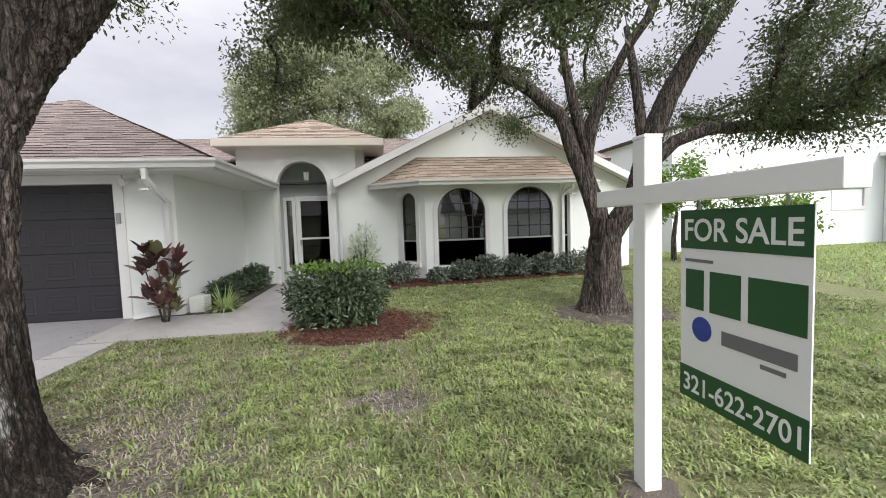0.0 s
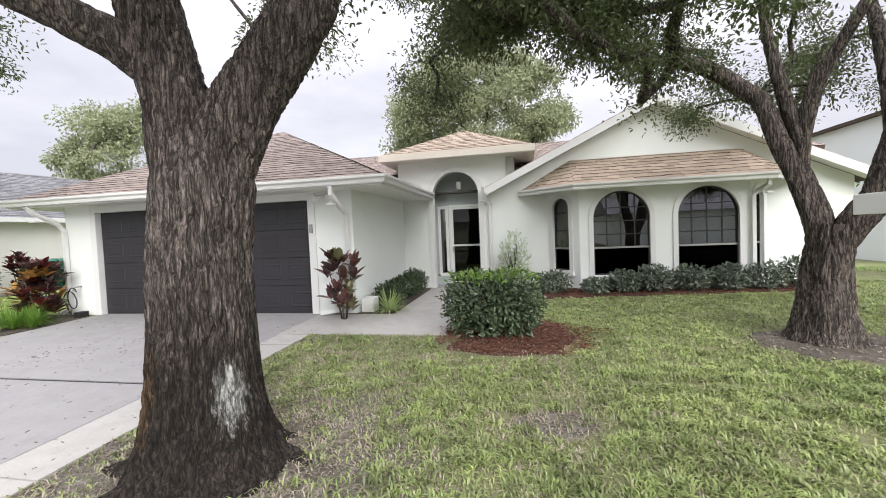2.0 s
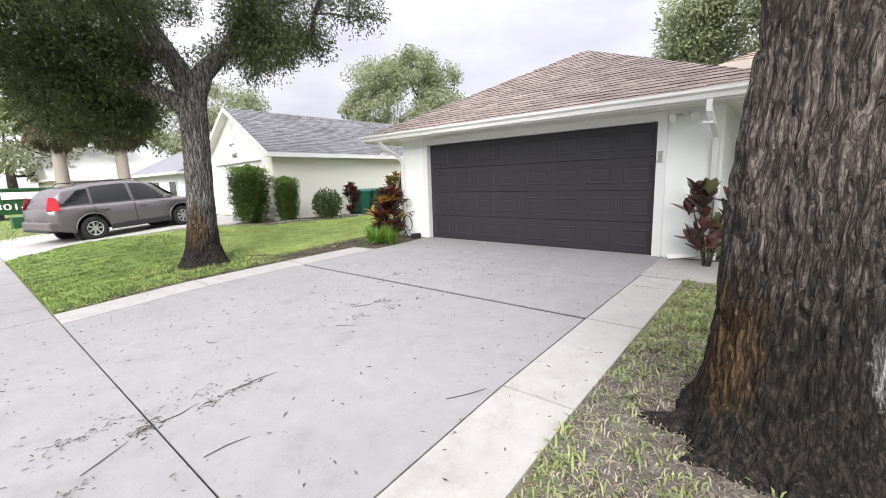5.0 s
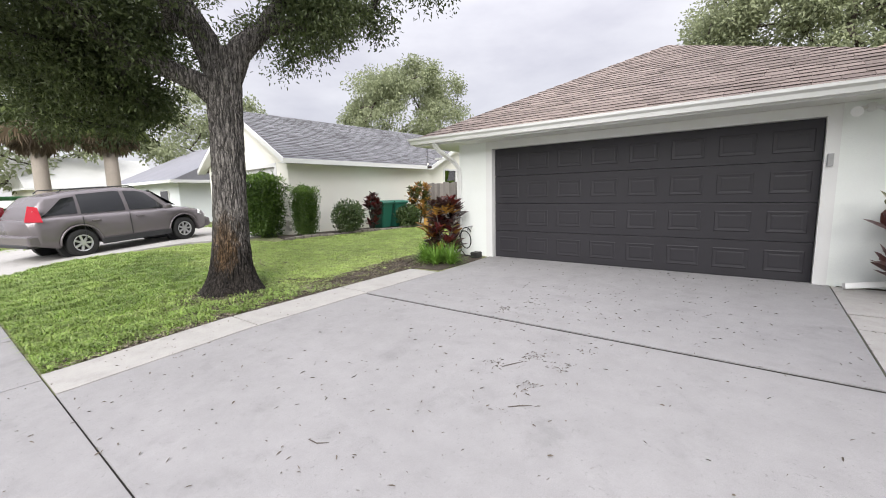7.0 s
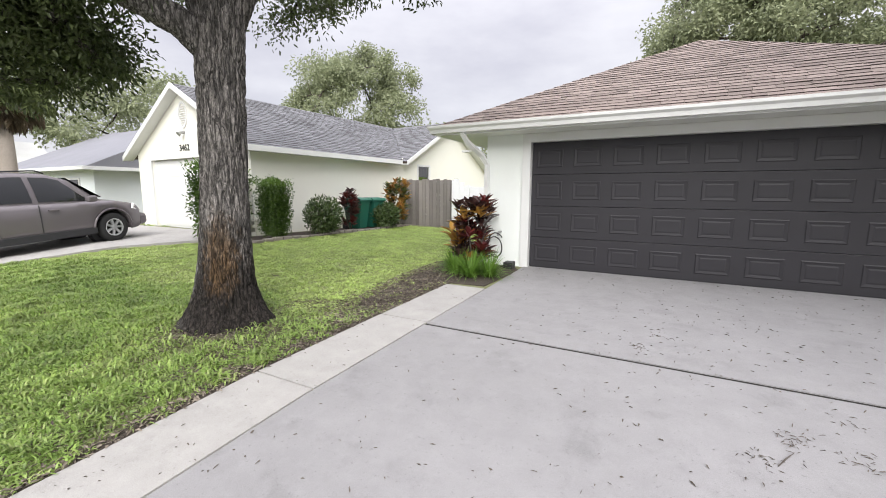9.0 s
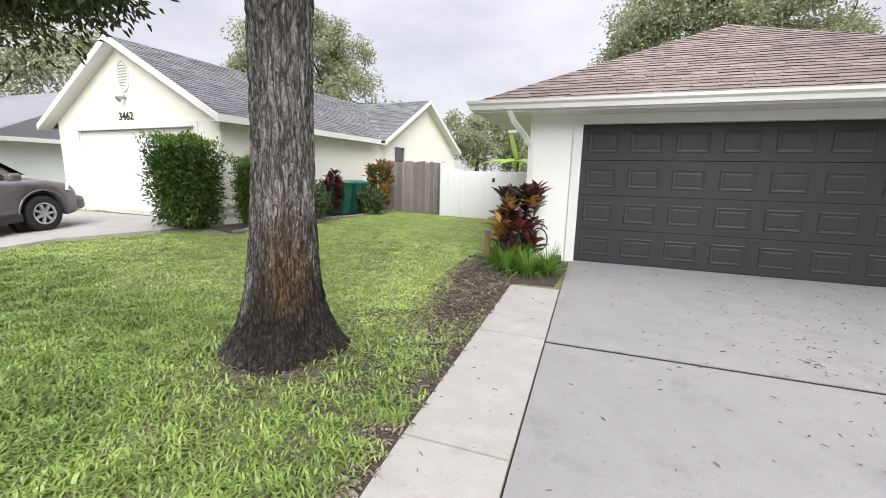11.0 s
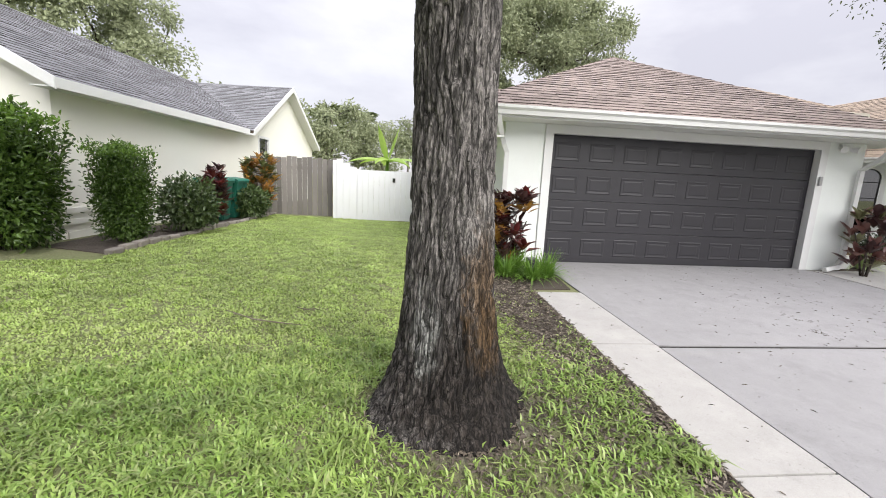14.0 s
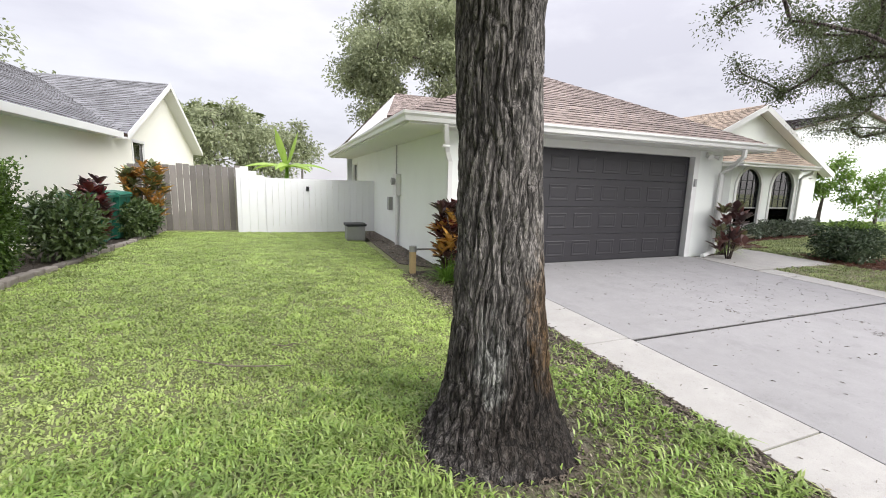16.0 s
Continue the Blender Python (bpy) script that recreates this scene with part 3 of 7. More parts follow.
# garage door frame
bm = boxed(DX0 - 0.14, DX0, GY - 0.025, GY + 0.1, 0.13, DZ + 0.14)
box(bm, DX1, DX1 + 0.14, GY - 0.025, GY + 0.1, 0.13, DZ + 0.14)
box(bm, DX0, DX1, GY - 0.025, GY + 0.1, DZ, DZ + 0.14)
hpart("garage_door_frame", bm, TRIM)


# ---- vegetation ----
def pattern_mesh(name, verts, faces, per, material, parent=None, label="", smooth=False):
    """Many copies of one small shape: verts (n, per, 3); faces index into a shape."""
    n = len(verts)
    me = bpy.data.meshes.new(name)
    me.vertices.add(n * per)
    me.vertices.foreach_set("co", np.asarray(verts, dtype=np.float32).ravel())
    flat = np.concatenate([np.asarray(f) for f in faces])
    sizes = np.array([len(f) for f in faces])
    idx = (np.arange(n)[:, None] * per + flat[None, :]).ravel().astype(np.int32)
    me.loops.add(len(idx))
    me.loops.foreach_set("vertex_index", idx)
    allsizes = np.tile(sizes, n)
    me.polygons.add(len(allsizes))
    me.polygons.foreach_set("loop_start", np.concatenate(([0], np.cumsum(allsizes)[:-1])).astype(np.int32))
    me.update(calc_edges=True)
    if smooth:
        me.polygons.foreach_set("use_smooth", np.ones(len(allsizes), dtype=bool))
    me.materials.append(material)
    ob = new(name, me)
    if parent is not None:
        ob.parent = parent
    if label:
        ob["label"] = label
    return ob


def unit(v):
    return v / np.maximum(np.linalg.norm(v, axis=-1, keepdims=True), 1e-9)


def leaf_mesh(name, at, way, up, length, width, material, parent=None, fold=0.25, label="", droop=0.15):
    """Pointed folded leaves: at, way, up are (n, 3) arrays."""
    n = len(at)
    way = unit(way)
    side = unit(np.cross(way, up))
    nor = np.cross(side, way)
    L, W = np.broadcast_to(length, (n,))[:, None], np.broadcast_to(width, (n,))[:, None]
    v = np.empty((n, 6, 3))
    mid = at + way * L * 0.5
    v[:, 0] = at
    v[:, 1] = mid - way * L * 0.12 + side * W * 0.5 + nor * W * fold
    v[:, 2] = at + way * L * 0.78 + side * W * 0.34 + nor * (W * fold * 0.6) - nor * L * droop * 0.5
    v[:, 3] = at + way * L - nor * L * droop
    v[:, 4] = at + way * L * 0.78 - side * W * 0.34 + nor * (W * fold * 0.6) - nor * L * droop * 0.5
    v[:, 5] = mid - way * L * 0.12 - side * W * 0.5 + nor * W * fold
    return pattern_mesh(name, v, [(0, 1, 2, 3), (0, 3, 4, 5)], 6, material, parent, label)




def bark_material(name, base, patches=()):
    """Furrowed bark: long grey plates parted by dark cracks, and stains with a shape of their own."""
    m, n, l, b = nodes_of(name)
    bend = n.new("ShaderNodeTexNoise")
    bend.inputs["Scale"].default_value, bend.inputs["Detail"].default_value = 11, 6
    l.new(stretched(n, l, (1, 1, 0.5)), bend.inputs["Vector"])

    def plates(scale, tall, push):
        add = n.new("ShaderNodeVectorMath")
        add.operation = "MULTIPLY_ADD"
        l.new(bend.outputs["Color"], add.inputs[0])
        add.inputs[1].default_value = (push, push, push * tall * 2)
        l.new(stretched(n, l, (1, 1, tall)), add.inputs[2])
        out = []
        for feature in ("DISTANCE_TO_EDGE", "F1"):
            vor = n.new("ShaderNodeTexVoronoi")
            vor.feature = feature
            vor.inputs["Scale"].default_value = scale
            l.new(add.outputs[0], vor.inputs["Vector"])
            out.append(vor.outputs["Distance" if feature != "F1" else "Color"])
        return out

    def furrows(scale, tall, push, lo, hi, floor):
        """Long interlacing cracks: the places where a stretched noise crosses its middle."""
        add = n.new("ShaderNodeVectorMath")
        add.operation = "MULTIPLY_ADD"
        l.new(bend.outputs["Color"], add.inputs[0])
        add.inputs[1].default_value = (push, push, push * tall)
        l.new(stretched(n, l, (1, 1, tall)), add.inputs[2])
        t = noise_node(n, l, scale, 2, 0.5, add.outputs[0])
        sub = n.new("ShaderNodeMath")
        sub.operation = "SUBTRACT"
        sub.inputs[1].default_value = 0.5
        l.new(t, sub.inputs[0])
        ab = n.new("ShaderNodeMath")
        ab.operation = "ABSOLUTE"
        l.new(sub.outputs[0], ab.inputs[0])
        return ramp_node(n, l, ab.outputs[0], [(lo, (floor,) * 3), (hi, (1.0,) * 3)])

    e1, c1 = plates(44, 0.1, 0.13)
    deep = furrows(27, 0.1, 0.06, 0.0, 0.12, 0.03)
    thin = furrows(60, 0.17, 0.05, 0.0, 0.1, 0.22)
    crack = mix_node(n, l, 0.8, deep, thin, "MULTIPLY")
    crack = mix_node(n, l, 0.45, crack, ramp_node(n, l, e1, [(0.0, (0.35,) * 3), (0.1, (1.0,) * 3)]), "MULTIPLY")
    fine = noise_node(n, l, 120, 5, 0.7, stretched(n, l, (1, 1, 0.4)))
    col = ramp_node(n, l, noise_node(n, l, 2.2, 5, 0.6), [(0.3, tinted(base, 0.75)), (0.7, tinted(base, 1.3))])
    tone = n.new("ShaderNodeRGBToBW")
    l.new(c1, tone.inputs[0])
    col = mix_node(n, l, 0.8, col, ramp_node(n, l, tone.outputs[0], [(0.2, (0.7,) * 3), (0.8, (1.0,) * 3)]), "MULTIPLY")
    col = mix_node(n, l, 0.45, col, ramp_node(n, l, fine, [(0.3, tinted(base, 0.4)), (0.7, tinted(base, 1.9))]))
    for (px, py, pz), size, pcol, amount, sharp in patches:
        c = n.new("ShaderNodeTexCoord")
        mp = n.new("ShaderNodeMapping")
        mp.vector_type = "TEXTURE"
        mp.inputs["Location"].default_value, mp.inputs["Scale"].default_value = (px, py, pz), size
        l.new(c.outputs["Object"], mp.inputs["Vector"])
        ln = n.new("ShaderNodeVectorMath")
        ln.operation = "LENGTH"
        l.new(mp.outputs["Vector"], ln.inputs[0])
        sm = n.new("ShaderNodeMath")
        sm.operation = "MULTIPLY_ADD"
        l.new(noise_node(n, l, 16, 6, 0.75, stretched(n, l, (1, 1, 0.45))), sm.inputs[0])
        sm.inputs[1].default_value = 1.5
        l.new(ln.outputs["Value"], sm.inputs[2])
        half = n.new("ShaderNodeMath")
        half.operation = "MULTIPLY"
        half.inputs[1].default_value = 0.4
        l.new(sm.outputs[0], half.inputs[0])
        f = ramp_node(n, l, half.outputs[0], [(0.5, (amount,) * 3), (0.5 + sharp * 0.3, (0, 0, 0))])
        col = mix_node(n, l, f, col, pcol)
    col = mix_node(n, l, 0.93, col, crack, "MULTIPLY")
    l.new(col, b.inputs["Base Color"])
    b.inputs["Roughness"].default_value = 0.92
    b.inputs["Specular IOR Level"].default_value = 0.25
    hgt = mix_node(n, l, 0.3, crack, fine)
    bump_node(n, l, b, hgt, 1.0, 0.016)
    return m


def bark_relief(x, y, z, amp):
    """Height of the bark plates at a place."""
    w = noise.noise((x * 7, y * 7, z * 3)) * 0.6
    w2 = noise.noise((x * 17, y * 17, z * 7)) * 0.45
    a = abs(noise.noise((x * 21 + w + w2, y * 21 - w + w2, z * 2.4 + w)))
    b = abs(noise.noise((x * 38 + 9 + w2, y * 38 - w2, z * 6.5 + w)))
    return amp * (min(1.0, a * 4.2) * 0.85 + min(1.0, b * 2.6) * 0.4 - 0.95)


def trunk_mesh(name, pts, radii, material, parent, flare=0.0, roots=0, amp=0.03, step=0.018, seg=280, seed=0):
    """A trunk with bark relief through pts; flare widens it at the ground with root lobes."""
    rng = random.Random(seed)
    pts = [Vector(p) for p in pts]
    lens = [0.0]
    for a, b in zip(pts, pts[1:]):
        lens.append(lens[-1] + (b - a).length)
    rows = max(3, int(lens[-1] / step))
    lobes = [(rng.uniform(0, 2 * math.pi) if not roots else (k + rng.uniform(-0.3, 0.3)) * 2 * math.pi / roots, rng.uniform(0.6, 1.3)) for k in range(roots)]
    verts, faces = [], []
    for j in range(rows + 1):
        s = lens[-1] * j / rows
        c = Vector([float(np.interp(s, lens, [p[k] for p in pts])) for k in range(3)])
        s0, s1 = max(0, s - 0.15), min(lens[-1], s + 0.15)
        d = Vector([float(np.interp(s1, lens, [p[k] for p in pts]) - np.interp(s0, lens, [p[k] for p in pts])) for k in range(3)]).normalized()
        ax = Vector((1, 0, 0)) - d * d.x
        ax.normalize()
        ay = d.cross(ax)
        r = float(np.interp(s, lens, radii))
        f = flare * math.exp(-s * 5.0) + flare * 0.5 * math.exp(-s * 1.8)
        for i in range(seg):
            th = 2 * math.pi * i / seg
            lobe = sum(wt * max(0, math.cos(th - a)) ** 6 for a, wt in lobes)
            rr = r * (1 + 0.05 * math.sin(2 * th + seed) + 0.035 * math.sin(3 * th + 2 * seed + s)) + f * (0.55 + 0.8 * lobe)
            p = c + (ax * math.cos(th) + ay * math.sin(th)) * rr
            p += (ax * math.cos(th) + ay * math.sin(th)) * bark_relief(p.x, p.y, p.z, amp)
            verts.append(p)
    for j in range(rows):
        for i in range(seg):
            k = (i + 1) % seg
            faces.append((j * seg + i, j * seg + k, (j + 1) * seg + k, (j + 1) * seg + i))
    me = bpy.data.meshes.new(name)
    me.from_pydata(verts, [], faces)
    me.polygons.foreach_set("use_smooth", [True] * len(faces))
    me.materials.append(material)
    ob = new(name, me)
    ob.parent = parent
    return ob


def grow(limbs, tips, seed, tip_r=0.012, power=0.47, sag=0.0):
    """A branch skeleton: limbs are polylines with start radii; tips are joined to the nearest node by bent twigs.
    Returns chains [(points, radii)] and the end nodes."""
    rng = random.Random(seed)
    pos, par = [], []
    limb_start = []
    for line in limbs:
        prev = -1
        for a, b in zip(line, line[1:]):
            a, b = Vector(a), Vector(b)
            k = max(1, int((b - a).length / 0.25))
            for i in range(k):
                pos.append(a.lerp(b, i / k) + Vector((rng.uniform(-1, 1), rng.uniform(-1, 1), rng.uniform(-1, 1))) * 0.02)
                par.append(prev)
                prev = len(pos) - 1
        pos.append(Vector(line[-1]))
        par.append(prev)
    root = Vector(limbs[0][0])
    order = sorted(tips, key=lambda t: (Vector(t) - root).length)
    ends = []
    arr = np.array([tuple(p) for p in pos])
    for t in order:
        t = Vector(t)
        d = np.linalg.norm(arr - np.array(t), axis=1)
        pen = np.maximum(0, arr[:, 2] - t.z + 0.1) * 0.8
        rd = np.linalg.norm(arr - np.array(root), axis=1)
        pen += np.maximum(0, rd - (t - root).length) * 1.0
        i = int(np.argmin(d + pen))
        a = pos[i]
        gap = (t - a).length
        k = max(2, int(gap / 0.28))
        bend = Vector((rng.uniform(-1, 1), rng.uniform(-1, 1), rng.uniform(-0.4, 0.9))) * gap * 0.16
        prev, fresh = i, []
        for s in range(1, k + 1):
            u = s / k
            q = a.lerp(t, u) + bend * math.sin(math.pi * u) - Vector((0, 0, sag * gap * u * u))
            q += Vector((rng.uniform(-1, 1), rng.uniform(-1, 1), rng.uniform(-1, 1))) * 0.025
            pos.append(q)
            par.append(prev)
            prev = len(pos) - 1
            fresh.append(tuple(q))
        arr = np.vstack([arr, np.array(fresh)])
        ends.append(prev)
    weight = [0.0] * len(pos)
    for e in ends:
        weight[e] += 1
    kids = [[] for _ in pos]
    for i in range(len(pos) - 1, -1, -1):
        if weight[i] == 0:
            weight[i] = 0.5
        if par[i] >= 0:
            weight[par[i]] += weight[i]
            kids[par[i]].append(i)
    rad = [tip_r * w ** power for w in weight]
    chains = []
    stack = [(i, None) for i in range(len(pos)) if par[i] < 0]
    while stack:
        i, start = stack.pop()
        chain, rr = ([], [])
        if start is not None:
            chain.append(pos[start])
            rr.append(min(rad[start], rad[i] * 1.15))
        while True:
            chain.append(pos[i])
            rr.append(rad[i])
            if not kids[i]:
                break
            ks = sorted(kids[i], key=lambda c: -weight[c])
            for c in ks[1:]:
                stack.append((c, i))
            i = ks[0]
        if len(chain) > 1:
            chains.append((chain, rr))
    return chains, pos, par, ends


def limb_meshes(chains, material, parent, limit=0.05, amp=0.008, scale=1.0):
    """Thick limbs as branches of their own, thin twigs joined into one mesh."""
    thin = bmesh.new()
    for pts, rr in chains:
        big = rr[0] * scale > limit
        bm = bmesh.new() if big else thin
        seg = 20 if rr[0] > 0.1 else (10 if big else 5)
        v0 = len(bm.verts)
        tube(bm, pts, [r * scale for r in rr], seg, cap=False)
        if big:
            for v in bm.verts:
                v.co += Vector((noise.noise(v.co * 6), noise.noise(v.co * 6 + Vector((5, 5, 5))), 0)) * rr[0] * 0.16
            part("branch", bm, material, parent, smooth=True)
    part("branchwork", thin, material, parent, smooth=True)["kind"] = "stuff"


def foliage(centres, per, spread, length, width, material, parent, seed, name="crown", flat=0.8, label=""):
    """Leaves round twig ends."""
    rs = np.random.RandomState(seed)
    c = np.asarray(centres)
    n = len(c) * per
    cc = np.repeat(c, per, axis=0)
    d = rs.normal(size=(n, 3))
    d = unit(d) * (rs.uniform(0, 1, (n, 1)) ** 0.6)
    d[:, 2] *= flat
    sp = np.repeat(rs.uniform(0.6, 1.25, len(c)), per)[:, None] * spread
    at = cc + d * sp
    way = unit(d + rs.normal(size=(n, 3)) * 0.7 + np.array([0, 0, -0.25]))
    up = unit(rs.normal(size=(n, 3)) * 0.7 + np.array([0, 0, 1.0]))
    return leaf_mesh(name, at, way, up, length * rs.uniform(0.7, 1.25, n), width * rs.uniform(0.75, 1.2, n), material, parent, label=label)


def crown_points(centre, radii, count, seed, low=-0.5, hollow=0.45):
    rng = random.Random(seed)
    out = []
    while len(out) < count:
        v = Vector((rng.uniform(-1, 1), rng.uniform(-1, 1), rng.uniform(low, 1)))
        if v.length > 1 or v.length < hollow:
            continue
        if noise.noise(v * 2.3 + Vector((seed, 0, 0))) < -0.18:
            continue
        out.append((centre[0] + v.x * radii[0], centre[1] + v.y * radii[1], centre[2] + v.z * radii[2]))
    return out


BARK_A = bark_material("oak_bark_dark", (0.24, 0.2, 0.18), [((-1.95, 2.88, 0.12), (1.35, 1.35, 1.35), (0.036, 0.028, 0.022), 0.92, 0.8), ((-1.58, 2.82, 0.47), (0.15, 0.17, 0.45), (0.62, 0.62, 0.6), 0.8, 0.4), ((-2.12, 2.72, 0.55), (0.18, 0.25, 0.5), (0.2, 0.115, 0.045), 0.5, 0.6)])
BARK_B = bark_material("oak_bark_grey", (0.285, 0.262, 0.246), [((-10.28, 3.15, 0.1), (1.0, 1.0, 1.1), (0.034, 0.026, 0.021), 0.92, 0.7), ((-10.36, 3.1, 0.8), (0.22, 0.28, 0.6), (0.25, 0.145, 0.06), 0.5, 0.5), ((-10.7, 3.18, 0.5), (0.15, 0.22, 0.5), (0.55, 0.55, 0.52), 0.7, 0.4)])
BARK_C = bark_material("oak_bark_brown", (0.2, 0.165, 0.145))
OAKLEAF = leafy("oak_leaf", (0.05, 0.072, 0.03), (0.14, 0.17, 0.07), 0.35, 0.4)
# paler and greyer than the oak leaf: distance haze put into the colour
HAZELEAF = leafy("hazed_leaf", (0.18, 0.21, 0.12), (0.38, 0.41, 0.25), 0.4, 0.8)
BRIGHTLEAF = leafy("bright_leaf", (0.06, 0.13, 0.015), (0.2, 0.32, 0.05), 0.35, 0.4)
HEDGELEAF = leafy("hedge_leaf", (0.02, 0.05, 0.01), (0.13, 0.215, 0.038), 0.35, 0.35)
DARKLEAF = leafy("dark_shrub_leaf", (0.022, 0.042, 0.022), (0.13, 0.175, 0.095), 0.2, 0.27)


def oak(label, base, trunk_pts, trunk_r, limbs, crown_tips, bark, seed, roots, flare, leaves, spread=0.42, leaf=0.075, tip_r=0.011, scale=1.0, seg=280, step=0.018):
    tree = thing("oak_tree", label, "tree")
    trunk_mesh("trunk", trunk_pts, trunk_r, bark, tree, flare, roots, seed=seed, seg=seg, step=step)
    chains, pos, par, ends = grow(limbs, crown_tips, seed, tip_r)
    limb_meshes(chains, bark, tree, scale=scale)
    cs = []
    for e in ends:
        i = e
        for k in range(3):
            cs.append(tuple(pos[i]))
            i = par[i] if par[i] >= 0 else i
    foliage(cs, leaves, spread, leaf, leaf * 0.42, OAKLEAF, tree, seed)
    return tree


T1 = (-1.87, 2.96)
tips1 = crown_points((-1.6, 3.8, 5.3), (4.2, 4.6, 2.8), 175, 11, low=-0.68)
tips1 = [p for p in tips1 if p[0] > -2.3 or p[2] > 6.0 or p[1] > 6.0]
tree_a = oak("large oak with deeply furrowed bark and forked trunk", T1,
    [(T1[0], T1[1], -0.15), (T1[0], T1[1], 0.5), (T1[0], T1[1] + 0.02, 1.4), (T1[0] + 0.06, T1[1] + 0.03, 2.0), (T1[0] + 0.1, T1[1] + 0.05, 2.3)],
    [0.34, 0.315, 0.31, 0.31, 0.24],
    [[(-2.05, 2.9, 3.3), (-2.25, 3.05, 4.2), (-2.6, 3.4, 5.6), (-2.8, 3.8, 6.6)],
     [(-1.27, 3.28, 3.2), (-0.93, 3.52, 4.1), (-0.4, 4.1, 5.3), (0.1, 4.7, 6.3)],
     [(-2.35, 2.6, 3.02), (-2.7, 2.4, 3.2), (-3.6, 2.2, 3.8), (-4.6, 2.2, 4.3)],
     [(-1.0, 3.45, 3.9), (-0.3, 4.3, 4.0), (0.35, 5.4, 4.0)]],
    tips1, BARK_A, 1, 8, 0.2, 190, spread=0.5, tip_r=0.016, leaf=0.066)
for k, (a, ln_, r0) in enumerate(((3.5, 0.75, 0.11), (4.1, 0.6, 0.09), (5.5, 0.7, 0.1), (0.1, 0.85, 0.1), (0.7, 0.6, 0.08), (2.6, 0.7, 0.09), (4.8, 0.55, 0.1))):
    ln_ *= 0.72
    p0 = Vector((T1[0] + math.cos(a) * 0.3, T1[1] + math.sin(a) * 0.3, 0.12))
    p1 = p0 + Vector((math.cos(a + 0.15), math.sin(a + 0.15), 0)) * ln_ * 0.45 + Vector((0, 0, -0.085))
    p2 = p0 + Vector((math.cos(a - 0.2), math.sin(a - 0.2), 0)) * ln_ + Vector((0, 0, -0.17))
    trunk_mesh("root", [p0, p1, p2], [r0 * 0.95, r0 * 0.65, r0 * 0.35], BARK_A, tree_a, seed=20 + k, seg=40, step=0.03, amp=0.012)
trunk_mesh("limb", [(-1.88, 2.96, 1.75), (-1.9, 2.95, 2.15), (-1.94, 2.93, 2.55), (-2.03, 2.88, 3.0), (-2.14, 2.88, 3.5), (-2.25, 3.05, 4.2), (-2.6, 3.4, 5.6)], [0.2, 0.235, 0.205, 0.195, 0.19, 0.17, 0.1], BARK_A, tree_a, seed=5, seg=210, step=0.02)
trunk_mesh("limb", [(-1.82, 2.98, 1.75), (-1.72, 3.02, 2.15), (-1.55, 3.11, 2.55), (-1.33, 3.24, 2.95), (-1.14, 3.36, 3.35), (-0.93, 3.52, 4.1), (-0.4, 4.1, 5.3)], [0.2, 0.235, 0.215, 0.21, 0.2, 0.16, 0.1], BARK_A, tree_a, seed=6, seg=210, step=0.02)
trunk_mesh("limb", [(-1.98, 2.88, 2.68), (-2.16, 2.74, 2.9), (-2.4, 2.57, 3.04), (-2.7, 2.4, 3.2), (-3.6, 2.2, 3.8)], [0.12, 0.13, 0.11, 0.1, 0.06], BARK_A, tree_a, seed=7, seg=70, step=0.03, amp=0.012)

T2 = (-10.57, 3.34)
tips2 = crown_points((-10.6, 3.2, 5.9), (4.4, 4.0, 2.7), 165, 22, low=-0.72)
tips2 += crown_points((-12.2, 1.7, 4.3), (2.7, 1.7, 1.3), 62, 23, low=-0.8, hollow=0.2)
tips2 += crown_points((-12.6, 2.3, 3.3), (1.35, 1.0, 0.8), 34, 24, low=-0.9, hollow=0.1)
tips2 += crown_points((-9.7, 4.9, 4.35), (0.9, 0.9, 0.6), 12, 25, low=-0.9, hollow=0.1)
tree_b = oak("tall oak with a straight grey furrowed trunk", T2,
    [(T2[0] + 0.01, T2[1] - 0.07, -0.1), (T2[0] + 0.01, T2[1] - 0.05, 0.5), (T2[0], T2[1] + 0.02, 1.6), (T2[0] - 0.02, T2[1] + 0.07, 2.5), (T2[0] + 0.01, T2[1] + 0.08, 3.2), (T2[0] + 0.04, T2[1] + 0.08, 3.6)],
    [0.265, 0.245, 0.228, 0.235, 0.25, 0.2],
    [[(T2[0] - 0.12, T2[1] - 0.15, 3.8), (T2[0] - 0.3, T2[1] - 0.35, 4.35), (T2[0] - 0.9, T2[1] - 0.4, 5.6), (T2[0] - 1.3, T2[1], 7.0)],
     [(T2[0] + 0.3, T2[1] + 0.58, 3.95), (T2[0] + 0.65, T2[1] + 0.98, 4.7), (T2[0] + 0.9, T2[1] + 1.0, 5.8)],
     [(T2[0] - 0.4, T2[1] - 0.76, 3.45), (T2[0] - 0.7, T2[1] - 1.26, 3.8), (T2[0] - 1.2, T2[1] - 1.96, 4.3)],
     [(T2[0], T2[1], 3.4), (T2[0] - 0.5, T2[1] + 0.7, 4.1), (T2[0] - 1.2, T2[1] + 1.9, 4.7)]],
    tips2, BARK_B, 2, 7, 0.19, 200, spread=0.5, tip_r=0.014, seg=240, leaf=0.07)
trunk_mesh("limb", [(-10.58, 3.38, 2.8), (-10.7, 3.12, 3.1), (-10.92, 2.72, 3.3), (-11.2, 2.2, 3.6), (-11.75, 1.4, 4.2)], [0.13, 0.14, 0.12, 0.1, 0.06], BARK_B, tree_b, seed=31, seg=90, step=0.03, amp=0.014)
trunk_mesh("limb", [(-10.57, 3.42, 3.05), (-10.66, 3.24, 3.7), (-10.87, 3.0, 4.3), (-11.3, 2.95, 5.3)], [0.18, 0.18, 0.14, 0.08], BARK_B, tree_b, seed=32, seg=90, step=0.03, amp=0.014)
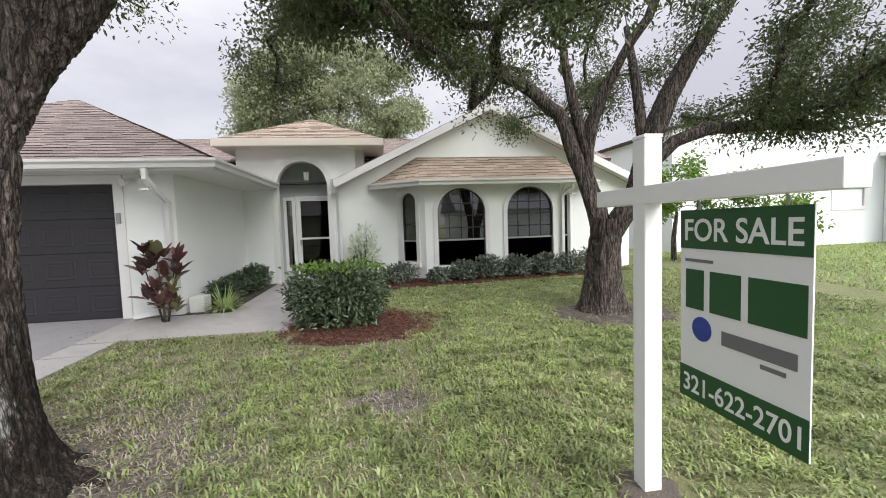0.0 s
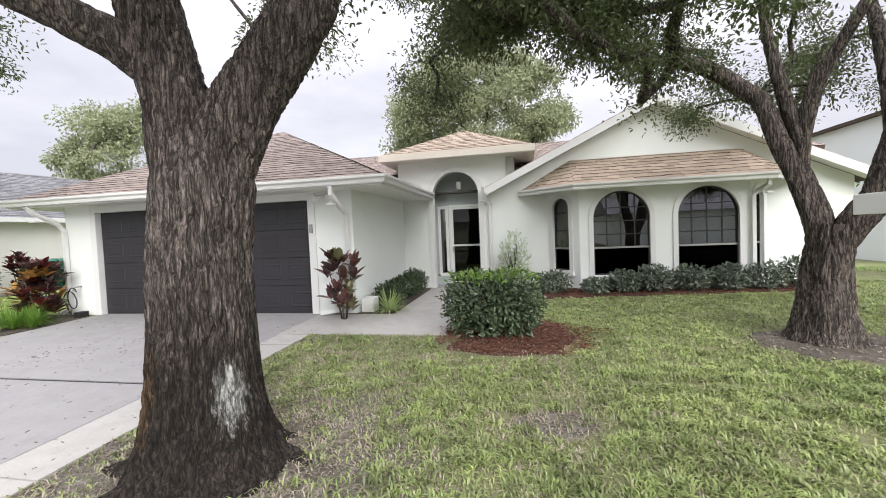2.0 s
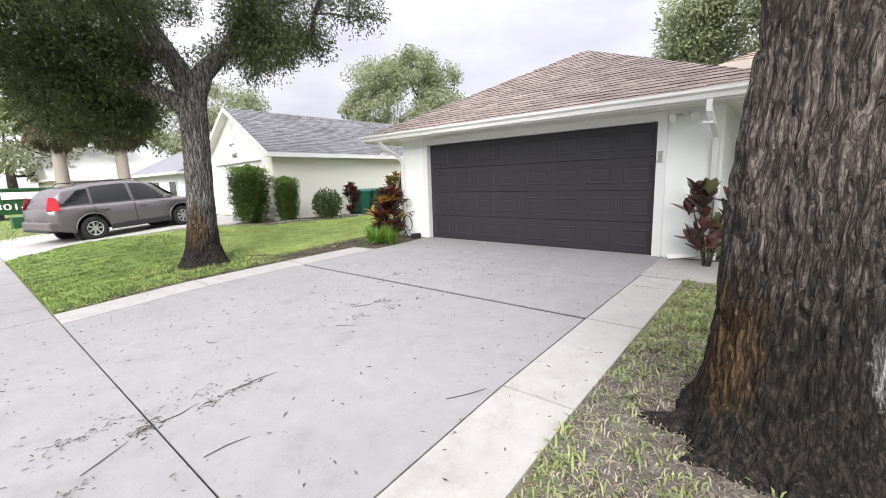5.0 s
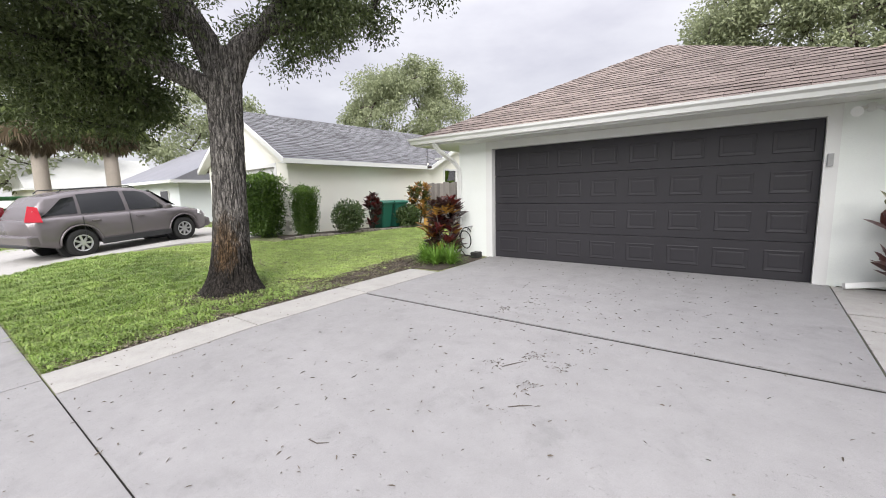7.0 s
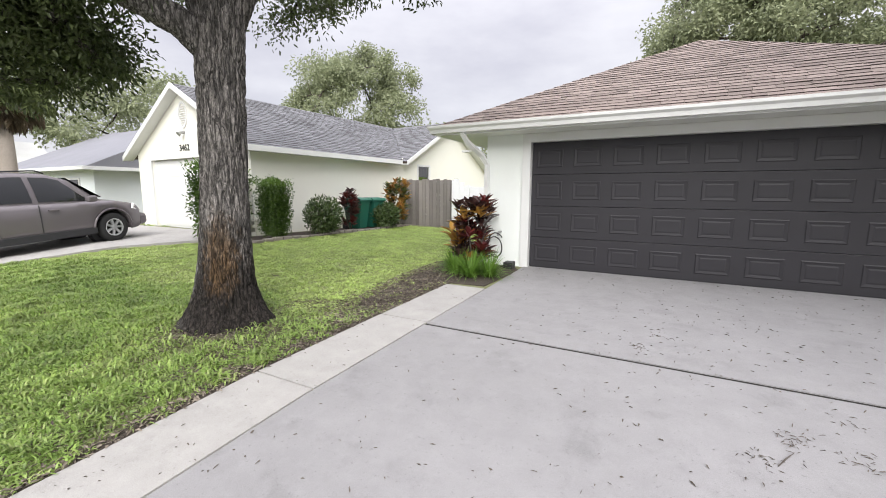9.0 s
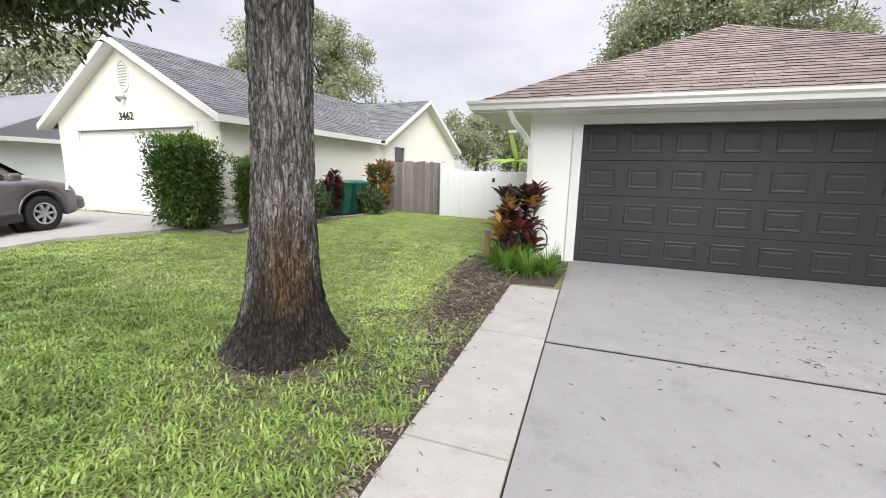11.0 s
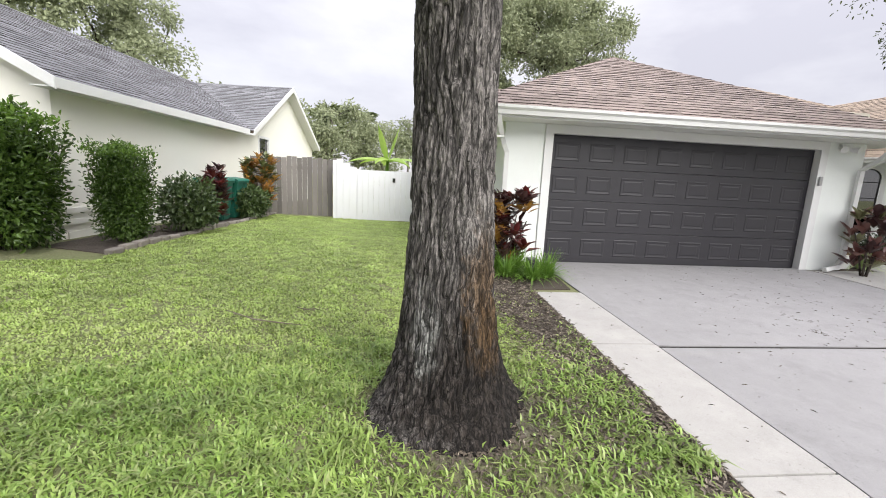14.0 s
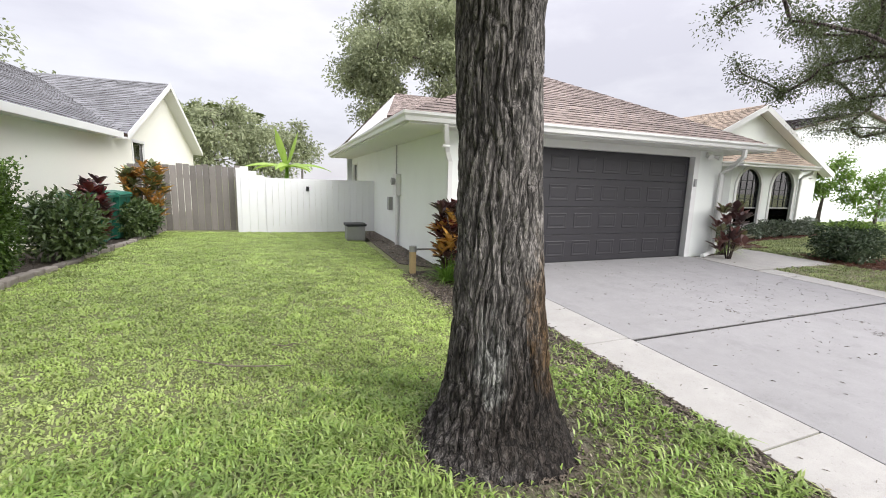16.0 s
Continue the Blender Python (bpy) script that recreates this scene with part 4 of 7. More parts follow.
trunk_mesh("limb", [(-10.54, 3.43, 3.05), (-10.44, 3.62, 3.6), (-10.27, 3.92, 3.95), (-9.9, 4.35, 4.7)], [0.18, 0.18, 0.14, 0.08], BARK_B, tree_b, seed=33, seg=90, step=0.03, amp=0.014)
trunk_mesh("limb", [(-10.3, 3.8, 3.85), (-10.1, 4.2, 3.98), (-9.98, 4.5, 4.02)], [0.075, 0.055, 0.045], BARK_B, tree_b, seed=34, seg=40, step=0.03, amp=0.008)

T3 = (3.8, 5.98)


def off_c(*pts):
    return [(T3[0] + x, T3[1] + y, z) for x, y, z in pts]


tips3 = crown_points((4.5, 5.8, 4.95), (4.6, 4.2, 2.6), 185, 33, low=-0.7, hollow=0.4)
tips3 = [p for p in tips3 if (Vector(p) - Vector((2.6, 7.0, 3.2))).length > 0.85]
tips3 += crown_points((0.5, 5.5, 4.25), (1.25, 0.9, 0.5), 30, 36, low=-0.9, hollow=0.1)
tips3 += crown_points((6.6, 5.2, 3.1), (1.5, 1.2, 0.6), 22, 35, low=-0.9, hollow=0.1)
tree_c = oak("spreading oak with a low fork beside the lawn", T3,
    off_c((0, 0, -0.05), (0, 0, 0.5), (0.02, 0, 1.0), (0.06, -0.03, 1.5)), [0.235, 0.215, 0.205, 0.2],
    [off_c((-0.34, 0.2, 2.54), (-0.48, 0.3, 3.08), (-1.0, 0.55, 3.6), (-2.0, 0.9, 4.0), (-2.8, 0.9, 4.4)),
     off_c((-0.16, 0.1, 2.5), (-0.32, 0.2, 3.15), (-0.44, 0.3, 3.87), (-0.5, 0.3, 4.7), (-0.8, 0.6, 5.9)),
     off_c((-0.14, 0.1, 2.6), (-0.06, 0.0, 3.17), (0.2, -0.2, 3.75), (0.44, -0.4, 4.2), (0.7, -0.8, 5.2)),
     off_c((0.44, -0.32, 2.2), (0.42, -0.3, 2.83), (0.38, -0.24, 3.5), (0.5, 0.2, 4.6)),
     off_c((0.48, -0.34, 2.3), (0.62, -0.42, 2.84), (0.84, -0.5, 3.45), (1.2, -0.6, 4.0), (2.0, -0.9, 5.0)),
     off_c((0.5, -0.34, 2.2), (0.78, -0.5, 2.52), (1.3, -0.6, 2.68), (2.1, -0.7, 2.7), (3.0, -0.9, 2.6))],
    tips3, BARK_C, 3, 6, 0.13, 190, spread=0.45, tip_r=0.012, seg=130, step=0.03, leaf=0.06)
trunk_mesh("limb", off_c((0.02, 0, 1.1), (-0.06, 0.04, 1.6), (-0.18, 0.11, 2.05), (-0.34, 0.2, 2.5), (-0.48, 0.3, 3.05), (-1.0, 0.55, 3.6), (-1.8, 0.85, 3.95)), [0.14, 0.14, 0.125, 0.11, 0.085, 0.055, 0.035], BARK_C, tree_c, seed=8, seg=80, step=0.035, amp=0.014)
trunk_mesh("limb", off_c((-0.17, 0.1, 1.95), (-0.17, 0.1, 2.45), (-0.31, 0.2, 3.1), (-0.43, 0.28, 3.85), (-0.5, 0.3, 4.7)), [0.07, 0.085, 0.075, 0.06, 0.04], BARK_C, tree_c, seed=10, seg=60, step=0.035, amp=0.012)
trunk_mesh("limb", off_c((-0.18, 0.1, 2.3), (-0.13, 0.07, 2.7), (-0.05, 0.0, 3.17), (0.2, -0.2, 3.75), (0.44, -0.4, 4.2)), [0.06, 0.075, 0.07, 0.06, 0.04], BARK_C, tree_c, seed=12, seg=60, step=0.035, amp=0.012)
trunk_mesh("limb", off_c((0.06, -0.02, 1.15), (0.2, -0.14, 1.5), (0.36, -0.26, 1.78), (0.45, -0.33, 2.2), (0.55, -0.4, 2.7), (0.72, -0.46, 3.15), (0.98, -0.54, 3.65), (1.5, -0.7, 4.4)), [0.14, 0.15, 0.15, 0.15, 0.14, 0.13, 0.11, 0.06], BARK_C, tree_c, seed=9, seg=80, step=0.035, amp=0.014)
trunk_mesh("limb", off_c((0.46, -0.33, 2.15), (0.42, -0.3, 2.8), (0.38, -0.24, 3.4), (0.46, 0.1, 4.3)), [0.08, 0.08, 0.07, 0.04], BARK_C, tree_c, seed=13, seg=60, step=0.035, amp=0.012)
trunk_mesh("limb", off_c((0.48, -0.35, 2.2), (0.78, -0.5, 2.5), (1.3, -0.6, 2.68), (2.1, -0.7, 2.7), (2.8, -0.85, 2.62)), [0.05, 0.06, 0.055, 0.045, 0.03], BARK_C, tree_c, seed=14, seg=40, step=0.035, amp=0.008)


def far_tree(name, label, base, height, centre, radii, seed, material, clumps=90, per=150, leaf=0.3, trunk_r=0.3, spread=1.1):
    """A whole tree seen from afar: trunk, limbs, and a crown of leaf clumps."""
    tree = thing(name, label, "tree")
    x, y = base
    tips = crown_points(centre, radii, clumps, seed, low=-0.7, hollow=0.5)
    part("trunk", tube(bmesh.new(), [(x, y, -0.2), (x, y, height * 0.3), (x + 0.1, y, height * 0.55)], [trunk_r * 1.3, trunk_r, trunk_r * 0.7], 12), BARK_C, tree, smooth=True)
    chains, pos, par, ends = grow([[(x, y, height * 0.3), (x + 0.1, y, height * 0.6)]], tips[::2], seed, trunk_r * 0.09)
    limb_meshes(chains, BARK_C, tree, limit=trunk_r * 0.6)
    foliage(tips, per, spread, leaf, leaf * 0.5, material, tree, seed)
    return tree


far_tree("broadleaf_tree", "large rounded green tree behind the house", (-2.6, 28), 13, (-2.6, 28, 8.9), (6.0, 4.4, 5.3), 5, HAZELEAF, 210, 340, 0.2)
far_tree("broadleaf_tree", "tall airy grey-green tree behind the neighbouring house", (-32.3, 30.5), 14, (-32.3, 30.5, 9.0), (7, 5, 5), 6, HAZELEAF, 130, 250, 0.26, spread=1.2)
far_tree("broadleaf_tree", "dark green tree beyond the far house", (-41, 16), 10, (-41, 16, 6.5), (5.5, 6, 4.2), 7, HAZELEAF, 70, 190, 0.26, spread=1.2)
far_tree("broadleaf_tree", "broad green tree in the distance", (-52, 4), 10, (-52, 4, 6), (6, 8, 4.5), 8, HAZELEAF, 70, 110, 0.42, spread=1.4)
far_tree("broadleaf_tree", "bushy green tree behind the fence", (-15.5, 27), 5.5, (-15.5, 27, 3.8), (2.6, 2.5, 2.3), 9, HAZELEAF, 45, 150, 0.2, 0.15, 0.8)
far_tree("broadleaf_tree", "bushy green tree behind the fence", (-12.3, 29), 5, (-12.3, 29, 3.4), (2.4, 2.5, 2.2), 10, HAZELEAF, 45, 150, 0.2, 0.15, 0.8)
far_tree("broadleaf_tree", "low green tree behind the neighbouring roof", (-27.5, 33), 7, (-27.5, 33, 5.0), (4.5, 3, 2.6), 12, HAZELEAF, 60, 140, 0.3, 0.2)
far_tree("small_tree", "small round-headed green tree on the lawn", (9.3, 11.5), 2.9, (9.3, 11.5, 2.25), (1.0, 1.0, 0.95), 14, BRIGHTLEAF, 46, 70, 0.12, 0.07, 0.32)
far_tree("small_tree", "leafy green shrub tree beside the white house", (10.5, 10.2), 2.4, (10.6, 10.0, 1.5), (1.5, 1.4, 1.1), 15, BRIGHTLEAF, 46, 70, 0.12, 0.06, 0.35)


def shrub(name, label, base, size, seed, material, leaf=0.06, width=0.5, count=5000, boxy=0.0, stems=9, hollow=0.0, group="", stem_mat=None, category="shrub", tips=None, taper=0.0):
    """A rounded or clipped shrub: stems and a shell of leaves with an uneven outline."""
    sh = thing(name, label, category, (base[0], base[1], float(level(base[1], base[0]))), group=group)
    rs = np.random.RandomState(seed)
    sx, sy, sz = size
    bm = bmesh.new()
    for k in range(stems):
        a = rs.uniform(0, 2 * math.pi)
        q = Vector((math.cos(a) * sx * rs.uniform(0.1, 0.38), math.sin(a) * sy * rs.uniform(0.1, 0.38), sz * rs.uniform(0.5, 0.85)))
        tube(bm, [(math.cos(a) * sx * 0.06, math.sin(a) * sy * 0.06, -0.03), q * 0.5 + Vector((0, 0, sz * 0.05)), q], [0.016, 0.012, 0.006], 6)
    part("stems", bm, stem_mat or BARK_C, sh, smooth=True)
    d = unit(rs.normal(size=(count, 3)))
    if boxy:
        p = d / np.maximum(np.abs(d).max(axis=1, keepdims=True), 1e-6)
        d = d * (1 - boxy) + p * boxy * 0.92
    bump = np.array([noise.noise(Vector(v) * 2.7 + Vector((seed, 0, 0))) for v in d])
    r = rs.uniform(0.12, 1.0, count) ** 0.5 * (1 + 0.22 * bump * (1 - boxy * 0.35)) + (rs.uniform(0, 1, count) > 0.96) * 0.08
    at = d * r[:, None] * np.array([sx / 2, sy / 2, sz * 0.5]) + np.array([0, 0, sz * 0.52])
    at[:, :2] *= (1 - taper * (1 - at[:, 2:3] / sz))
    at = at[at[:, 2] > 0.02]
    n = len(at)
    out = unit(at - np.array([0, 0, sz * 0.35]))
    way = unit(out + rs.normal(size=(n, 3)) * 0.75)
    up = unit(out * 0.8 + rs.normal(size=(n, 3)) * 0.5 + np.array([0, 0, 0.6]))
    L = leaf * rs.uniform(0.7, 1.25, n)
    top = (at[:, 2] > sz * (0.86 if tips else 9)) & (rs.uniform(0, 1, n) < 0.75)
    leaf_mesh("leaves", at[~top], way[~top], up[~top], L[~top], L[~top] * width, material, sh)
    if tips:
        leaf_mesh("new_leaves", at[top], way[top], up[top], L[top], L[top] * width, tips, sh, label="fresh light green leaves")
    return sh




# ---- lawn ----
GRASS_L = leafy("lush_grass", (0.165, 0.285, 0.06), (0.385, 0.525, 0.14), 0.3, 0.42, (0.46, 0.48, 0.24), mottle=0.22)
GRASS_R = leafy("worn_grass", (0.17, 0.25, 0.08), (0.42, 0.51, 0.2), 0.3, 0.42, (0.5, 0.45, 0.3), mottle=0.3)
# lighter copy of the lush grass: sun on the far lawn put into its colour
GRASS_SUNLIT = leafy("sunlit_short_turf", (0.29, 0.42, 0.09), (0.54, 0.69, 0.22), 0.3, 0.42, (0.56, 0.58, 0.3), mottle=0.22)
STRAW = leafy("dry_straw", (0.14, 0.11, 0.08), (0.52, 0.46, 0.36), 0.2, 0.7)


def blades(name, label, x0, x1, y0, y1, density, high, wide, keep, material, seed):
    """Grass blades that bend, over a stretch of lawn; keep(x, y) gives the share that stands."""
    rs = np.random.RandomState(seed)
    n = int((x1 - x0) * (y1 - y0) * density)
    x, y = rs.uniform(x0, x1, n), rs.uniform(y0, y1, n)
    ok = rs.uniform(0, 1, n) < keep(x, y)
    x, y = x[ok], y[ok]
    n = len(x)
    z = level(y, x)
    a = rs.uniform(0, 2 * np.pi, n)
    d = np.stack([np.cos(a), np.sin(a), np.zeros(n)], 1)
    s = np.stack([-np.sin(a), np.cos(a), np.zeros(n)], 1)
    h = (high * rs.uniform(0.5, 1.3, n) * (0.55 + 0.9 * clump(x, y, 16, seed + 30)))[:, None]
    w = wide * rs.uniform(0.7, 1.3, n)[:, None]
    lean = rs.uniform(0.4, 1.7, n)[:, None]
    b = np.stack([x, y, z - 0.004], 1)
    zz = np.array([0, 0, 1.0])
    m = b + d * h * lean * 0.35 + zz * h * 0.62
    t = b + d * h * lean + zz * h * (1.0 - 0.35 * lean)
    v = np.stack([b - s * w * 0.35, b + s * w * 0.35, m + s * w * 0.5, t, m - s * w * 0.5], 1)
    return tagged(pattern_mesh(name, v, [(0, 1, 2, 4), (4, 2, 3)], 5, material), label, "grass", kind="stuff")


def clump(x, y, f, seed):
    """Smooth random field over the lawn, about 0 to 1."""
    rs = np.random.RandomState(seed)
    out = np.zeros_like(x)
    for k in range(18):
        a = rs.uniform(0, 2 * np.pi)
        w = f * rs.uniform(0.6, 1.8)
        out += np.sin((x * np.cos(a) + y * np.sin(a)) * w + rs.uniform(0, 6.28))
    return np.clip(0.5 + out / 10, 0, 1)


def away(x, y, cx, cy, r0, r1):
    return np.clip((np.hypot(x - cx, y - cy) - r0) / (r1 - r0), 0, 1)


def keep_right(x, y):
    worn = np.clip(1.2 - np.hypot(x + 2.1, (y - 3.2) * 0.8) / 3.2, 0, 1)
    k = np.clip(0.85 + 0.7 * (clump(x, y, 2.4, 4) - 0.5) + 1.15 * (clump(x, y, 11, 14) - 0.5) + 1.0 * (clump(x, y, 27, 15) - 0.5) - 0.5 * worn, 0.16, 1)
    k *= 0.07 + 0.93 * away(x, y, -1.87, 2.96, 0.55, 1.55)
    k *= away(x, y, 3.9, 5.95, 0.7, 1.05) * away(x, y, 1.96, 2.35, 0.12, 0.35)
    k *= np.where(np.hypot((x - 0.57) / 1.3, y - 3.7) + 0.35 * (clump(x, y, 14, 16) - 0.5) < 0.26, 0.04, 1)
    k *= away(x, y, 0.1, 6.1, 0.9, 1.05)
    k *= (x > -2.86) & ~((y > 6.13) & (x < -0.74)) & (y < np.interp(x, (-1, 0.8, 2.2, 6.5, 7, 8), (9, 8.95, 9.15, 9.7, 10.6, 40)))
    return k


def keep_left(x, y):
    k = np.clip(0.95 + 0.35 * (clump(x, y, 2.0, 6) - 0.5) + 0.5 * (clump(x, y, 13, 17) - 0.5) + 0.5 * (clump(x, y, 31, 18) - 0.5), 0.3, 1)
    k *= (away(x, y, -10.55, 3.25, 0.4, 0.68) * np.where(x - y > -13.6, 0.3 + 0.7 * away(x, y, -10.3, 3.1, 0.5, 1.15), 1))
    edge = np.interp(y, (1, 2, 3, 4.2, 5.9), (-9.18, -9.25, -9.35, -9.6, -9.9)) - 0.06 * np.sin(y * 5) - 0.05 * np.sin(y * 13)
    edge = edge - 0.35 * (clump(x, y, 7, 41) - 0.5)
    k *= np.where(x > edge, 0.16 + 0.3 * (clump(x, y, 9, 42) > 0.6), 1) * (x < -9.15)
    k *= ~((x > -9.95) & (y > 5.85))
    k *= (x > np.interp(y, (0.9, 2.5, 5.0, 6.2, 6.6, 14), (-16.0, -17.0, -17.0, -16.3, -14.9, -14.6)))
    return k


blades("grass", "bright green lawn grass beside the driveway", -17.5, -9.15, 0.92, 4.6, 4600, 0.06, 0.0115, lambda x, y: keep_left(x, y) * np.clip((4.7 - y - 0.9 * clump(x, y, 3, 51)) / 0.7, 0, 1), GRASS_L, 1)
# far half of the lawn: short blades with the sunlight in their colour
blades("grass", "short turf in a lighter sunlit green running back to the fence", -17.5, -9.15, 3.2, 13.1, 4200, 0.03, 0.0135, lambda x, y: keep_left(x, y) * np.clip((y + 0.9 * clump(x, y, 3, 51) - 3.7) / 0.7, 0, 1), GRASS_SUNLIT, 2)
blades("grass", "patchy green lawn grass under the oaks", -2.9, 5.0, 0.92, 5.0, 4600, 0.054, 0.0112, keep_right, GRASS_R, 3)
blades("grass", "patchy green lawn grass under the oaks", -2.9, 8.0, 5.0, 11.0, 2000, 0.048, 0.0135, keep_right, GRASS_R, 4)
blades("grass", "green lawn grass reaching to the white house", 5.0, 9.0, 0.92, 5.0, 900, 0.06, 0.011, keep_right, GRASS_L, 5)
blades("grass", "green lawn grass reaching to the white house", 8.0, 30.0, 0.92, 14.0, 170, 0.065, 0.022, lambda x, y: np.ones_like(x) * (x > 8.9), GRASS_L, 6)
blades("grass", "green lawn grass across the far gardens", -45.0, -21.2, 0.92, 9.0, 110, 0.065, 0.028, lambda x, y: np.ones_like(x), GRASS_L, 7)
blades("grass", "dry straw and thatch in the worn lawn", -2.86, 2.5, 0.92, 6.25, 1700, 0.04, 0.0075, lambda x, y: np.clip(1.25 - np.hypot(x + 2.0, (y - 3.2) * 0.8) / 4.2, 0, 1) * (0.3 + 0.7 * clump(x, y, 8, 21)), STRAW, 8)
blades("grass", "dry straw round the trunk in the lawn", -11.6, -9.2, 1.2, 4.6, 420, 0.03, 0.006, lambda x, y: np.clip(1.3 - np.hypot(x + 10.3, y - 3.1) / 1.2, 0, 1), STRAW, 9)


# ---- garage door ----
gd = thing("garage_door_1", "charcoal grey sectional garage door with raised panels", "garage door", kind="structure")
sh_h = (DZ - 0.145) / 4
for r in range(4):
    z0 = 0.145 + r * sh_h
    sec = part("door_section", boxed(DX0 + 0.005, DX1 - 0.005, GY + 0.1, GY + 0.15, z0 + 0.003, z0 + sh_h - 0.003, bevel=0.004), DOORGREY, gd)
    cw = (DX1 - DX0) / 8
    for c in range(8):
        x0, x1 = DX0 + c * cw + 0.085, DX0 + (c + 1) * cw - 0.085
        a0, a1 = z0 + 0.12, z0 + sh_h - 0.12
        bm = bmesh.new()
        loops = []
        for inset, out in ((0, 0.0), (0.012, 0.007), (0.05, 0.0015), (0.07, 0.005), (0.085, 0.005)):
            yy = GY + 0.0995 - out
            loops.append([bm.verts.new((x, yy, z)) for x, z in ((x0 + inset, a0 + inset), (x1 - inset, a0 + inset), (x1 - inset, a1 - inset), (x0 + inset, a1 - inset))])
        for la, lb in zip(loops, loops[1:]):
            for i in range(4):
                bm.faces.new((la[i], la[(i + 1) % 4], lb[(i + 1) % 4], lb[i]))
        bm.faces.new(loops[-1])
        part("raised_panel", bm, DOORGREY, sec)
part("bottom_seal", boxed(DX0, DX1, GY + 0.1, GY + 0.16, 0.125, 0.146), BLACKPLASTIC, gd)

# trim round the arch and windows
outer_ = arch(AX0 - 0.13, AX1 + 0.13, 0.14, ASP)
inner_ = arch(AX0 + 0.002, AX1 - 0.002, 0.14, ASP)
hpart("arch_trim", panel(outer_[1:] + [outer_[0]] + [inner_[0]] + inner_[1:][::-1], [], (0, WY - 0.035, 0), (1, 0, 0), (0, -1, 0), 0.06), TRIM)
MUNTIN = surface("dark_muntin", (0.025, 0.025, 0.027), 0.4, 0.05)
WHITEFRAME = surface("white_window_frame", (0.78, 0.78, 0.77), 0.4, 0.03)


def arched_window(x0, x1, z0, spring, at, along, normal, cols, rail, name):
    """A tall arched window: trim, glass, rail and dark glazing bars above the rail."""
    w = thing(name, "tall arched window with white trim and dark glazing bars", "window", kind="structure")
    along, normal, at = Vector(along), Vector(normal), Vector(at)
    r = (x1 - x0) / 2
    c = (x0 + x1) / 2
    part("window_trim", panel(arch(x0 - 0.1, x1 + 0.1, z0 - 0.02, spring), [arch(x0 + 0.002, x1 - 0.002, z0 + 0.002, spring)], at + normal * 0.03, along, normal, 0.06), TRIM, w)
    gl = part("pane", panel(arch(x0 - 0.01, x1 + 0.01, z0 - 0.01, spring), [], at - normal * 0.075, along, normal, 0.006), GLASS, w)
    gl.visible_shadow = False
    inner = arch(x0 + 0.03, x1 - 0.03, z0 + 0.03, spring)
    part("sash_frame", panel(arch(x0 + 0.001, x1 - 0.001, z0 + 0.001, spring), [inner], at - normal * 0.05, along, normal, 0.04), MUNTIN, w)
    bars = []
    for k in range(1, cols):
        s = x0 + (x1 - x0) * k / cols
        top = spring + math.sqrt(max(0, r * r - (s - c) ** 2)) - 0.02
        bars.append(rect(s - 0.011, s + 0.011, rail + 0.02, top))
    step = (x1 - x0) / cols if cols > 1 else 0.42
    z = rail + step
    while z < spring + r - 0.08:
        half = r if z < spring else math.sqrt(max(0, r * r - (z - spring) ** 2))
        bars.append(rect(c - half + 0.02, c + half - 0.02, z - 0.011, z + 0.011))
        z += step
    for k, b in enumerate(bars):
        part("glazing_bar", panel(b, [], at - normal * (0.06 + 0.002 * (k >= cols - 1)), along, normal, 0.012), MUNTIN, w)
    part("meeting_rail", panel(rect(x0 + 0.01, x1 - 0.01, rail - 0.02, rail + 0.02), [], at - normal * 0.045, along, normal, 0.02), METALGREY, w)
    sc = part("insect_screen", panel(rect(x0 + 0.032, x1 - 0.032, z0 + 0.032, rail - 0.022), [], at - normal * 0.056, along, normal, 0.003), SCREEN, w, "dark insect screen over the lower sash")
    sc.visible_shadow = False
    part("window_sill", panel(rect(x0 - 0.12, x1 + 0.12, z0 - 0.12, z0 - 0.02), [], at + normal * 0.08, along, normal, 0.11), TRIM, w)
    return w


arched_window(*W1, WB, WS, (0, BY, 0), (1, 0, 0), (0, -1, 0), 4, 1.09, "window_1")
arched_window(*W2, WB, WS, (0, BY, 0), (1, 0, 0), (0, -1, 0), 4, 1.09, "window_2")
arched_window(SW0 + 0.06, SW1 - 0.08, WB + 0.1, 2.04, (B0 - 0.65, WY, 0), (SQ, -SQ, 0), (-SQ, -SQ, 0), 1, 1.09, "window_3")
arched_window(SW0 + 0.06, SW1 - 0.08, WB + 0.1, 2.04, (B1, BY, 0), (SQ, SQ, 0), (SQ, -SQ, 0), 1, 1.09, "window_4")
w5 = thing("window_5", "small white-framed side window", "window", kind="structure")
part("window_frame", panel(rect(8.36, 9.24, 1.51, 2.29), [rect(8.44, 9.16, 1.59, 2.21)], (GL - 0.02, GY + 0.2, 0), (0, 1, 0), (-1, 0, 0), 0.08), WHITEFRAME, w5)
part("pane", panel(rect(8.42, 9.18, 1.57, 2.23), [], (GL + 0.04, GY + 0.2, 0), (0, 1, 0), (-1, 0, 0), 0.006), GLASS, w5)

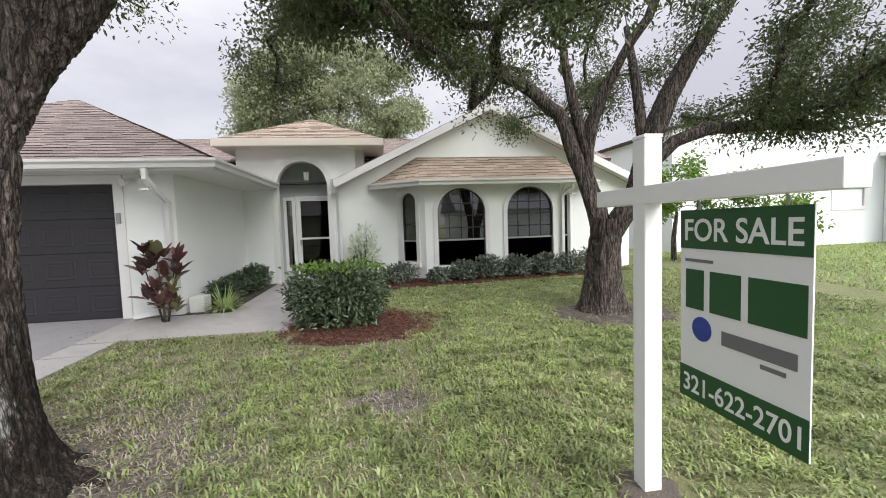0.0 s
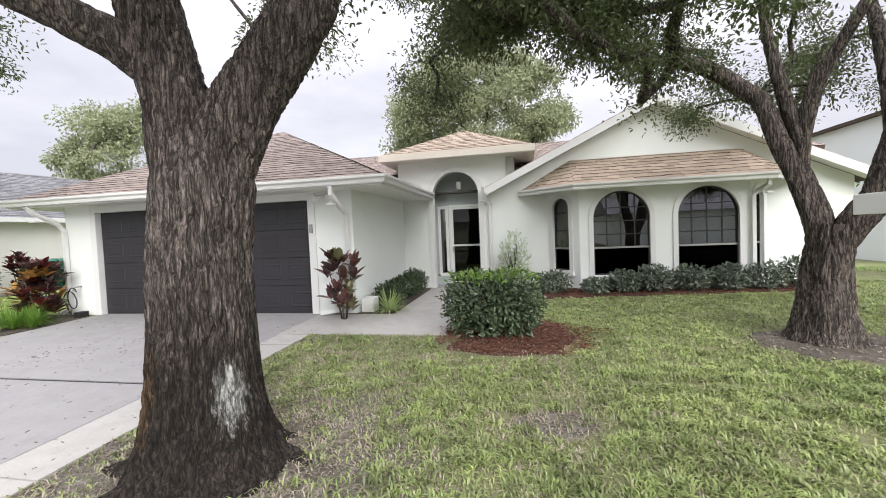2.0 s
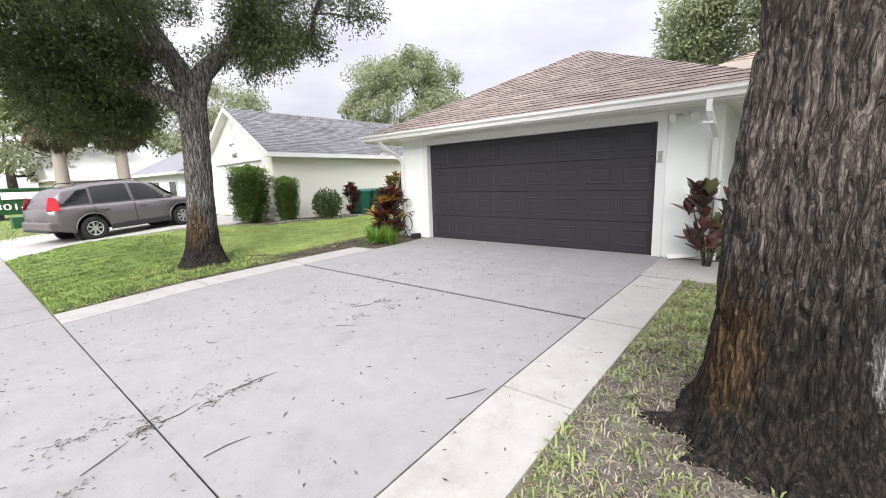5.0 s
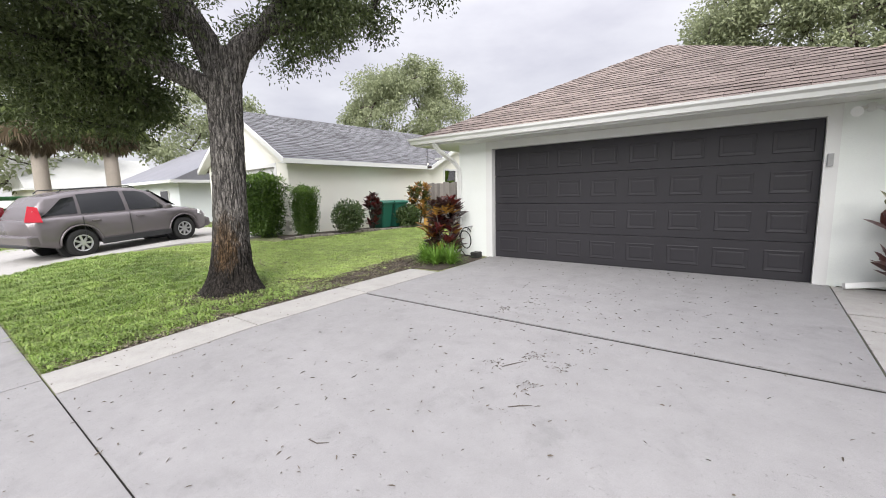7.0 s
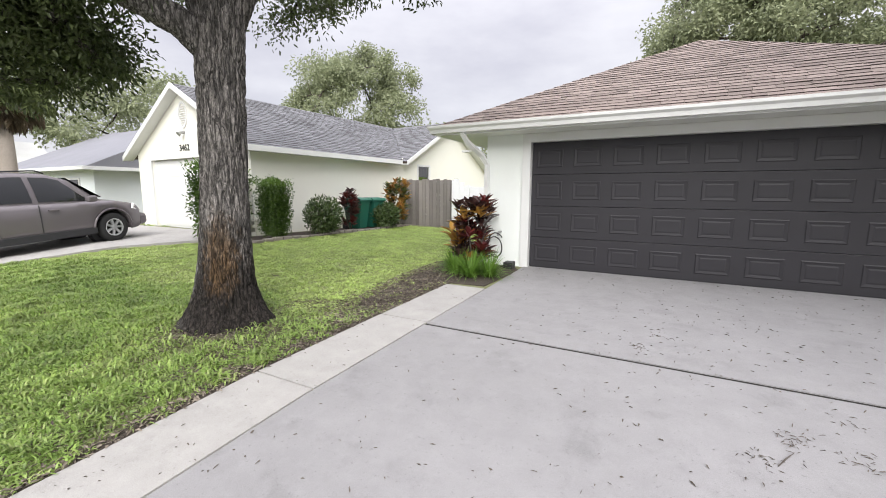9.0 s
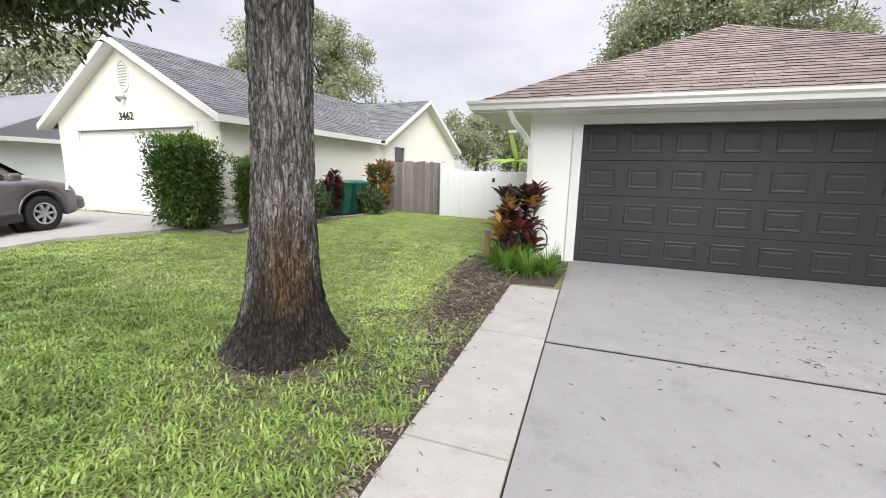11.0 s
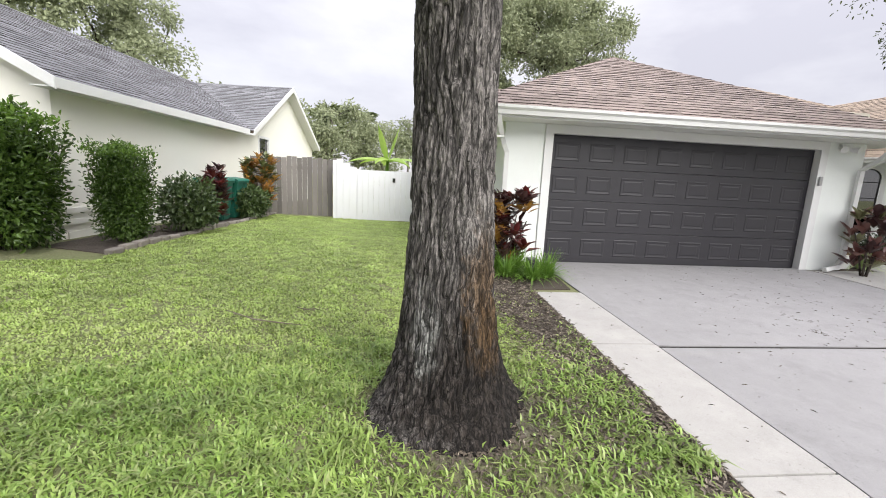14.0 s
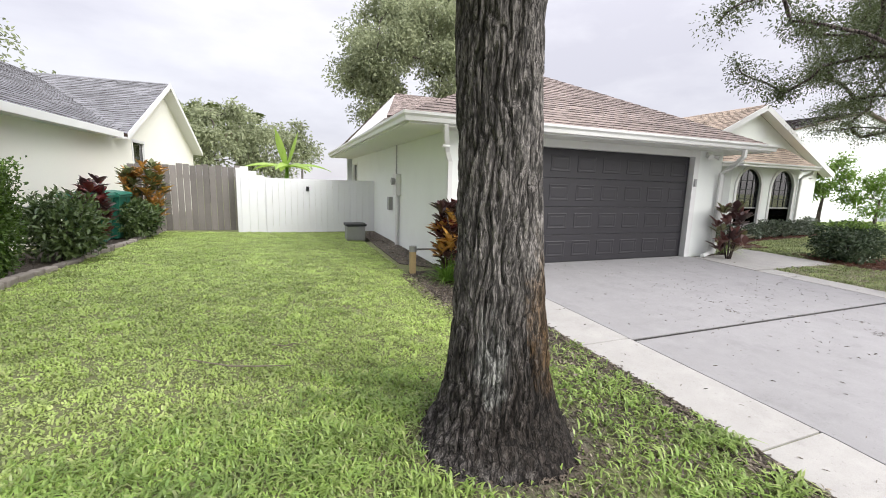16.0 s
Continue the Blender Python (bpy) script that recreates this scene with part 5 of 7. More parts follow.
# entry door with glass storm door and sidelight
door = thing("door_1", "white-framed glass storm door at the entry", "door", kind="structure")
part("door_frame", panel(rect(-1.6, -0.62, 0.16, 2.32), [rect(-1.54, -0.68, 0.18, 2.26)], (0, EY - 0.02, 0), (1, 0, 0), (0, -1, 0), 0.1), WHITEFRAME, door)
leaf = part("door_leaf", panel(rect(-1.535, -0.685, 0.185, 2.255), [rect(-1.485, -0.735, 0.25, 1.2), rect(-1.485, -0.735, 1.25, 2.2)], (0, EY + 0.0, 0), (1, 0, 0), (0, -1, 0), 0.04), WHITEFRAME, door)
for a, b in ((0.24, 1.21), (1.24, 2.21)):
    part("pane", panel(rect(-1.495, -0.725, a, b), [], (0, EY + 0.018, 0), (1, 0, 0), (0, -1, 0), 0.005), DOORGLASS, door)
part("handle", boxed(-1.52, -1.49, EY - 0.06, EY - 0.0, 1.05, 1.2, bevel=0.006), METALGREY, door)
side = thing("window_6", "narrow white-framed sidelight beside the door", "window", kind="structure")
part("window_frame", panel(rect(-1.9, -1.62, 0.4, 2.3), [rect(-1.83, -1.69, 0.48, 2.22)], (0, EY - 0.025, 0), (1, 0, 0), (0, -1, 0), 0.08), WHITEFRAME, side)
part("pane", panel(rect(-1.84, -1.68, 0.47, 2.23), [], (0, EY + 0.02, 0), (1, 0, 0), (0, -1, 0), 0.005), GLASS, side)
part("front_door", boxed(-1.56, -0.66, EY + 0.12, EY + 0.16, 0.15, 2.28), MUNTIN, door, "dark door behind the glass")
mat_ = tagged(part("door_mat", boxed(-1.6, -0.85, WY - 0.05, WY + 0.38, 0.165, 0.18, bevel=0.004), BLACKPLASTIC), "dark rubber mat on the entry step", "door mat")

lamp_glass = surface("lantern_glass", (0.7, 0.7, 0.66), 0.2, 0.03, bump=0)
lantern = thing("porch_lantern", "small hanging glass porch lantern", "lamp", (-1.25, 11.15, 0))
part("rod", tube(bmesh.new(), [(0, 0, 3.2), (0, 0, 2.93)], 0.008, 8), METALGREY, lantern)
part("cap", tube(bmesh.new(), [(0, 0, 2.95), (0, 0, 2.9)], [0.03, 0.085], 6), METALGREY, lantern)
part("glass", tube(bmesh.new(), [(0, 0, 2.9), (0, 0, 2.7)], [0.075, 0.06], 6), lamp_glass, lantern)
part("base", tube(bmesh.new(), [(0, 0, 2.7), (0, 0, 2.67)], [0.065, 0.04], 6), METALGREY, lantern)

# downspouts
def downspout(label, pts, w=0.08, d=0.06):
    sp = thing("downspout", label, "downspout")
    bm = bmesh.new()
    tube(bm, pts, w * 0.62, 4)
    part("pipe", bm, TRIM, sp)
    for k in (1, len(pts) - 2):
        p = Vector(pts[k])
        part("bracket", boxed(p.x - 0.065, p.x + 0.065, p.y - 0.055, p.y + 0.055, p.z - 0.18, p.z - 0.15), TRIM, sp)
    return sp


downspout("white metal downspout at the garage corner", [(-2.84, 7.0, 2.46), (-2.84, 7.0, 2.32), (-2.8, 7.2, 2.14), (-2.78, 7.47, 1.98), (-2.78, 7.48, 0.36), (-2.95, 7.4, 0.24), (-3.3, 7.3, 0.2)])
downspout("white metal downspout beside the garage door", [(-9.5, 7.0, 2.46), (-9.45, 7.1, 2.32), (-9.3, 7.42, 2.1), (-9.22, 7.48, 1.95), (-9.22, 7.48, 0.3), (-9.3, 7.36, 0.2)])
downspout("white metal downspout beside the entry arch", [(-0.58, 10.6, 2.68), (-0.58, 10.65, 2.5), (-0.5, 10.75, 2.35), (-0.42, 10.8, 2.25), (-0.42, 10.8, 0.35), (-0.42, 10.7, 0.2)])
downspout("white metal downspout at the bay corner", [(5.3, 9.9, 2.42), (5.3, 9.92, 2.3), (5.2, 10.1, 2.2), (5.12, 10.14, 2.1), (5.12, 10.14, 0.35), (5.2, 10.0, 0.2)])
flood = thing("floodlight", "white twin floodlight under the garage eave", "lamp")
part("base", tube(bmesh.new(), [(-3.2, GY - 0.001, 2.36), (-3.2, GY - 0.05, 2.36)], 0.055, 12), TRIM, flood)
for dx in (-0.11, 0.11):
    part("lamp_head", tube(bmesh.new(), [(-3.2 + dx * 0.4, GY - 0.05, 2.36), (-3.2 + dx, GY - 0.1, 2.33), (-3.2 + dx * 1.3, GY - 0.2, 2.3)], [0.02, 0.035, 0.06], 12), TRIM, flood)
opener = tagged(part("keypad", boxed(DX1 + 0.03, DX1 + 0.09, GY - 0.06, GY - 0.026, 1.68, 1.84, bevel=0.006), METALGREY), "small grey keypad on the garage door frame", "keypad")
tagged(part("outlet_box", boxed(-2.64, -2.4, 7.62, 7.9, 0.1, 0.42, bevel=0.01), TRIM), "small white utility box by the garage wall", "box")
# boxes on the side wall
meter = thing("electric_meter", "white electric meter box with conduits on the side wall", "meter")
part("box", boxed(GL - 0.12, GL - 0.001, 10.3, 10.62, 1.3, 1.78, bevel=0.01), TRIM, meter)
part("dial", tube(bmesh.new(), [(GL - 0.12, 10.46, 1.62), (GL - 0.19, 10.46, 1.62)], 0.08, 16), METALGREY, meter)
part("conduit", tube(bmesh.new(), [(GL - 0.06, 10.42, 1.32), (GL - 0.06, 10.42, 0.1)], 0.045, 10), TRIM, meter)
part("conduit", tube(bmesh.new(), [(GL - 0.04, 10.58, 1.7), (GL - 0.04, 10.58, 2.44)], 0.018, 8), METALGREY, meter)
panel_box = tagged(part("switch_box", boxed(GL - 0.1, GL - 0.001, 11.05, 11.25, 0.92, 1.24, bevel=0.008), METALGREY), "small grey switch box on the side wall", "box")
reel = thing("hose_box", "grey plastic hose reel box on the lawn", "hose reel", (-10.1, 11.5, float(level(11.5, -10.1))))
part("tub", boxed(-0.22, 0.22, -0.22, 0.22, 0, 0.36, bevel=0.02), METALGREY, reel)
part("lid", boxed(-0.25, 0.25, -0.25, 0.25, 0.36, 0.42, bevel=0.015), BLACKPLASTIC, reel)
part("slab", boxed(-0.36, 0.36, -0.4, 0.36, -0.02, 0.0), CONCRETE, reel)
pump = thing("tap_post", "short wooden post with a grey capped tap", "tap", (-9.85, 7.4, float(level(7.4))))
part("post", boxed(-0.045, 0.045, -0.045, 0.045, -0.05, 0.36, bevel=0.006), surface("post_wood", (0.42, 0.31, 0.16), 0.8, 0.2), pump)
part("cap", tube(bmesh.new(), [(0, 0, 0.36), (0, 0, 0.45)], 0.06, 12), METALGREY, pump)
part("pipe", tube(bmesh.new(), [(0, 0, 0.4), (0.3, 0.02, 0.39), (0.6, 0.08, 0.36)], 0.014, 8), METALGREY, pump)
hose = thing("garden_hose", "black garden hose looped by the garage corner", "hose", (-9.0, 7.35, float(level(7.35))))
part("loop", tube(bmesh.new(), [(0.16 * math.cos(a) * (1 - 0.02 * a), 0.05 * math.sin(a * 0.5), 0.42 + 0.2 * math.sin(a) - 0.01 * a) for a in np.linspace(0.6, 9.0, 40)], 0.011, 8), BLACKPLASTIC, hose, smooth=True)
part("tail", tube(bmesh.new(), [(-0.15, 0.0, 0.3), (-0.12, 0.03, 0.12), (0.0, 0.0, 0.025), (0.25, -0.05, 0.02)], 0.011, 8), BLACKPLASTIC, hose, smooth=True)
part("tap", tube(bmesh.new(), [(0.05, 0.19, 0.62), (0.05, 0.05, 0.62), (0.05, 0.02, 0.55)], 0.016, 8), METALGREY, hose, smooth=True)
splash = tagged(part("drain_block", boxed(-8.78, -8.62, 7.2, 7.4, 0.12, 0.26, bevel=0.015), BLACKPLASTIC), "small black plastic drain block by the door", "drain")

# ---- planting beds ----
DARKSOIL = surface("dark_leaf_litter", (0.075, 0.06, 0.048), 0.95, 0.4, 6, 60, 1.0, 0.03)
def bed(name, label, cx, cy, rx, ry, material, seed, lift=0.03, chips=True):
    bm = bmesh.new()
    rng = random.Random(seed)
    k = 90
    ring = []
    for i in range(k):
        a = 2 * math.pi * i / k
        f = 1 + 0.5 * noise.noise((math.cos(a) * 2, math.sin(a) * 2, seed)) + 0.07 * noise.noise((math.cos(a) * 7, math.sin(a) * 7, seed))
        ring.append((cx + math.cos(a) * rx * f, cy + math.sin(a) * ry * f))
    mid = bm.verts.new((cx, cy, level(cy, cx) + lift))
    inner = [bm.verts.new((cx + (x - cx) * 0.8, cy + (y - cy) * 0.8, level(cy + (y - cy) * 0.8, x) + lift * 0.9)) for x, y in ring]
    outer = [bm.verts.new((x, y, level(y, x) - 0.01)) for x, y in ring]
    for i in range(k):
        j = (i + 1) % k
        bm.faces.new((mid, inner[i], inner[j]))
        bm.faces.new((inner[i], outer[i], outer[j], inner[j]))
    bed_ob = tagged(part(name, bm, material), label, "planting bed", kind="structure")
    return bed_ob


bed("mulch_bed", "red-brown mulch bed round the front bush", 0.15, 6.1, 0.95, 0.85, MULCH, 1, 0.025)
bed("dirt_patch", "bare dirt ring round the oak trunk", 3.9, 5.95, 0.95, 0.72, SAND, 4, 0.03)
bed("dirt_patch", "bare dirt round the sign post", 1.95, 2.33, 0.2, 0.17, SAND, 5, 0.022)
bay_bed = slab("mulch_bed", [(0.6, 8.95), (2.2, 9.2), (6.4, 9.75), (7.0, 10.7), (6.0, 10.84), (5.2, 10.2), (1.66, 10.2), (1.0, 10.84), (-0.3, 10.84), (-0.75, 9.2), (-0.7, 8.2), (0.2, 8.0)], 0.03, 0.06, MULCH, "red mulch bed under the bay windows", "planting bed")
slab("mulch_bed", [(-3.35, 7.46), (-2.0, 7.52), (-2.02, 10.8), (-2.68, 10.8), (-2.68, 7.52)], 0.025, 0.05, DARKSOIL, "dark planting bed along the walk", "planting bed")
slab("litter_strip", [(-9.13, 1.0), (-9.13, 5.9), (-8.6, 5.95), (-8.5, 7.2), (-8.7, 7.5), (-9.9, 7.5), (-9.9, 5.9), (-9.62, 4.3), (-9.38, 3.0), (-9.24, 1.6)], 0.012, 0.04, DARKSOIL, "dark leaf litter strip beside the driveway", "planting bed")
slab("side_bed", [(-14.95, 6.9), (-14.6, 13.2), (-15.6, 13.3), (-16.0, 7.2)], 0.02, 0.05, DARKSOIL, "dark planting bed along the neighbouring wall", "planting bed")
slab("gravel_strip", [(-9.27, 7.6), (-9.27, 13.1), (-9.75, 13.1), (-9.85, 8.2)], 0.015, 0.05, SAND, "gravel strip along the side wall", "gravel strip")


def litter(name, label, category, n, area, length, width, material, seed, lift, keep=None):
    """Fallen leaves or chips lying flat, past counting."""
    rs = np.random.RandomState(seed)
    x, y = rs.uniform(area[0], area[1], n), rs.uniform(area[2], area[3], n)
    if keep is not None:
        ok = rs.uniform(0, 1, n) < keep(x, y)
        x, y = x[ok], y[ok]
    n = len(x)
    at = np.stack([x, y, level(y, x) + lift + rs.uniform(0, 0.006, n)], 1)
    a = rs.uniform(0, 2 * np.pi, n)
    way = np.stack([np.cos(a), np.sin(a), rs.normal(0, 0.15, n)], 1)
    up = unit(np.stack([rs.normal(0, 0.3, n), rs.normal(0, 0.3, n), np.ones(n)], 1))
    ob = leaf_mesh(name, at, way, up, length * rs.uniform(0.5, 1.4, n), width * rs.uniform(0.6, 1.3, n), material)
    return tagged(ob, label, category, kind="stuff")


DRYLEAF = leafy("dry_leaf", (0.045, 0.036, 0.028), (0.15, 0.12, 0.09), 0.1, 0.8)
CHIP = leafy("mulch_chip", (0.06, 0.022, 0.015), (0.24, 0.1, 0.06), 0.0, 0.8)
PALELEAF = leafy("pale_litter", (0.07, 0.055, 0.042), (0.33, 0.28, 0.22), 0.05, 0.8)
litter("fallen_leaves", "scattered brown oak leaves on the driveway", "leaves", 1150, (-9.1, -2.9, 0.0, 7.5), 0.035, 0.0095, DRYLEAF, 1, 0.017, lambda x, y: 0.25 + 0.75 * clump(x, y, 1.3, 8))


def drift(x, y, ax, ay, bx, by, w):
    """How near a place lies to a line of washed-up litter."""
    u = np.clip(((x - ax) * (bx - ax) + (y - ay) * (by - ay)) / ((bx - ax) ** 2 + (by - ay) ** 2), 0, 1)
    d = np.hypot(x - ax - u * (bx - ax), y - ay - u * (by - ay))
    return np.exp(-(d / w) ** 2)


litter("fallen_leaves", "drifts of dark oak tassels on the driveway", "leaves", 110000, (-6.9, -3.0, 0.2, 6.0), 0.034, 0.0055, DRYLEAF, 2, 0.016, lambda x, y: 0.8 * np.clip(clump(x, y, 13, 3) * 2.1 - 0.75, 0, 1) * (drift(x, y, -5.08, 0.85, -5.02, 1.85, 0.05) + 0.7 * drift(x, y, -4.75, 0.3, -5.1, 0.9, 0.07) + 0.4 * drift(x, y, -5.3, 0.5, -5.3, 1.2, 0.14) + 0.55 * drift(x, y, -5.88, 2.97, -5.6, 3.45, 0.07) + 0.3 * drift(x, y, -5.5, 2.6, -5.3, 3.7, 0.08) + 0.4 * drift(x, y, -6.5, 4.5, -6.3, 4.85, 0.08) + 0.9 * drift(x, y, -4.1, 5.72, -4.07, 5.74, 0.045)) + 0.0022)
TWIG = surface("twig_bark", (0.09, 0.075, 0.065), 0.9, 0.2)
rng = random.Random(77)
for ax, ay, turn, ln_ in ((-4.43, 1.1, 80, 0.26), (-3.55, 2.33, 58, 0.3), (-3.2, 1.12, 70, 0.12), (-5.05, 1.6, 85, 0.3), (-5.1, 1.05, 96, 0.24), (-4.95, 0.62, 120, 0.3), (-5.7, 3.2, 60, 0.2), (-5.36, 2.66, 40, 0.16), (-6.2, 1.7, 20, 0.14)):
    d = Vector((math.cos(radians(turn)), math.sin(radians(turn)), 0))
    e = Vector((-d.y, d.x, 0)) * rng.uniform(-0.03, 0.03)
    pts = [Vector((ax, ay, 0)) - d * ln_ * 0.5, Vector((ax, ay, 0)) + e, Vector((ax, ay, 0)) + d * ln_ * 0.5]
    for p in pts:
        p.z = float(level(p.y, p.x)) + 0.018
    tagged(part("twig", tube(bmesh.new(), pts, [0.003, 0.004, 0.0015], 5), TWIG), "thin dry twig lying on the driveway", "twig", group="twigs on the driveway")
for pts in (((-12.53, 4.81), (-12.2, 4.6), (-11.98, 4.54), (-11.73, 4.49)), ((-11.9, 4.95), (-11.8, 4.9), (-11.72, 4.93), (-11.66, 4.9))):
    tagged(part("twig", tube(bmesh.new(), [(x, y, float(level(y, x)) + 0.034) for x, y in pts], [0.004, 0.006, 0.006, 0.002], 6), PALELEAF), "pale bare twig lying in the grass", "twig", group="twigs in the lawn")
litter("wood_chips", "red-brown wood chips in the beds", "mulch", 46000, (-0.9, 6.9, 5.3, 10.8), 0.05, 0.013, CHIP, 3, 0.036, lambda x, y: np.where((np.hypot((x - 0.15) / 0.95, (y - 6.1) / 0.85) + 0.5 * (clump(x, y, 6, 51) - 0.5) + 0.4 * (clump(x, y, 40, 52) - 0.5) < 1.12) | ((y > np.interp(x, (-0.75, 0.2, 0.6, 2.2, 6.4), (8.6, 8.1, 9.0, 9.25, 9.8))) & (y < np.interp(x, (0.9, 1.6, 5.2, 6), (10.8, 10.15, 10.15, 10.8)))), 1.0, 0.0))
litter("leaf_litter", "dry leaf litter on bare dirt under the oak", "leaves", 30000, (-2.86, 0.9, 0.95, 6.2), 0.026, 0.008, PALELEAF, 4, 0.008, lambda x, y: np.clip(1.25 - np.hypot(x + 2.0, y - 3.1) / 2.9, 0, 1) * (0.15 + 0.85 * clump(x, y, 10, 22)) * (np.hypot(x + 1.87, y - 2.96) > 0.4))
litter("leaf_litter", "dark leaf litter beside the driveway strip", "leaves", 6500, (-10.2, -9.13, 1.0, 7.3), 0.045, 0.016, PALELEAF, 5, 0.02, lambda x, y: (x > np.interp(y, (1, 2, 3, 4.2, 5.9), (-9.2, -9.3, -9.45, -9.75, -10.1))) * 1.0)
litter("leaf_litter", "dry leaves round the oak at the lawn", "leaves", 700, (2.9, 5.0, 5.0, 6.9), 0.05, 0.018, PALELEAF, 6, 0.045, lambda x, y: (np.hypot(x - 3.9, y - 5.95) < 0.9) * 1.0)
litter("leaf_litter", "dry litter on the worn lawn patch", "leaves", 260, (0.2, 0.95, 3.45, 3.95), 0.028, 0.009, PALELEAF, 8, 0.006)
litter("leaf_litter", "dark litter round the oak trunk", "leaves", 9000, (-11.3, -9.2, 2.2, 4.4), 0.04, 0.013, DRYLEAF, 9, 0.012, lambda x, y: np.clip(1.5 - np.hypot(x + 10.4, y - 3.25) / 0.62, 0, 1) + np.clip(clump(x, y, 6, 61) * 1.6 - 0.6, 0, 0.5) * (x > -10.4))
litter("leaf_litter", "wet dark leaves along the lawn edge", "leaves", 8500, (-10.1, -9.13, 0.95, 7.3), 0.04, 0.014, DRYLEAF, 10, 0.022, lambda x, y: np.clip((x + 9.75 + 0.09 * (y - 1)) / 0.35, 0, 1) * (0.25 + 0.75 * clump(x, y, 8, 62)))
litter("leaf_litter", "dark damp leaves in the roots of the oak", "leaves", 14000, (-2.86, -0.2, 1.4, 4.6), 0.036, 0.012, DRYLEAF, 11, 0.012, lambda x, y: np.clip(1.25 - np.hypot(x + 1.87, y - 2.96) / 1.25, 0, 1) * np.clip(clump(x, y, 5, 63) * 2.2 - 0.5, 0, 1))
litter("leaf_litter", "dark litter in the side bed", "leaves", 900, (-9.8, -9.3, 7.6, 13), 0.04, 0.03, PALELEAF, 7, 0.02)

# ---- shrubs of the house ----
BUSHLEAF = leafy("deep_green_leaf", (0.03, 0.06, 0.02), (0.13, 0.18, 0.06), 0.25, 0.35)
GREYLEAF = leafy("grey_green_leaf", (0.035, 0.055, 0.035), (0.22, 0.255, 0.185), 0.2, 0.24)
shrub("clipped_bush", "clipped dark green bush in red mulch", (-0.08, 6.3), (1.44, 1.15, 0.9), 1, DARKLEAF, 0.07, 0.44, 6800, 0.55, 14, tips=BRIGHTLEAF)
for k, (x, y, w, h) in enumerate(((0.95, 9.75, 0.9, 0.6), (1.85, 9.6, 0.6, 0.42), (2.45, 9.75, 0.75, 0.6), (3.05, 9.75, 0.85, 0.74), (3.75, 9.8, 0.85, 0.7), (4.5, 9.85, 0.85, 0.68), (5.2, 9.9, 0.8, 0.7), (5.9, 10.1, 0.9, 0.8))):
    shrub("azalea_bush", "low grey-green shrub under the bay windows", (x, y), (w * 0.92, 0.7, h * 0.78), 20 + k, GREYLEAF, 0.085, 0.45, 760, 0.0, 10, group="shrubs under the bay")
CREAMLEAF = leafy("variegated_leaf", (0.3, 0.38, 0.22), (0.62, 0.66, 0.5), 0.3, 0.4)
shrub("variegated_shrub", "airy pale cream-green shrub beside the entry", (0.12, 10.45), (0.75, 0.5, 1.35), 40, CREAMLEAF, 0.12, 0.3, 420, 0.0, 8)
for k, (x, y, w, h) in enumerate(((-2.35, 8.3, 0.5, 0.42), (-2.4, 9.0, 0.6, 0.45), (-2.3, 9.6, 0.6, 0.5), (-2.3, 10.2, 0.6, 0.55))):
    shrub("ground_cover", "low dark green foliage plant beside the walk", (x, y), (w, 0.6, h), 50 + k, DARKLEAF, 0.11, 0.28, 700, 0.0, 5, group="plants beside the walk")


def rosette(name, label, base, n, length, width, material, seed, arch_=0.6, category="plant"):
    """Long strap leaves that arch out of one crown."""
    rs = np.random.RandomState(seed)
    ob = thing(name, label, category, (base[0], base[1], float(level(base[1], base[0]))))
    bm = bmesh.new()
    for k in range(n):
        a = rs.uniform(0, 2 * math.pi)
        L = length * rs.uniform(0.6, 1.2)
        tilt = rs.uniform(0.35, 1.2)
        d = Vector((math.cos(a), math.sin(a), 0))
        s = Vector((-math.sin(a), math.cos(a), 0))
        prev = None
        for i in range(5):
            u = i / 4
            p = d * L * u * tilt * 0.7 + Vector((0, 0, L * (u * (1.1 - 0.4 * tilt) - arch_ * u * u * tilt)))
            p.z = max(p.z, 0.004)
            w = width * (1 - u ** 2) * 0.5 + 0.0008
            row = (bm.verts.new(p + s * w + d * 0.02), bm.verts.new(p - s * w + d * 0.02))
            if prev:
                bm.faces.new((prev[0], prev[1], row[1], row[0]))
            prev = row
    part("strap_leaves", bm, material, ob)
    return ob


STRIPE = leafy("striped_leaf", (0.2, 0.32, 0.08), (0.55, 0.62, 0.32), 0.35, 0.4)
FERN = leafy("fern_leaf", (0.07, 0.16, 0.02), (0.24, 0.4, 0.07), 0.4, 0.5)
rosette("spider_plant", "striped pale green spider plant", (-2.1, 7.65), 150, 0.6, 0.022, STRIPE, 1)
rosette("strappy_plant", "dark green strappy plant by the wall", (-2.35, 9.3), 40, 0.6, 0.04, DARKLEAF, 2, 0.3)
for k, (x, y) in enumerate(((-9.35, 6.5), (-9.0, 6.35), (-8.75, 6.5), (-9.15, 6.75), (-9.5, 6.8))):
    rosette("fern", "feathery bright green fern by the driveway", (x, y), 230, 0.56, 0.014, FERN, 10 + k, 0.5)


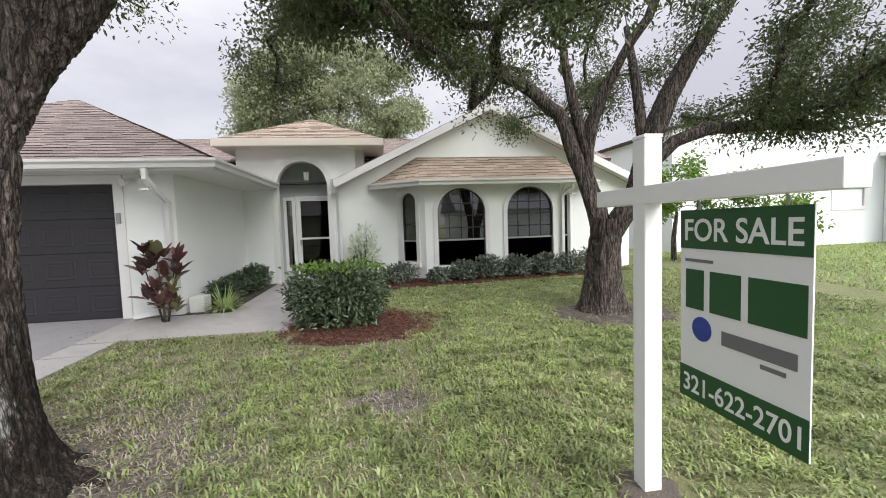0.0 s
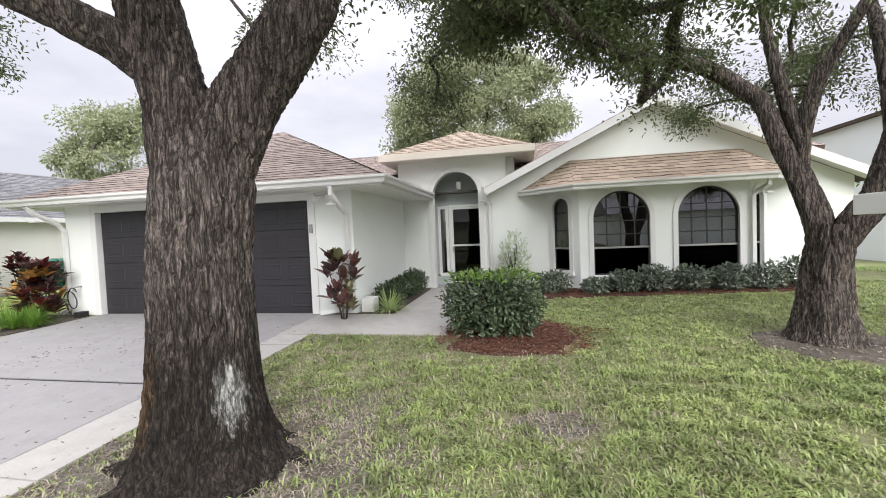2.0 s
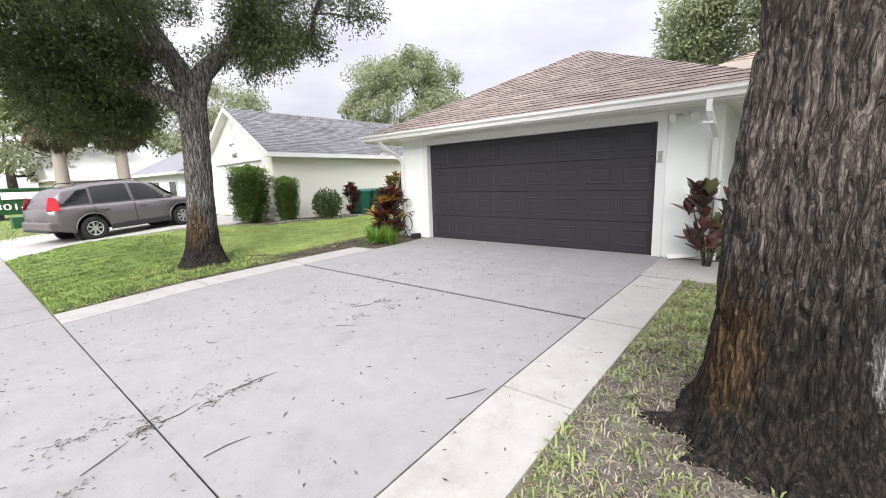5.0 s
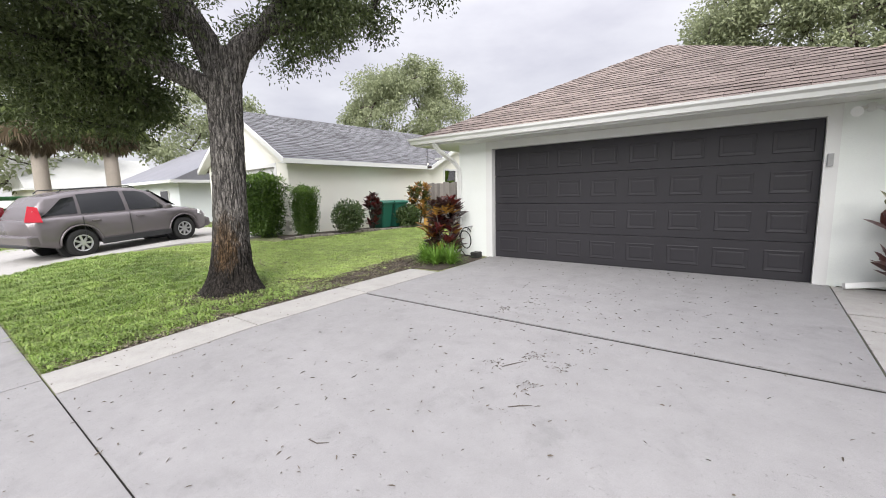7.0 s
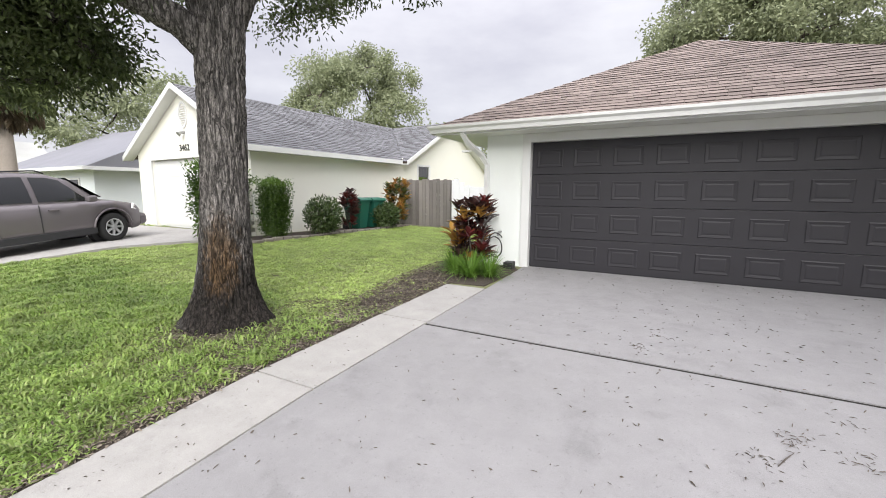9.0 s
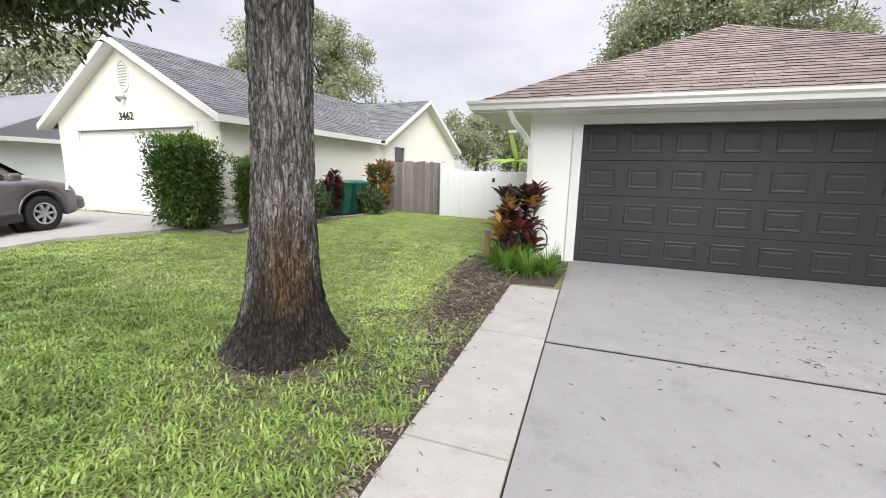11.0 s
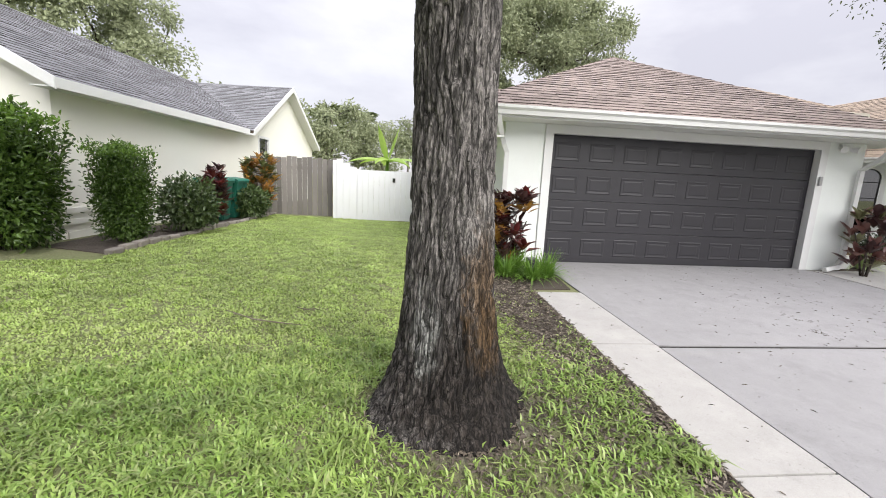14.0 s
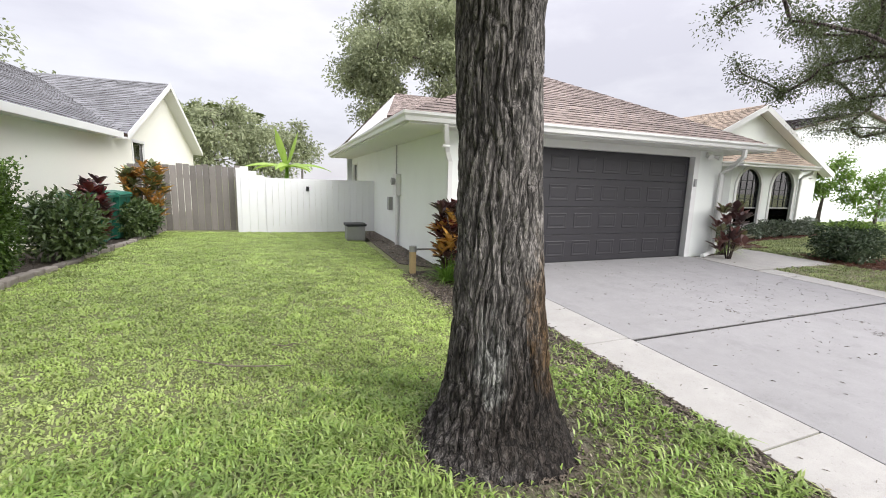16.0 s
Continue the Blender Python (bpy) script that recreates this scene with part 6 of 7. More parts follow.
def croton(label, base, height, spreadw, colours, seed, whorls=22, leaf=0.2, group="", wide=0.5):
    """A croton: bare stems that carry whorls of large coloured leaves."""
    rs = np.random.RandomState(seed)
    ob = thing("croton", label, "shrub", (base[0], base[1], float(level(base[1], base[0]))), group=group)
    for k in range(5):
        a = 2 * math.pi * k / 5 + rs.uniform(-0.4, 0.4)
        q = Vector((math.cos(a) * spreadw * 0.28, math.sin(a) * spreadw * 0.28, height * rs.uniform(0.6, 0.95)))
        part("stem", tube(bmesh.new(), [(math.cos(a) * 0.03, math.sin(a) * 0.03, -0.03), q * 0.45, q], [0.018, 0.014, 0.008], 7), BARK_C, ob, smooth=True)
    for ci, m in enumerate(colours):
        n = whorls // len(colours)
        at, way, up = [], [], []
        for k in range(n):
            h = rs.uniform(0.16, 1.0)
            a0 = rs.uniform(0, 2 * math.pi)
            rad = spreadw * 0.32 * math.sqrt(rs.uniform(0.05, 1)) * (1.15 - 0.55 * abs(h - 0.5))
            c = np.array([math.cos(a0) * rad, math.sin(a0) * rad, h * height * 0.92])
            for j in range(6 if wide > 0.52 else 9):
                a = a0 + j * 2.4
                el = rs.uniform(0.25, 1.4) if wide > 0.52 else rs.uniform(0.2, 1.2)
                way.append((math.cos(a) * math.cos(el), math.sin(a) * math.cos(el), math.sin(el)))
                at.append(c + np.array(way[-1]) * 0.02 + np.array([0, 0, -0.012 * j]))
                up.append((-math.cos(a) * 0.5, -math.sin(a) * 0.5, 1.0))
        L = leaf * rs.uniform(0.7, 1.15, len(at))
        leaf_mesh("leaves", np.array(at), np.array(way), np.array(up), L, L * wide, m, ob, fold=0.18, droop=0.04 if wide > 0.52 else 0.1)
    return ob


CRED = leafy("croton_red", (0.05, 0.012, 0.014), (0.2, 0.035, 0.03), 0.2, 0.3)
CGREEN = leafy("croton_green", (0.05, 0.065, 0.025), (0.18, 0.2, 0.07), 0.2, 0.3)
CORANGE = leafy("croton_orange", (0.26, 0.1, 0.03), (0.56, 0.34, 0.08), 0.25, 0.3)
CMAROON = leafy("croton_maroon", (0.09, 0.038, 0.036), (0.21, 0.095, 0.08), 0.2, 0.3)
COLIVE = leafy("croton_olive", (0.11, 0.115, 0.05), (0.26, 0.25, 0.12), 0.2, 0.3)
CDARK = leafy("croton_dark", (0.03, 0.016, 0.018), (0.11, 0.055, 0.05), 0.15, 0.3)
croton("maroon and olive croton with broad leaves at the garage corner", (-2.75, 7.1), 1.22, 0.8, [CMAROON, COLIVE, CMAROON, CDARK], 1, 20, 0.25, wide=0.6)
croton("red and dark croton at the garage wall", (-9.25, 6.95), 1.28, 1.0, [CRED, CDARK, CORANGE, CDARK], 2, 52, 0.22)
croton("dark red croton by the bins", (-14.95, 10.3), 1.35, 0.7, [CRED, CDARK], 3, 30, 0.2)
croton("orange and green croton by the wooden fence", (-14.75, 12.55), 1.75, 1.25, [CORANGE, CGREEN, CORANGE, CGREEN], 4, 88, 0.2)
for k, (x, y, w, h) in enumerate(((-14.95, 9.2, 1.05, 1.05), (-14.8, 11.9, 1.0, 0.85))):
    shrub("green_shrub", "leafy dark green shrub along the neighbouring wall", (x, y), (w, w, h), 70 + k, BUSHLEAF, 0.1, 0.4, 2600, 0.0, 9)
shrub("clipped_hedge", "tall clipped hedge with light green tips", (-16.3, 7.0), (1.45, 1.2, 1.95), 80, HEDGELEAF, 0.085, 0.42, 15000, 0.85, 12, tips=BRIGHTLEAF, taper=0.22)
shrub("clipped_hedge", "smaller clipped green hedge beside the wall", (-15.2, 7.75), (0.85, 0.85, 1.55), 81, HEDGELEAF, 0.055, 0.45, 13000, 0.88, 10, tips=BRIGHTLEAF, taper=0.3)

# edging stones
STONE = surface("edging_stone", (0.26, 0.23, 0.2), 0.9, 0.2, 3, 40, 0.4, 0.01, obrand=0.35)
edging = thing("stone_edging", "row of grey edging stones along the bed", "edging")
for k in range(24):
    u = k / 23
    x, y = -14.92 + 0.33 * u, 7.0 + 6.2 * u
    bm = boxed(x - 0.07, x + 0.07, y - 0.12, y + 0.12, level(y, x) - 0.03, level(y, x) + 0.075 + 0.02 * math.sin(k * 7), bevel=0.02)
    bmesh.ops.rotate(bm, verts=bm.verts, cent=(x, y, 0), matrix=Matrix.Rotation(0.25 * math.sin(k * 3.3), 3, "Z"))
    part("stone", bm, STONE, edging)


# ---- wheeled bins ----
BINGREEN = surface("green_bin_plastic", (0.02, 0.13, 0.09), 0.45, 0.08, 2, 60, 0.05, 0.001)
def wheeled_bin(x, y, turn):
    b = thing("wheeled_bin", "green plastic wheeled bin with closed lid", "bin", (x, y, float(level(y, x))), turn, group="bins by the wall")
    bm = bmesh.new()
    lo = [bm.verts.new((sx * 0.22, sy * 0.24, 0.04)) for sx, sy in ((-1, -1), (1, -1), (1, 1), (-1, 1))]
    hi = [bm.verts.new((sx * 0.29, sy * 0.34, 0.95)) for sx, sy in ((-1, -1), (1, -1), (1, 1), (-1, 1))]
    bm.faces.new(lo[::-1])
    bm.faces.new(hi)
    for i in range(4):
        bm.faces.new((lo[i], lo[(i + 1) % 4], hi[(i + 1) % 4], hi[i]))
    bmesh.ops.bevel(bm, geom=bm.edges[:], offset=0.025, segments=2, affect="EDGES")
    part("tub", bm, BINGREEN, b)
    part("rim", boxed(-0.315, 0.315, -0.365, 0.365, 0.9, 0.95, bevel=0.012), BINGREEN, b)
    part("lid", prism(bmesh.new(), [(-0.32, -0.38, 0.955), (-0.32, 0.38, 0.955), (-0.32, 0.34, 1.0), (-0.32, 0.0, 1.035), (-0.32, -0.34, 1.0)], (0.64, 0, 0)), BINGREEN, b)
    part("handle", tube(bmesh.new(), [(-0.25, 0.42, 0.93), (0.25, 0.42, 0.93)], 0.018, 8), BINGREEN, b)
    for sx in (-0.27, 0.27):
        part("wheel", tube(bmesh.new(), [(sx - 0.025, 0.26, 0.11), (sx + 0.025, 0.26, 0.11)], 0.11, 16), BLACKPLASTIC, b)
    return b


wheeled_bin(-15.25, 11.0, 95)
wheeled_bin(-15.2, 11.72, 85)

# ---- fences ----
vf = thing("vinyl_fence", "white vinyl privacy fence with a gate", "fence", (0, 13.15, 0))
for k, (x0, x1, top) in enumerate(((-12.78, -12.2, 1.9), (-12.18, -9.98, 1.62), (-9.96, -9.27, 1.62))):
    n = max(2, int((x1 - x0) / 0.15))
    for i in range(n):
        a, b = x0 + (x1 - x0) * i / n, x0 + (x1 - x0) * (i + 1) / n
        t = 1.9 - 0.22 * (i / max(1, n - 1)) if k == 0 else top
        part("fence_board", boxed(a + 0.0015, b - 0.0015, 0, 0.022, 0.16, t, bevel=0.003), FENCEWHITE, vf)
for x, h in ((-12.83, 1.92), (-12.19, 1.7), (-9.97, 1.7)):
    part("post", boxed(x - 0.055, x + 0.055, 0.024, 0.13, 0.05, h - 0.06, bevel=0.006), FENCEWHITE, vf)
part("bottom_rail", boxed(-12.18, -9.3, 0.024, 0.06, 0.2, 0.33), FENCEWHITE, vf)
latch = part("latch", boxed(-11.16, -11.08, -0.03, 0.0, 1.3, 1.42, bevel=0.006), BLACKPLASTIC, vf, "black gate latch")
wf = thing("wooden_fence", "weathered grey wooden board fence", "fence", (0, 13.5, 0))
rng = random.Random(4)
for i in range(17):
    a = -15.3 + i * 0.147
    part("fence_board", boxed(a, a + 0.138, rng.uniform(0, 0.012), 0.03, 0.2, 1.9 + rng.uniform(-0.03, 0.03), bevel=0.004), OLDWOOD, wf)
for z in (0.5, 1.55):
    part("rail", boxed(-15.3, -12.8, 0.032, 0.075, z, z + 0.09), OLDWOOD, wf)

# ---- banana plant and palms ----
BANANA = leafy("banana_leaf", (0.2, 0.34, 0.05), (0.42, 0.56, 0.12), 0.45, 0.4)
ban = thing("banana_plant", "bright green banana plant behind the fence", "plant", (-11.6, 19.7, 0.1))
part("stem", tube(bmesh.new(), [(0, 0, -0.1), (0, 0, 1.2), (0.05, 0, 2.1)], [0.13, 0.1, 0.06], 12), FERN, ban, smooth=True)
rs = np.random.RandomState(3)
for k in range(9):
    a = 2 * math.pi * k / 9 + 0.3
    L, up_ = (1.9, 0.8) if k % 5 else (1.5, 1.9)
    bm = bmesh.new()
    prev = None
    d = Vector((math.cos(a), math.sin(a), 0))
    s = Vector((-math.sin(a), math.cos(a), 0))
    flat_ = 0.35 if up_ > 1.2 else 1.0
    for i in range(11):
        u = i / 10
        p = Vector((0.04, 0, 2.0)) + d * L * u * flat_ + Vector((0, 0, up_ * u - (0.95 if flat_ == 1.0 else 0.35) * u * u))
        w = 0.24 * math.sin(math.pi * min(1, 0.06 + u * 0.97)) + 0.01
        row = (bm.verts.new(p + s * w - Vector((0, 0, w * 0.4))), bm.verts.new(p), bm.verts.new(p - s * w - Vector((0, 0, w * 0.4))))
        if prev:
            bm.faces.new((prev[0], prev[1], row[1], row[0]))
            bm.faces.new((prev[1], prev[2], row[2], row[1]))
        prev = row
    part("banana_frond", bm, BANANA, ban)

DEADFROND = leafy("dead_frond", (0.16, 0.12, 0.08), (0.38, 0.31, 0.22), 0.15, 0.7)
PALMLEAF = leafy("palm_leaf", (0.12, 0.16, 0.06), (0.3, 0.35, 0.15), 0.35, 0.85)
PALMBARK = surface("palm_bark", (0.32, 0.28, 0.24), 0.9, 0.2, 3, 30, 0.6, 0.02)


def palm(label, x, y, h, seed, r=0.22, skirt=26, fronds=26, size=1.5):
    p = thing("palm_tree", label, "tree", (x, y, 0))
    bm = tube(bmesh.new(), [(0, 0, -0.2), (0.03, 0, h * 0.5), (0, 0, h)], [r * 1.15, r, r * 0.95], 14)
    part("trunk", bm, PALMBARK, p, smooth=True)
    rs = np.random.RandomState(seed)
    for name, n, m, lo, hi in (("dead_fronds", skirt, DEADFROND, -1.35, -0.55), ("fronds", fronds, PALMLEAF, -0.5, 1.2)):
        at, way, up, ln = [], [], [], []
        for k in range(n):
            a, el = rs.uniform(0, 2 * math.pi), rs.uniform(lo, hi)
            d = np.array([math.cos(a) * math.cos(el), math.sin(a) * math.cos(el), math.sin(el)])
            hub = np.array([0, 0, h]) + d * size * 0.5
            for j in range(26):
                f = (j / 25 - 0.5) * 2.2
                s = np.array([-math.sin(a), math.cos(a), 0])
                w = d * math.cos(f) + s * math.sin(f) + np.array([0, 0, -0.25])
                at.append(hub)
                way.append(w)
                up.append(np.cross(w, s) + 0.01)
                ln.append(size * 0.55 * rs.uniform(0.8, 1.15))
        ln = np.array(ln)
        leaf_mesh(name, np.array(at), np.array(way), np.array(up), ln, 0.035, m, p, droop=0.45)
    return p


palm("sabal palm with a skirt of dry fronds", -24.0, 3.3, 4.6, 1)
palm("sabal palm with a skirt of dry fronds", -23.6, 5.2, 4.7, 2)
palm("palm with ragged fronds behind the fence", -14.2, 31, 5.0, 3, 0.15, 4, 22, 1.6)
palm("palm with ragged fronds behind the fence", -16.5, 33, 5.2, 4, 0.15, 4, 22, 1.6)

# ---- neighbouring house ----
nh = thing("neighbour_house", "cream stucco house with a grey shingle gable roof", "house", (-15.9, 7.58, 0.05), -4.0, kind="structure")
NE, NP, NS = 2.6, -3.72, 0.538
def nroof(x):
    return NE + 0.0 + NS * (3.72 - abs(x - NP))
part("front_wall", panel([(-7.05, 0), (-0.35, 0), (-0.35, nroof(-0.35) - 0.12), (NP, nroof(NP) - 0.12), (-7.05, nroof(-7.05) - 0.12)], [rect(-6.05, -1.2, 0.05, 2.42)], (0, 0.3, 0), (1, 0, 0), (0, -1, 0), 0.2), CREAM, nh)
part("side_wall", boxed(-0.55, -0.35, 0.5, 6.9, 0, 2.75), CREAM, nh)
part("gable_wall", panel([(6.9, 0), (13.9, 0), (13.9, 2.7), (10.4, 4.48), (6.9, 2.7)], [rect(7.9, 8.75, 1.85, 2.5)], (-0.35, 0, 0), (0, 1, 0), (1, 0, 0), 0.2), CREAM, nh)
part("far_wall", boxed(-7.05, -6.85, 0.5, 14.0, 0, 2.6), CREAM, nh)
part("back_wall", boxed(-7.05, -0.35, 13.9, 14.1, 0, 2.6), CREAM, nh)
for k, (a, b) in enumerate(((0.16, 0.3), (0.42, 0.5), (0.6, 0.68))):
    part("base_moulding", boxed(-1.0, -0.3, 0.2 - 0.02 * (k == 0), 0.3, a, b), CREAM, nh)
    part("base_moulding", boxed(-0.35, -0.28, 0.3, 0.9, a, b), CREAM, nh)
nd = part("garage_door", boxed(-6.04, -1.21, 0.4, 0.45, 0.2, 2.41), TRIM, nh, "plain white garage door")
for r in range(4):
    part("door_section", boxed(-6.03, -1.22, 0.388, 0.4, 0.27 + r * 0.535, 0.27 + (r + 1) * 0.535 - 0.012, bevel=0.004), TRIM, nd)
bm = boxed(-6.17, -6.05, 0.27, 0.32, 0.1, 2.54)
box(bm, -1.2, -1.08, 0.27, 0.32, 0.1, 2.54)
box(bm, -6.05, -1.2, 0.27, 0.32, 2.42, 2.54)
part("door_trim", bm, TRIM, nh)
shingled("n_right", [(0, 0, NE), (0, 6.4, NE), (NP, 10.4, nroof(NP)), (NP, 0, nroof(NP))], SHINGLE_GREY, nh)
shingled("n_left", [(-7.44, 14, NE), (-7.44, 0, NE), (NP, 0, nroof(NP)), (NP, 14, nroof(NP))], SHINGLE_GREY, nh)
shingled("n_rear_front", [(-3.5, 6.7, NE), (0.0, 6.7, NE), (0.0, 10.4, nroof(NP)), (NP, 10.4, nroof(NP))], SHINGLE_GREY, nh)
shingled("n_rear_back", [(0.0, 14.1, NE), (-7.4, 14.1, NE), (-7.4, 10.4, nroof(NP)), (0.0, 10.4, nroof(NP))], SHINGLE_GREY, nh)
for a, b in ((0.02, NP), (NP, -7.46)):
    part("bargeboard", prism(bmesh.new(), [(a, -0.025, nroof(a) + 0.02), (b, -0.025, nroof(b) + 0.02), (b, -0.025, nroof(b) - 0.15), (a, -0.025, nroof(a) - 0.15)], (0, 0.025, 0)), TRIM, nh)
    part("rake_soffit", prism(bmesh.new(), [(a, 0.0, nroof(a) - 0.13), (b, 0.0, nroof(b) - 0.13), (b, 0.0, nroof(b) - 0.112), (a, 0.0, nroof(a) - 0.112)], (0, 0.3, 0)), TRIM, nh)
part("fascia", boxed(0.0, 0.022, 0.0, 6.4, NE - 0.14, NE + 0.01), TRIM, nh)
part("eave_soffit", boxed(-0.36, 0.0, 0.0, 6.4, NE - 0.125, NE - 0.105), TRIM, nh)
for a, b in ((6.7, 10.4), (10.4, 14.1)):
    za, zb = (NE, nroof(NP)) if a < 8 else (nroof(NP), NE)
    part("bargeboard", prism(bmesh.new(), [(0.0, a, za + 0.02), (0.0, b, zb + 0.02), (0.0, b, zb - 0.15), (0.0, a, za - 0.15)], (0.025, 0, 0)), TRIM, nh)
    part("rake_soffit", prism(bmesh.new(), [(-0.36, a, za - 0.13), (-0.36, b, zb - 0.13), (-0.36, b, zb - 0.112), (-0.36, a, za - 0.112)], (0.36, 0, 0)), TRIM, nh)
nw = part("window", panel(rect(7.84, 8.81, 1.79, 2.56), [rect(7.92, 8.73, 1.87, 2.48)], (-0.33, 0, 0), (0, 1, 0), (1, 0, 0), 0.06), TRIM, nh)
part("pane", panel(rect(7.9, 8.75, 1.85, 2.5), [], (-0.4, 0, 0), (0, 1, 0), (1, 0, 0), 0.006), GLASS, nw)
vent_ = part("gable_vent", panel([(NP + 0.27 * math.cos(i * math.pi / 12), 3.72 + 0.4 * math.sin(i * math.pi / 12)) for i in range(24)], [[(NP + 0.21 * math.cos(i * math.pi / 12), 3.72 + 0.33 * math.sin(i * math.pi / 12)) for i in range(24)]], (0, 0.27, 0), (1, 0, 0), (0, -1, 0), 0.03), TRIM, nh, "oval louvred gable vent")
for k in range(9):
    z = 3.45 + k * 0.068
    hw = 0.205 * math.sqrt(max(0.05, 1 - ((z - 3.72) / 0.33) ** 2))
    part("slat", prism(bmesh.new(), [(NP - hw, 0.298, z), (NP - hw, 0.27, z - 0.03), (NP - hw, 0.274, z - 0.034), (NP - hw, 0.299, z - 0.006)], (2 * hw, 0, 0)), TRIM, vent_)
nl = part("gable_lamp", tube(bmesh.new(), [(NP, 0.299, 3.2), (NP, 0.2, 3.18), (NP, 0.12, 3.12)], [0.05, 0.04, 0.08], 12), METALGREY, nh)


def lettering(text, width, height, material, parent, m, name="lettering", depth=0.004, label=""):
    """Raised letters from the built-in font, scaled to a box and set at the matrix m (x along the text, y up)."""
    cu = bpy.data.curves.new(name, "FONT")
    cu.body = text
    cu.extrude = depth
    cu.offset = 0.012
    tmp = bpy.data.objects.new(name, cu)
    me = bpy.data.meshes.new_from_object(tmp)
    bpy.data.objects.remove(tmp)
    co = np.array([v.co for v in me.vertices])
    lo, hi = co.min(axis=0), co.max(axis=0)
    for v in me.vertices:
        v.co = m @ Vector(((v.co.x - lo[0]) / (hi[0] - lo[0]) * width, (v.co.y - lo[1]) / (hi[1] - lo[1]) * height, v.co.z))
    me.materials.append(material)
    ob = new(name, me)
    ob.parent = parent
    if label:
        ob["label"] = label
    return ob


lettering("3462", 0.6, 0.2, BLACKPLASTIC, nh, Matrix(((1, 0, 0, NP - 0.05 - 0.3), (0, 0, -1, 0.294), (0, 1, 0, 2.64), (0, 0, 0, 1))), "house_number", 0.008, "black house number 3462")
# neighbouring driveway
bm = bmesh.new()
edge = [(-16.0, 0.9), (-17.0, 2.5), (-17.0, 5.0), (-16.35, 6.4), (-16.6, 7.8)]
prof_ = lambda y: float(np.interp(y, (0.9, 2.5, 5.0, 6.5, 7.8), (-0.07, 0.08, 0.235, 0.27, 0.3)))
rows_ = [(bm.verts.new((x, y, prof_(y))), bm.verts.new((-22.3, y, prof_(y)))) for x, y in edge]
for a, b in zip(rows_, rows_[1:]):
    bm.faces.new((a[0], a[1], b[1], b[0]))
ext = bmesh.ops.extrude_face_region(bm, geom=bm.faces[:])
bmesh.ops.translate(bm, verts=[g for g in ext["geom"] if isinstance(g, bmesh.types.BMVert)], vec=(0, 0, -0.3))
bmesh.ops.recalc_face_normals(bm, faces=bm.faces)
tagged(part("neighbour_driveway", bm, CONCRETE_LIGHT), "pale concrete driveway under the parked car", "driveway", kind="structure")


# ---- parked car ----
CARPAINT = surface("grey_metallic_paint", (0.17, 0.152, 0.16), 0.25, 0.03, 1, 300, 0.02, 0.0005, metal=0.3)
CARBLACK = surface("black_cladding", (0.03, 0.03, 0.032), 0.55, 0.08)
TYRE = surface("tyre_rubber", (0.02, 0.02, 0.02), 0.8, 0.1)
ALLOY = surface("alloy_rim", (0.62, 0.62, 0.63), 0.3, 0.04, metal=0.7)
REDLENS = surface("red_lamp_lens", (0.4, 0.015, 0.03), 0.15, 0.03, bump=0)
CLEARLENS = surface("clear_lamp_lens", (0.7, 0.7, 0.7), 0.1, 0.03, bump=0)
car = new("parked_car")
hx, hy = -0.236, 0.972
car.matrix_world = Matrix.Translation((-18.75, 4.02, 0.155)) @ Matrix(((hx, -hy, 0, 0), (hy, hx, 0, 0), (0, 0, 1, 0), (0, 0, 0, 1))) @ pose(0, 0, 0, 0, -3.4, 0)
tagged(car, "grey compact sport utility car parked on the driveway", "car")
RW, FW, WR_ = -1.31, 1.31, 0.345
belt = lambda x: float(np.interp(x, (-2.24, -2.0, -1.0, 1.0, 1.5, 2.0, 2.25), (0.98, 1.04, 1.03, 1.0, 0.97, 0.86, 0.66)))
wide_ = lambda x: float(np.interp(x, (-2.26, -2.1, -1.6, 1.3, 1.8, 2.1, 2.27), (0.74, 0.86, 0.91, 0.91, 0.87, 0.76, 0.5)))
def sill(x):
    z = float(np.interp(x, (-2.26, -2.0, -1.7, 1.7, 2.0, 2.27), (0.42, 0.34, 0.27, 0.25, 0.27, 0.38)))
    for w in (RW, FW):
        d = 0.43 ** 2 - (x - w) ** 2
        if d > 0:
            z = max(z, WR_ + math.sqrt(d))
    return z
bm = bmesh.new()
rings = []
xs_ = list(np.linspace(-2.26, 2.27, 110))
for x in xs_:
    b0, b1, w = sill(x), belt(x), wide_(x)
    b1 = max(b1, b0 + 0.05)
    half = [(0.0, b0 + 0.02), (w * 0.8, b0 + 0.02), (w * 0.97, b0), (w, b0 + (b1 - b0) * 0.3), (w * 1.005, b0 + (b1 - b0) * 0.6), (w * 0.975, b0 + (b1 - b0) * 0.86), (w * 0.92, b1), (w * 0.5, b1 + 0.03), (0.0, b1 + 0.04)]
    ring = [bm.verts.new((x, y, z)) for y, z in half] + [bm.verts.new((x, -y, z)) for y, z in half[-2:0:-1]]
    rings.append(ring)
for a, b in zip(rings, rings[1:]):
    k = len(a)
    for i in range(k):
        bm.faces.new((a[i], b[i], b[(i + 1) % k], a[(i + 1) % k]))
bm.faces.new(rings[0])
bm.faces.new(rings[-1][::-1])
bmesh.ops.recalc_face_normals(bm, faces=bm.faces)
body = part("body", bm, CARPAINT, car, smooth=True)
roofz = lambda x: float(np.interp(x, (-2.2, -2.05, -1.8, -1.2, -0.4, 0.2, 0.6, 1.25), (1.06, 1.3, 1.52, 1.63, 1.68, 1.65, 1.52, 1.02)))
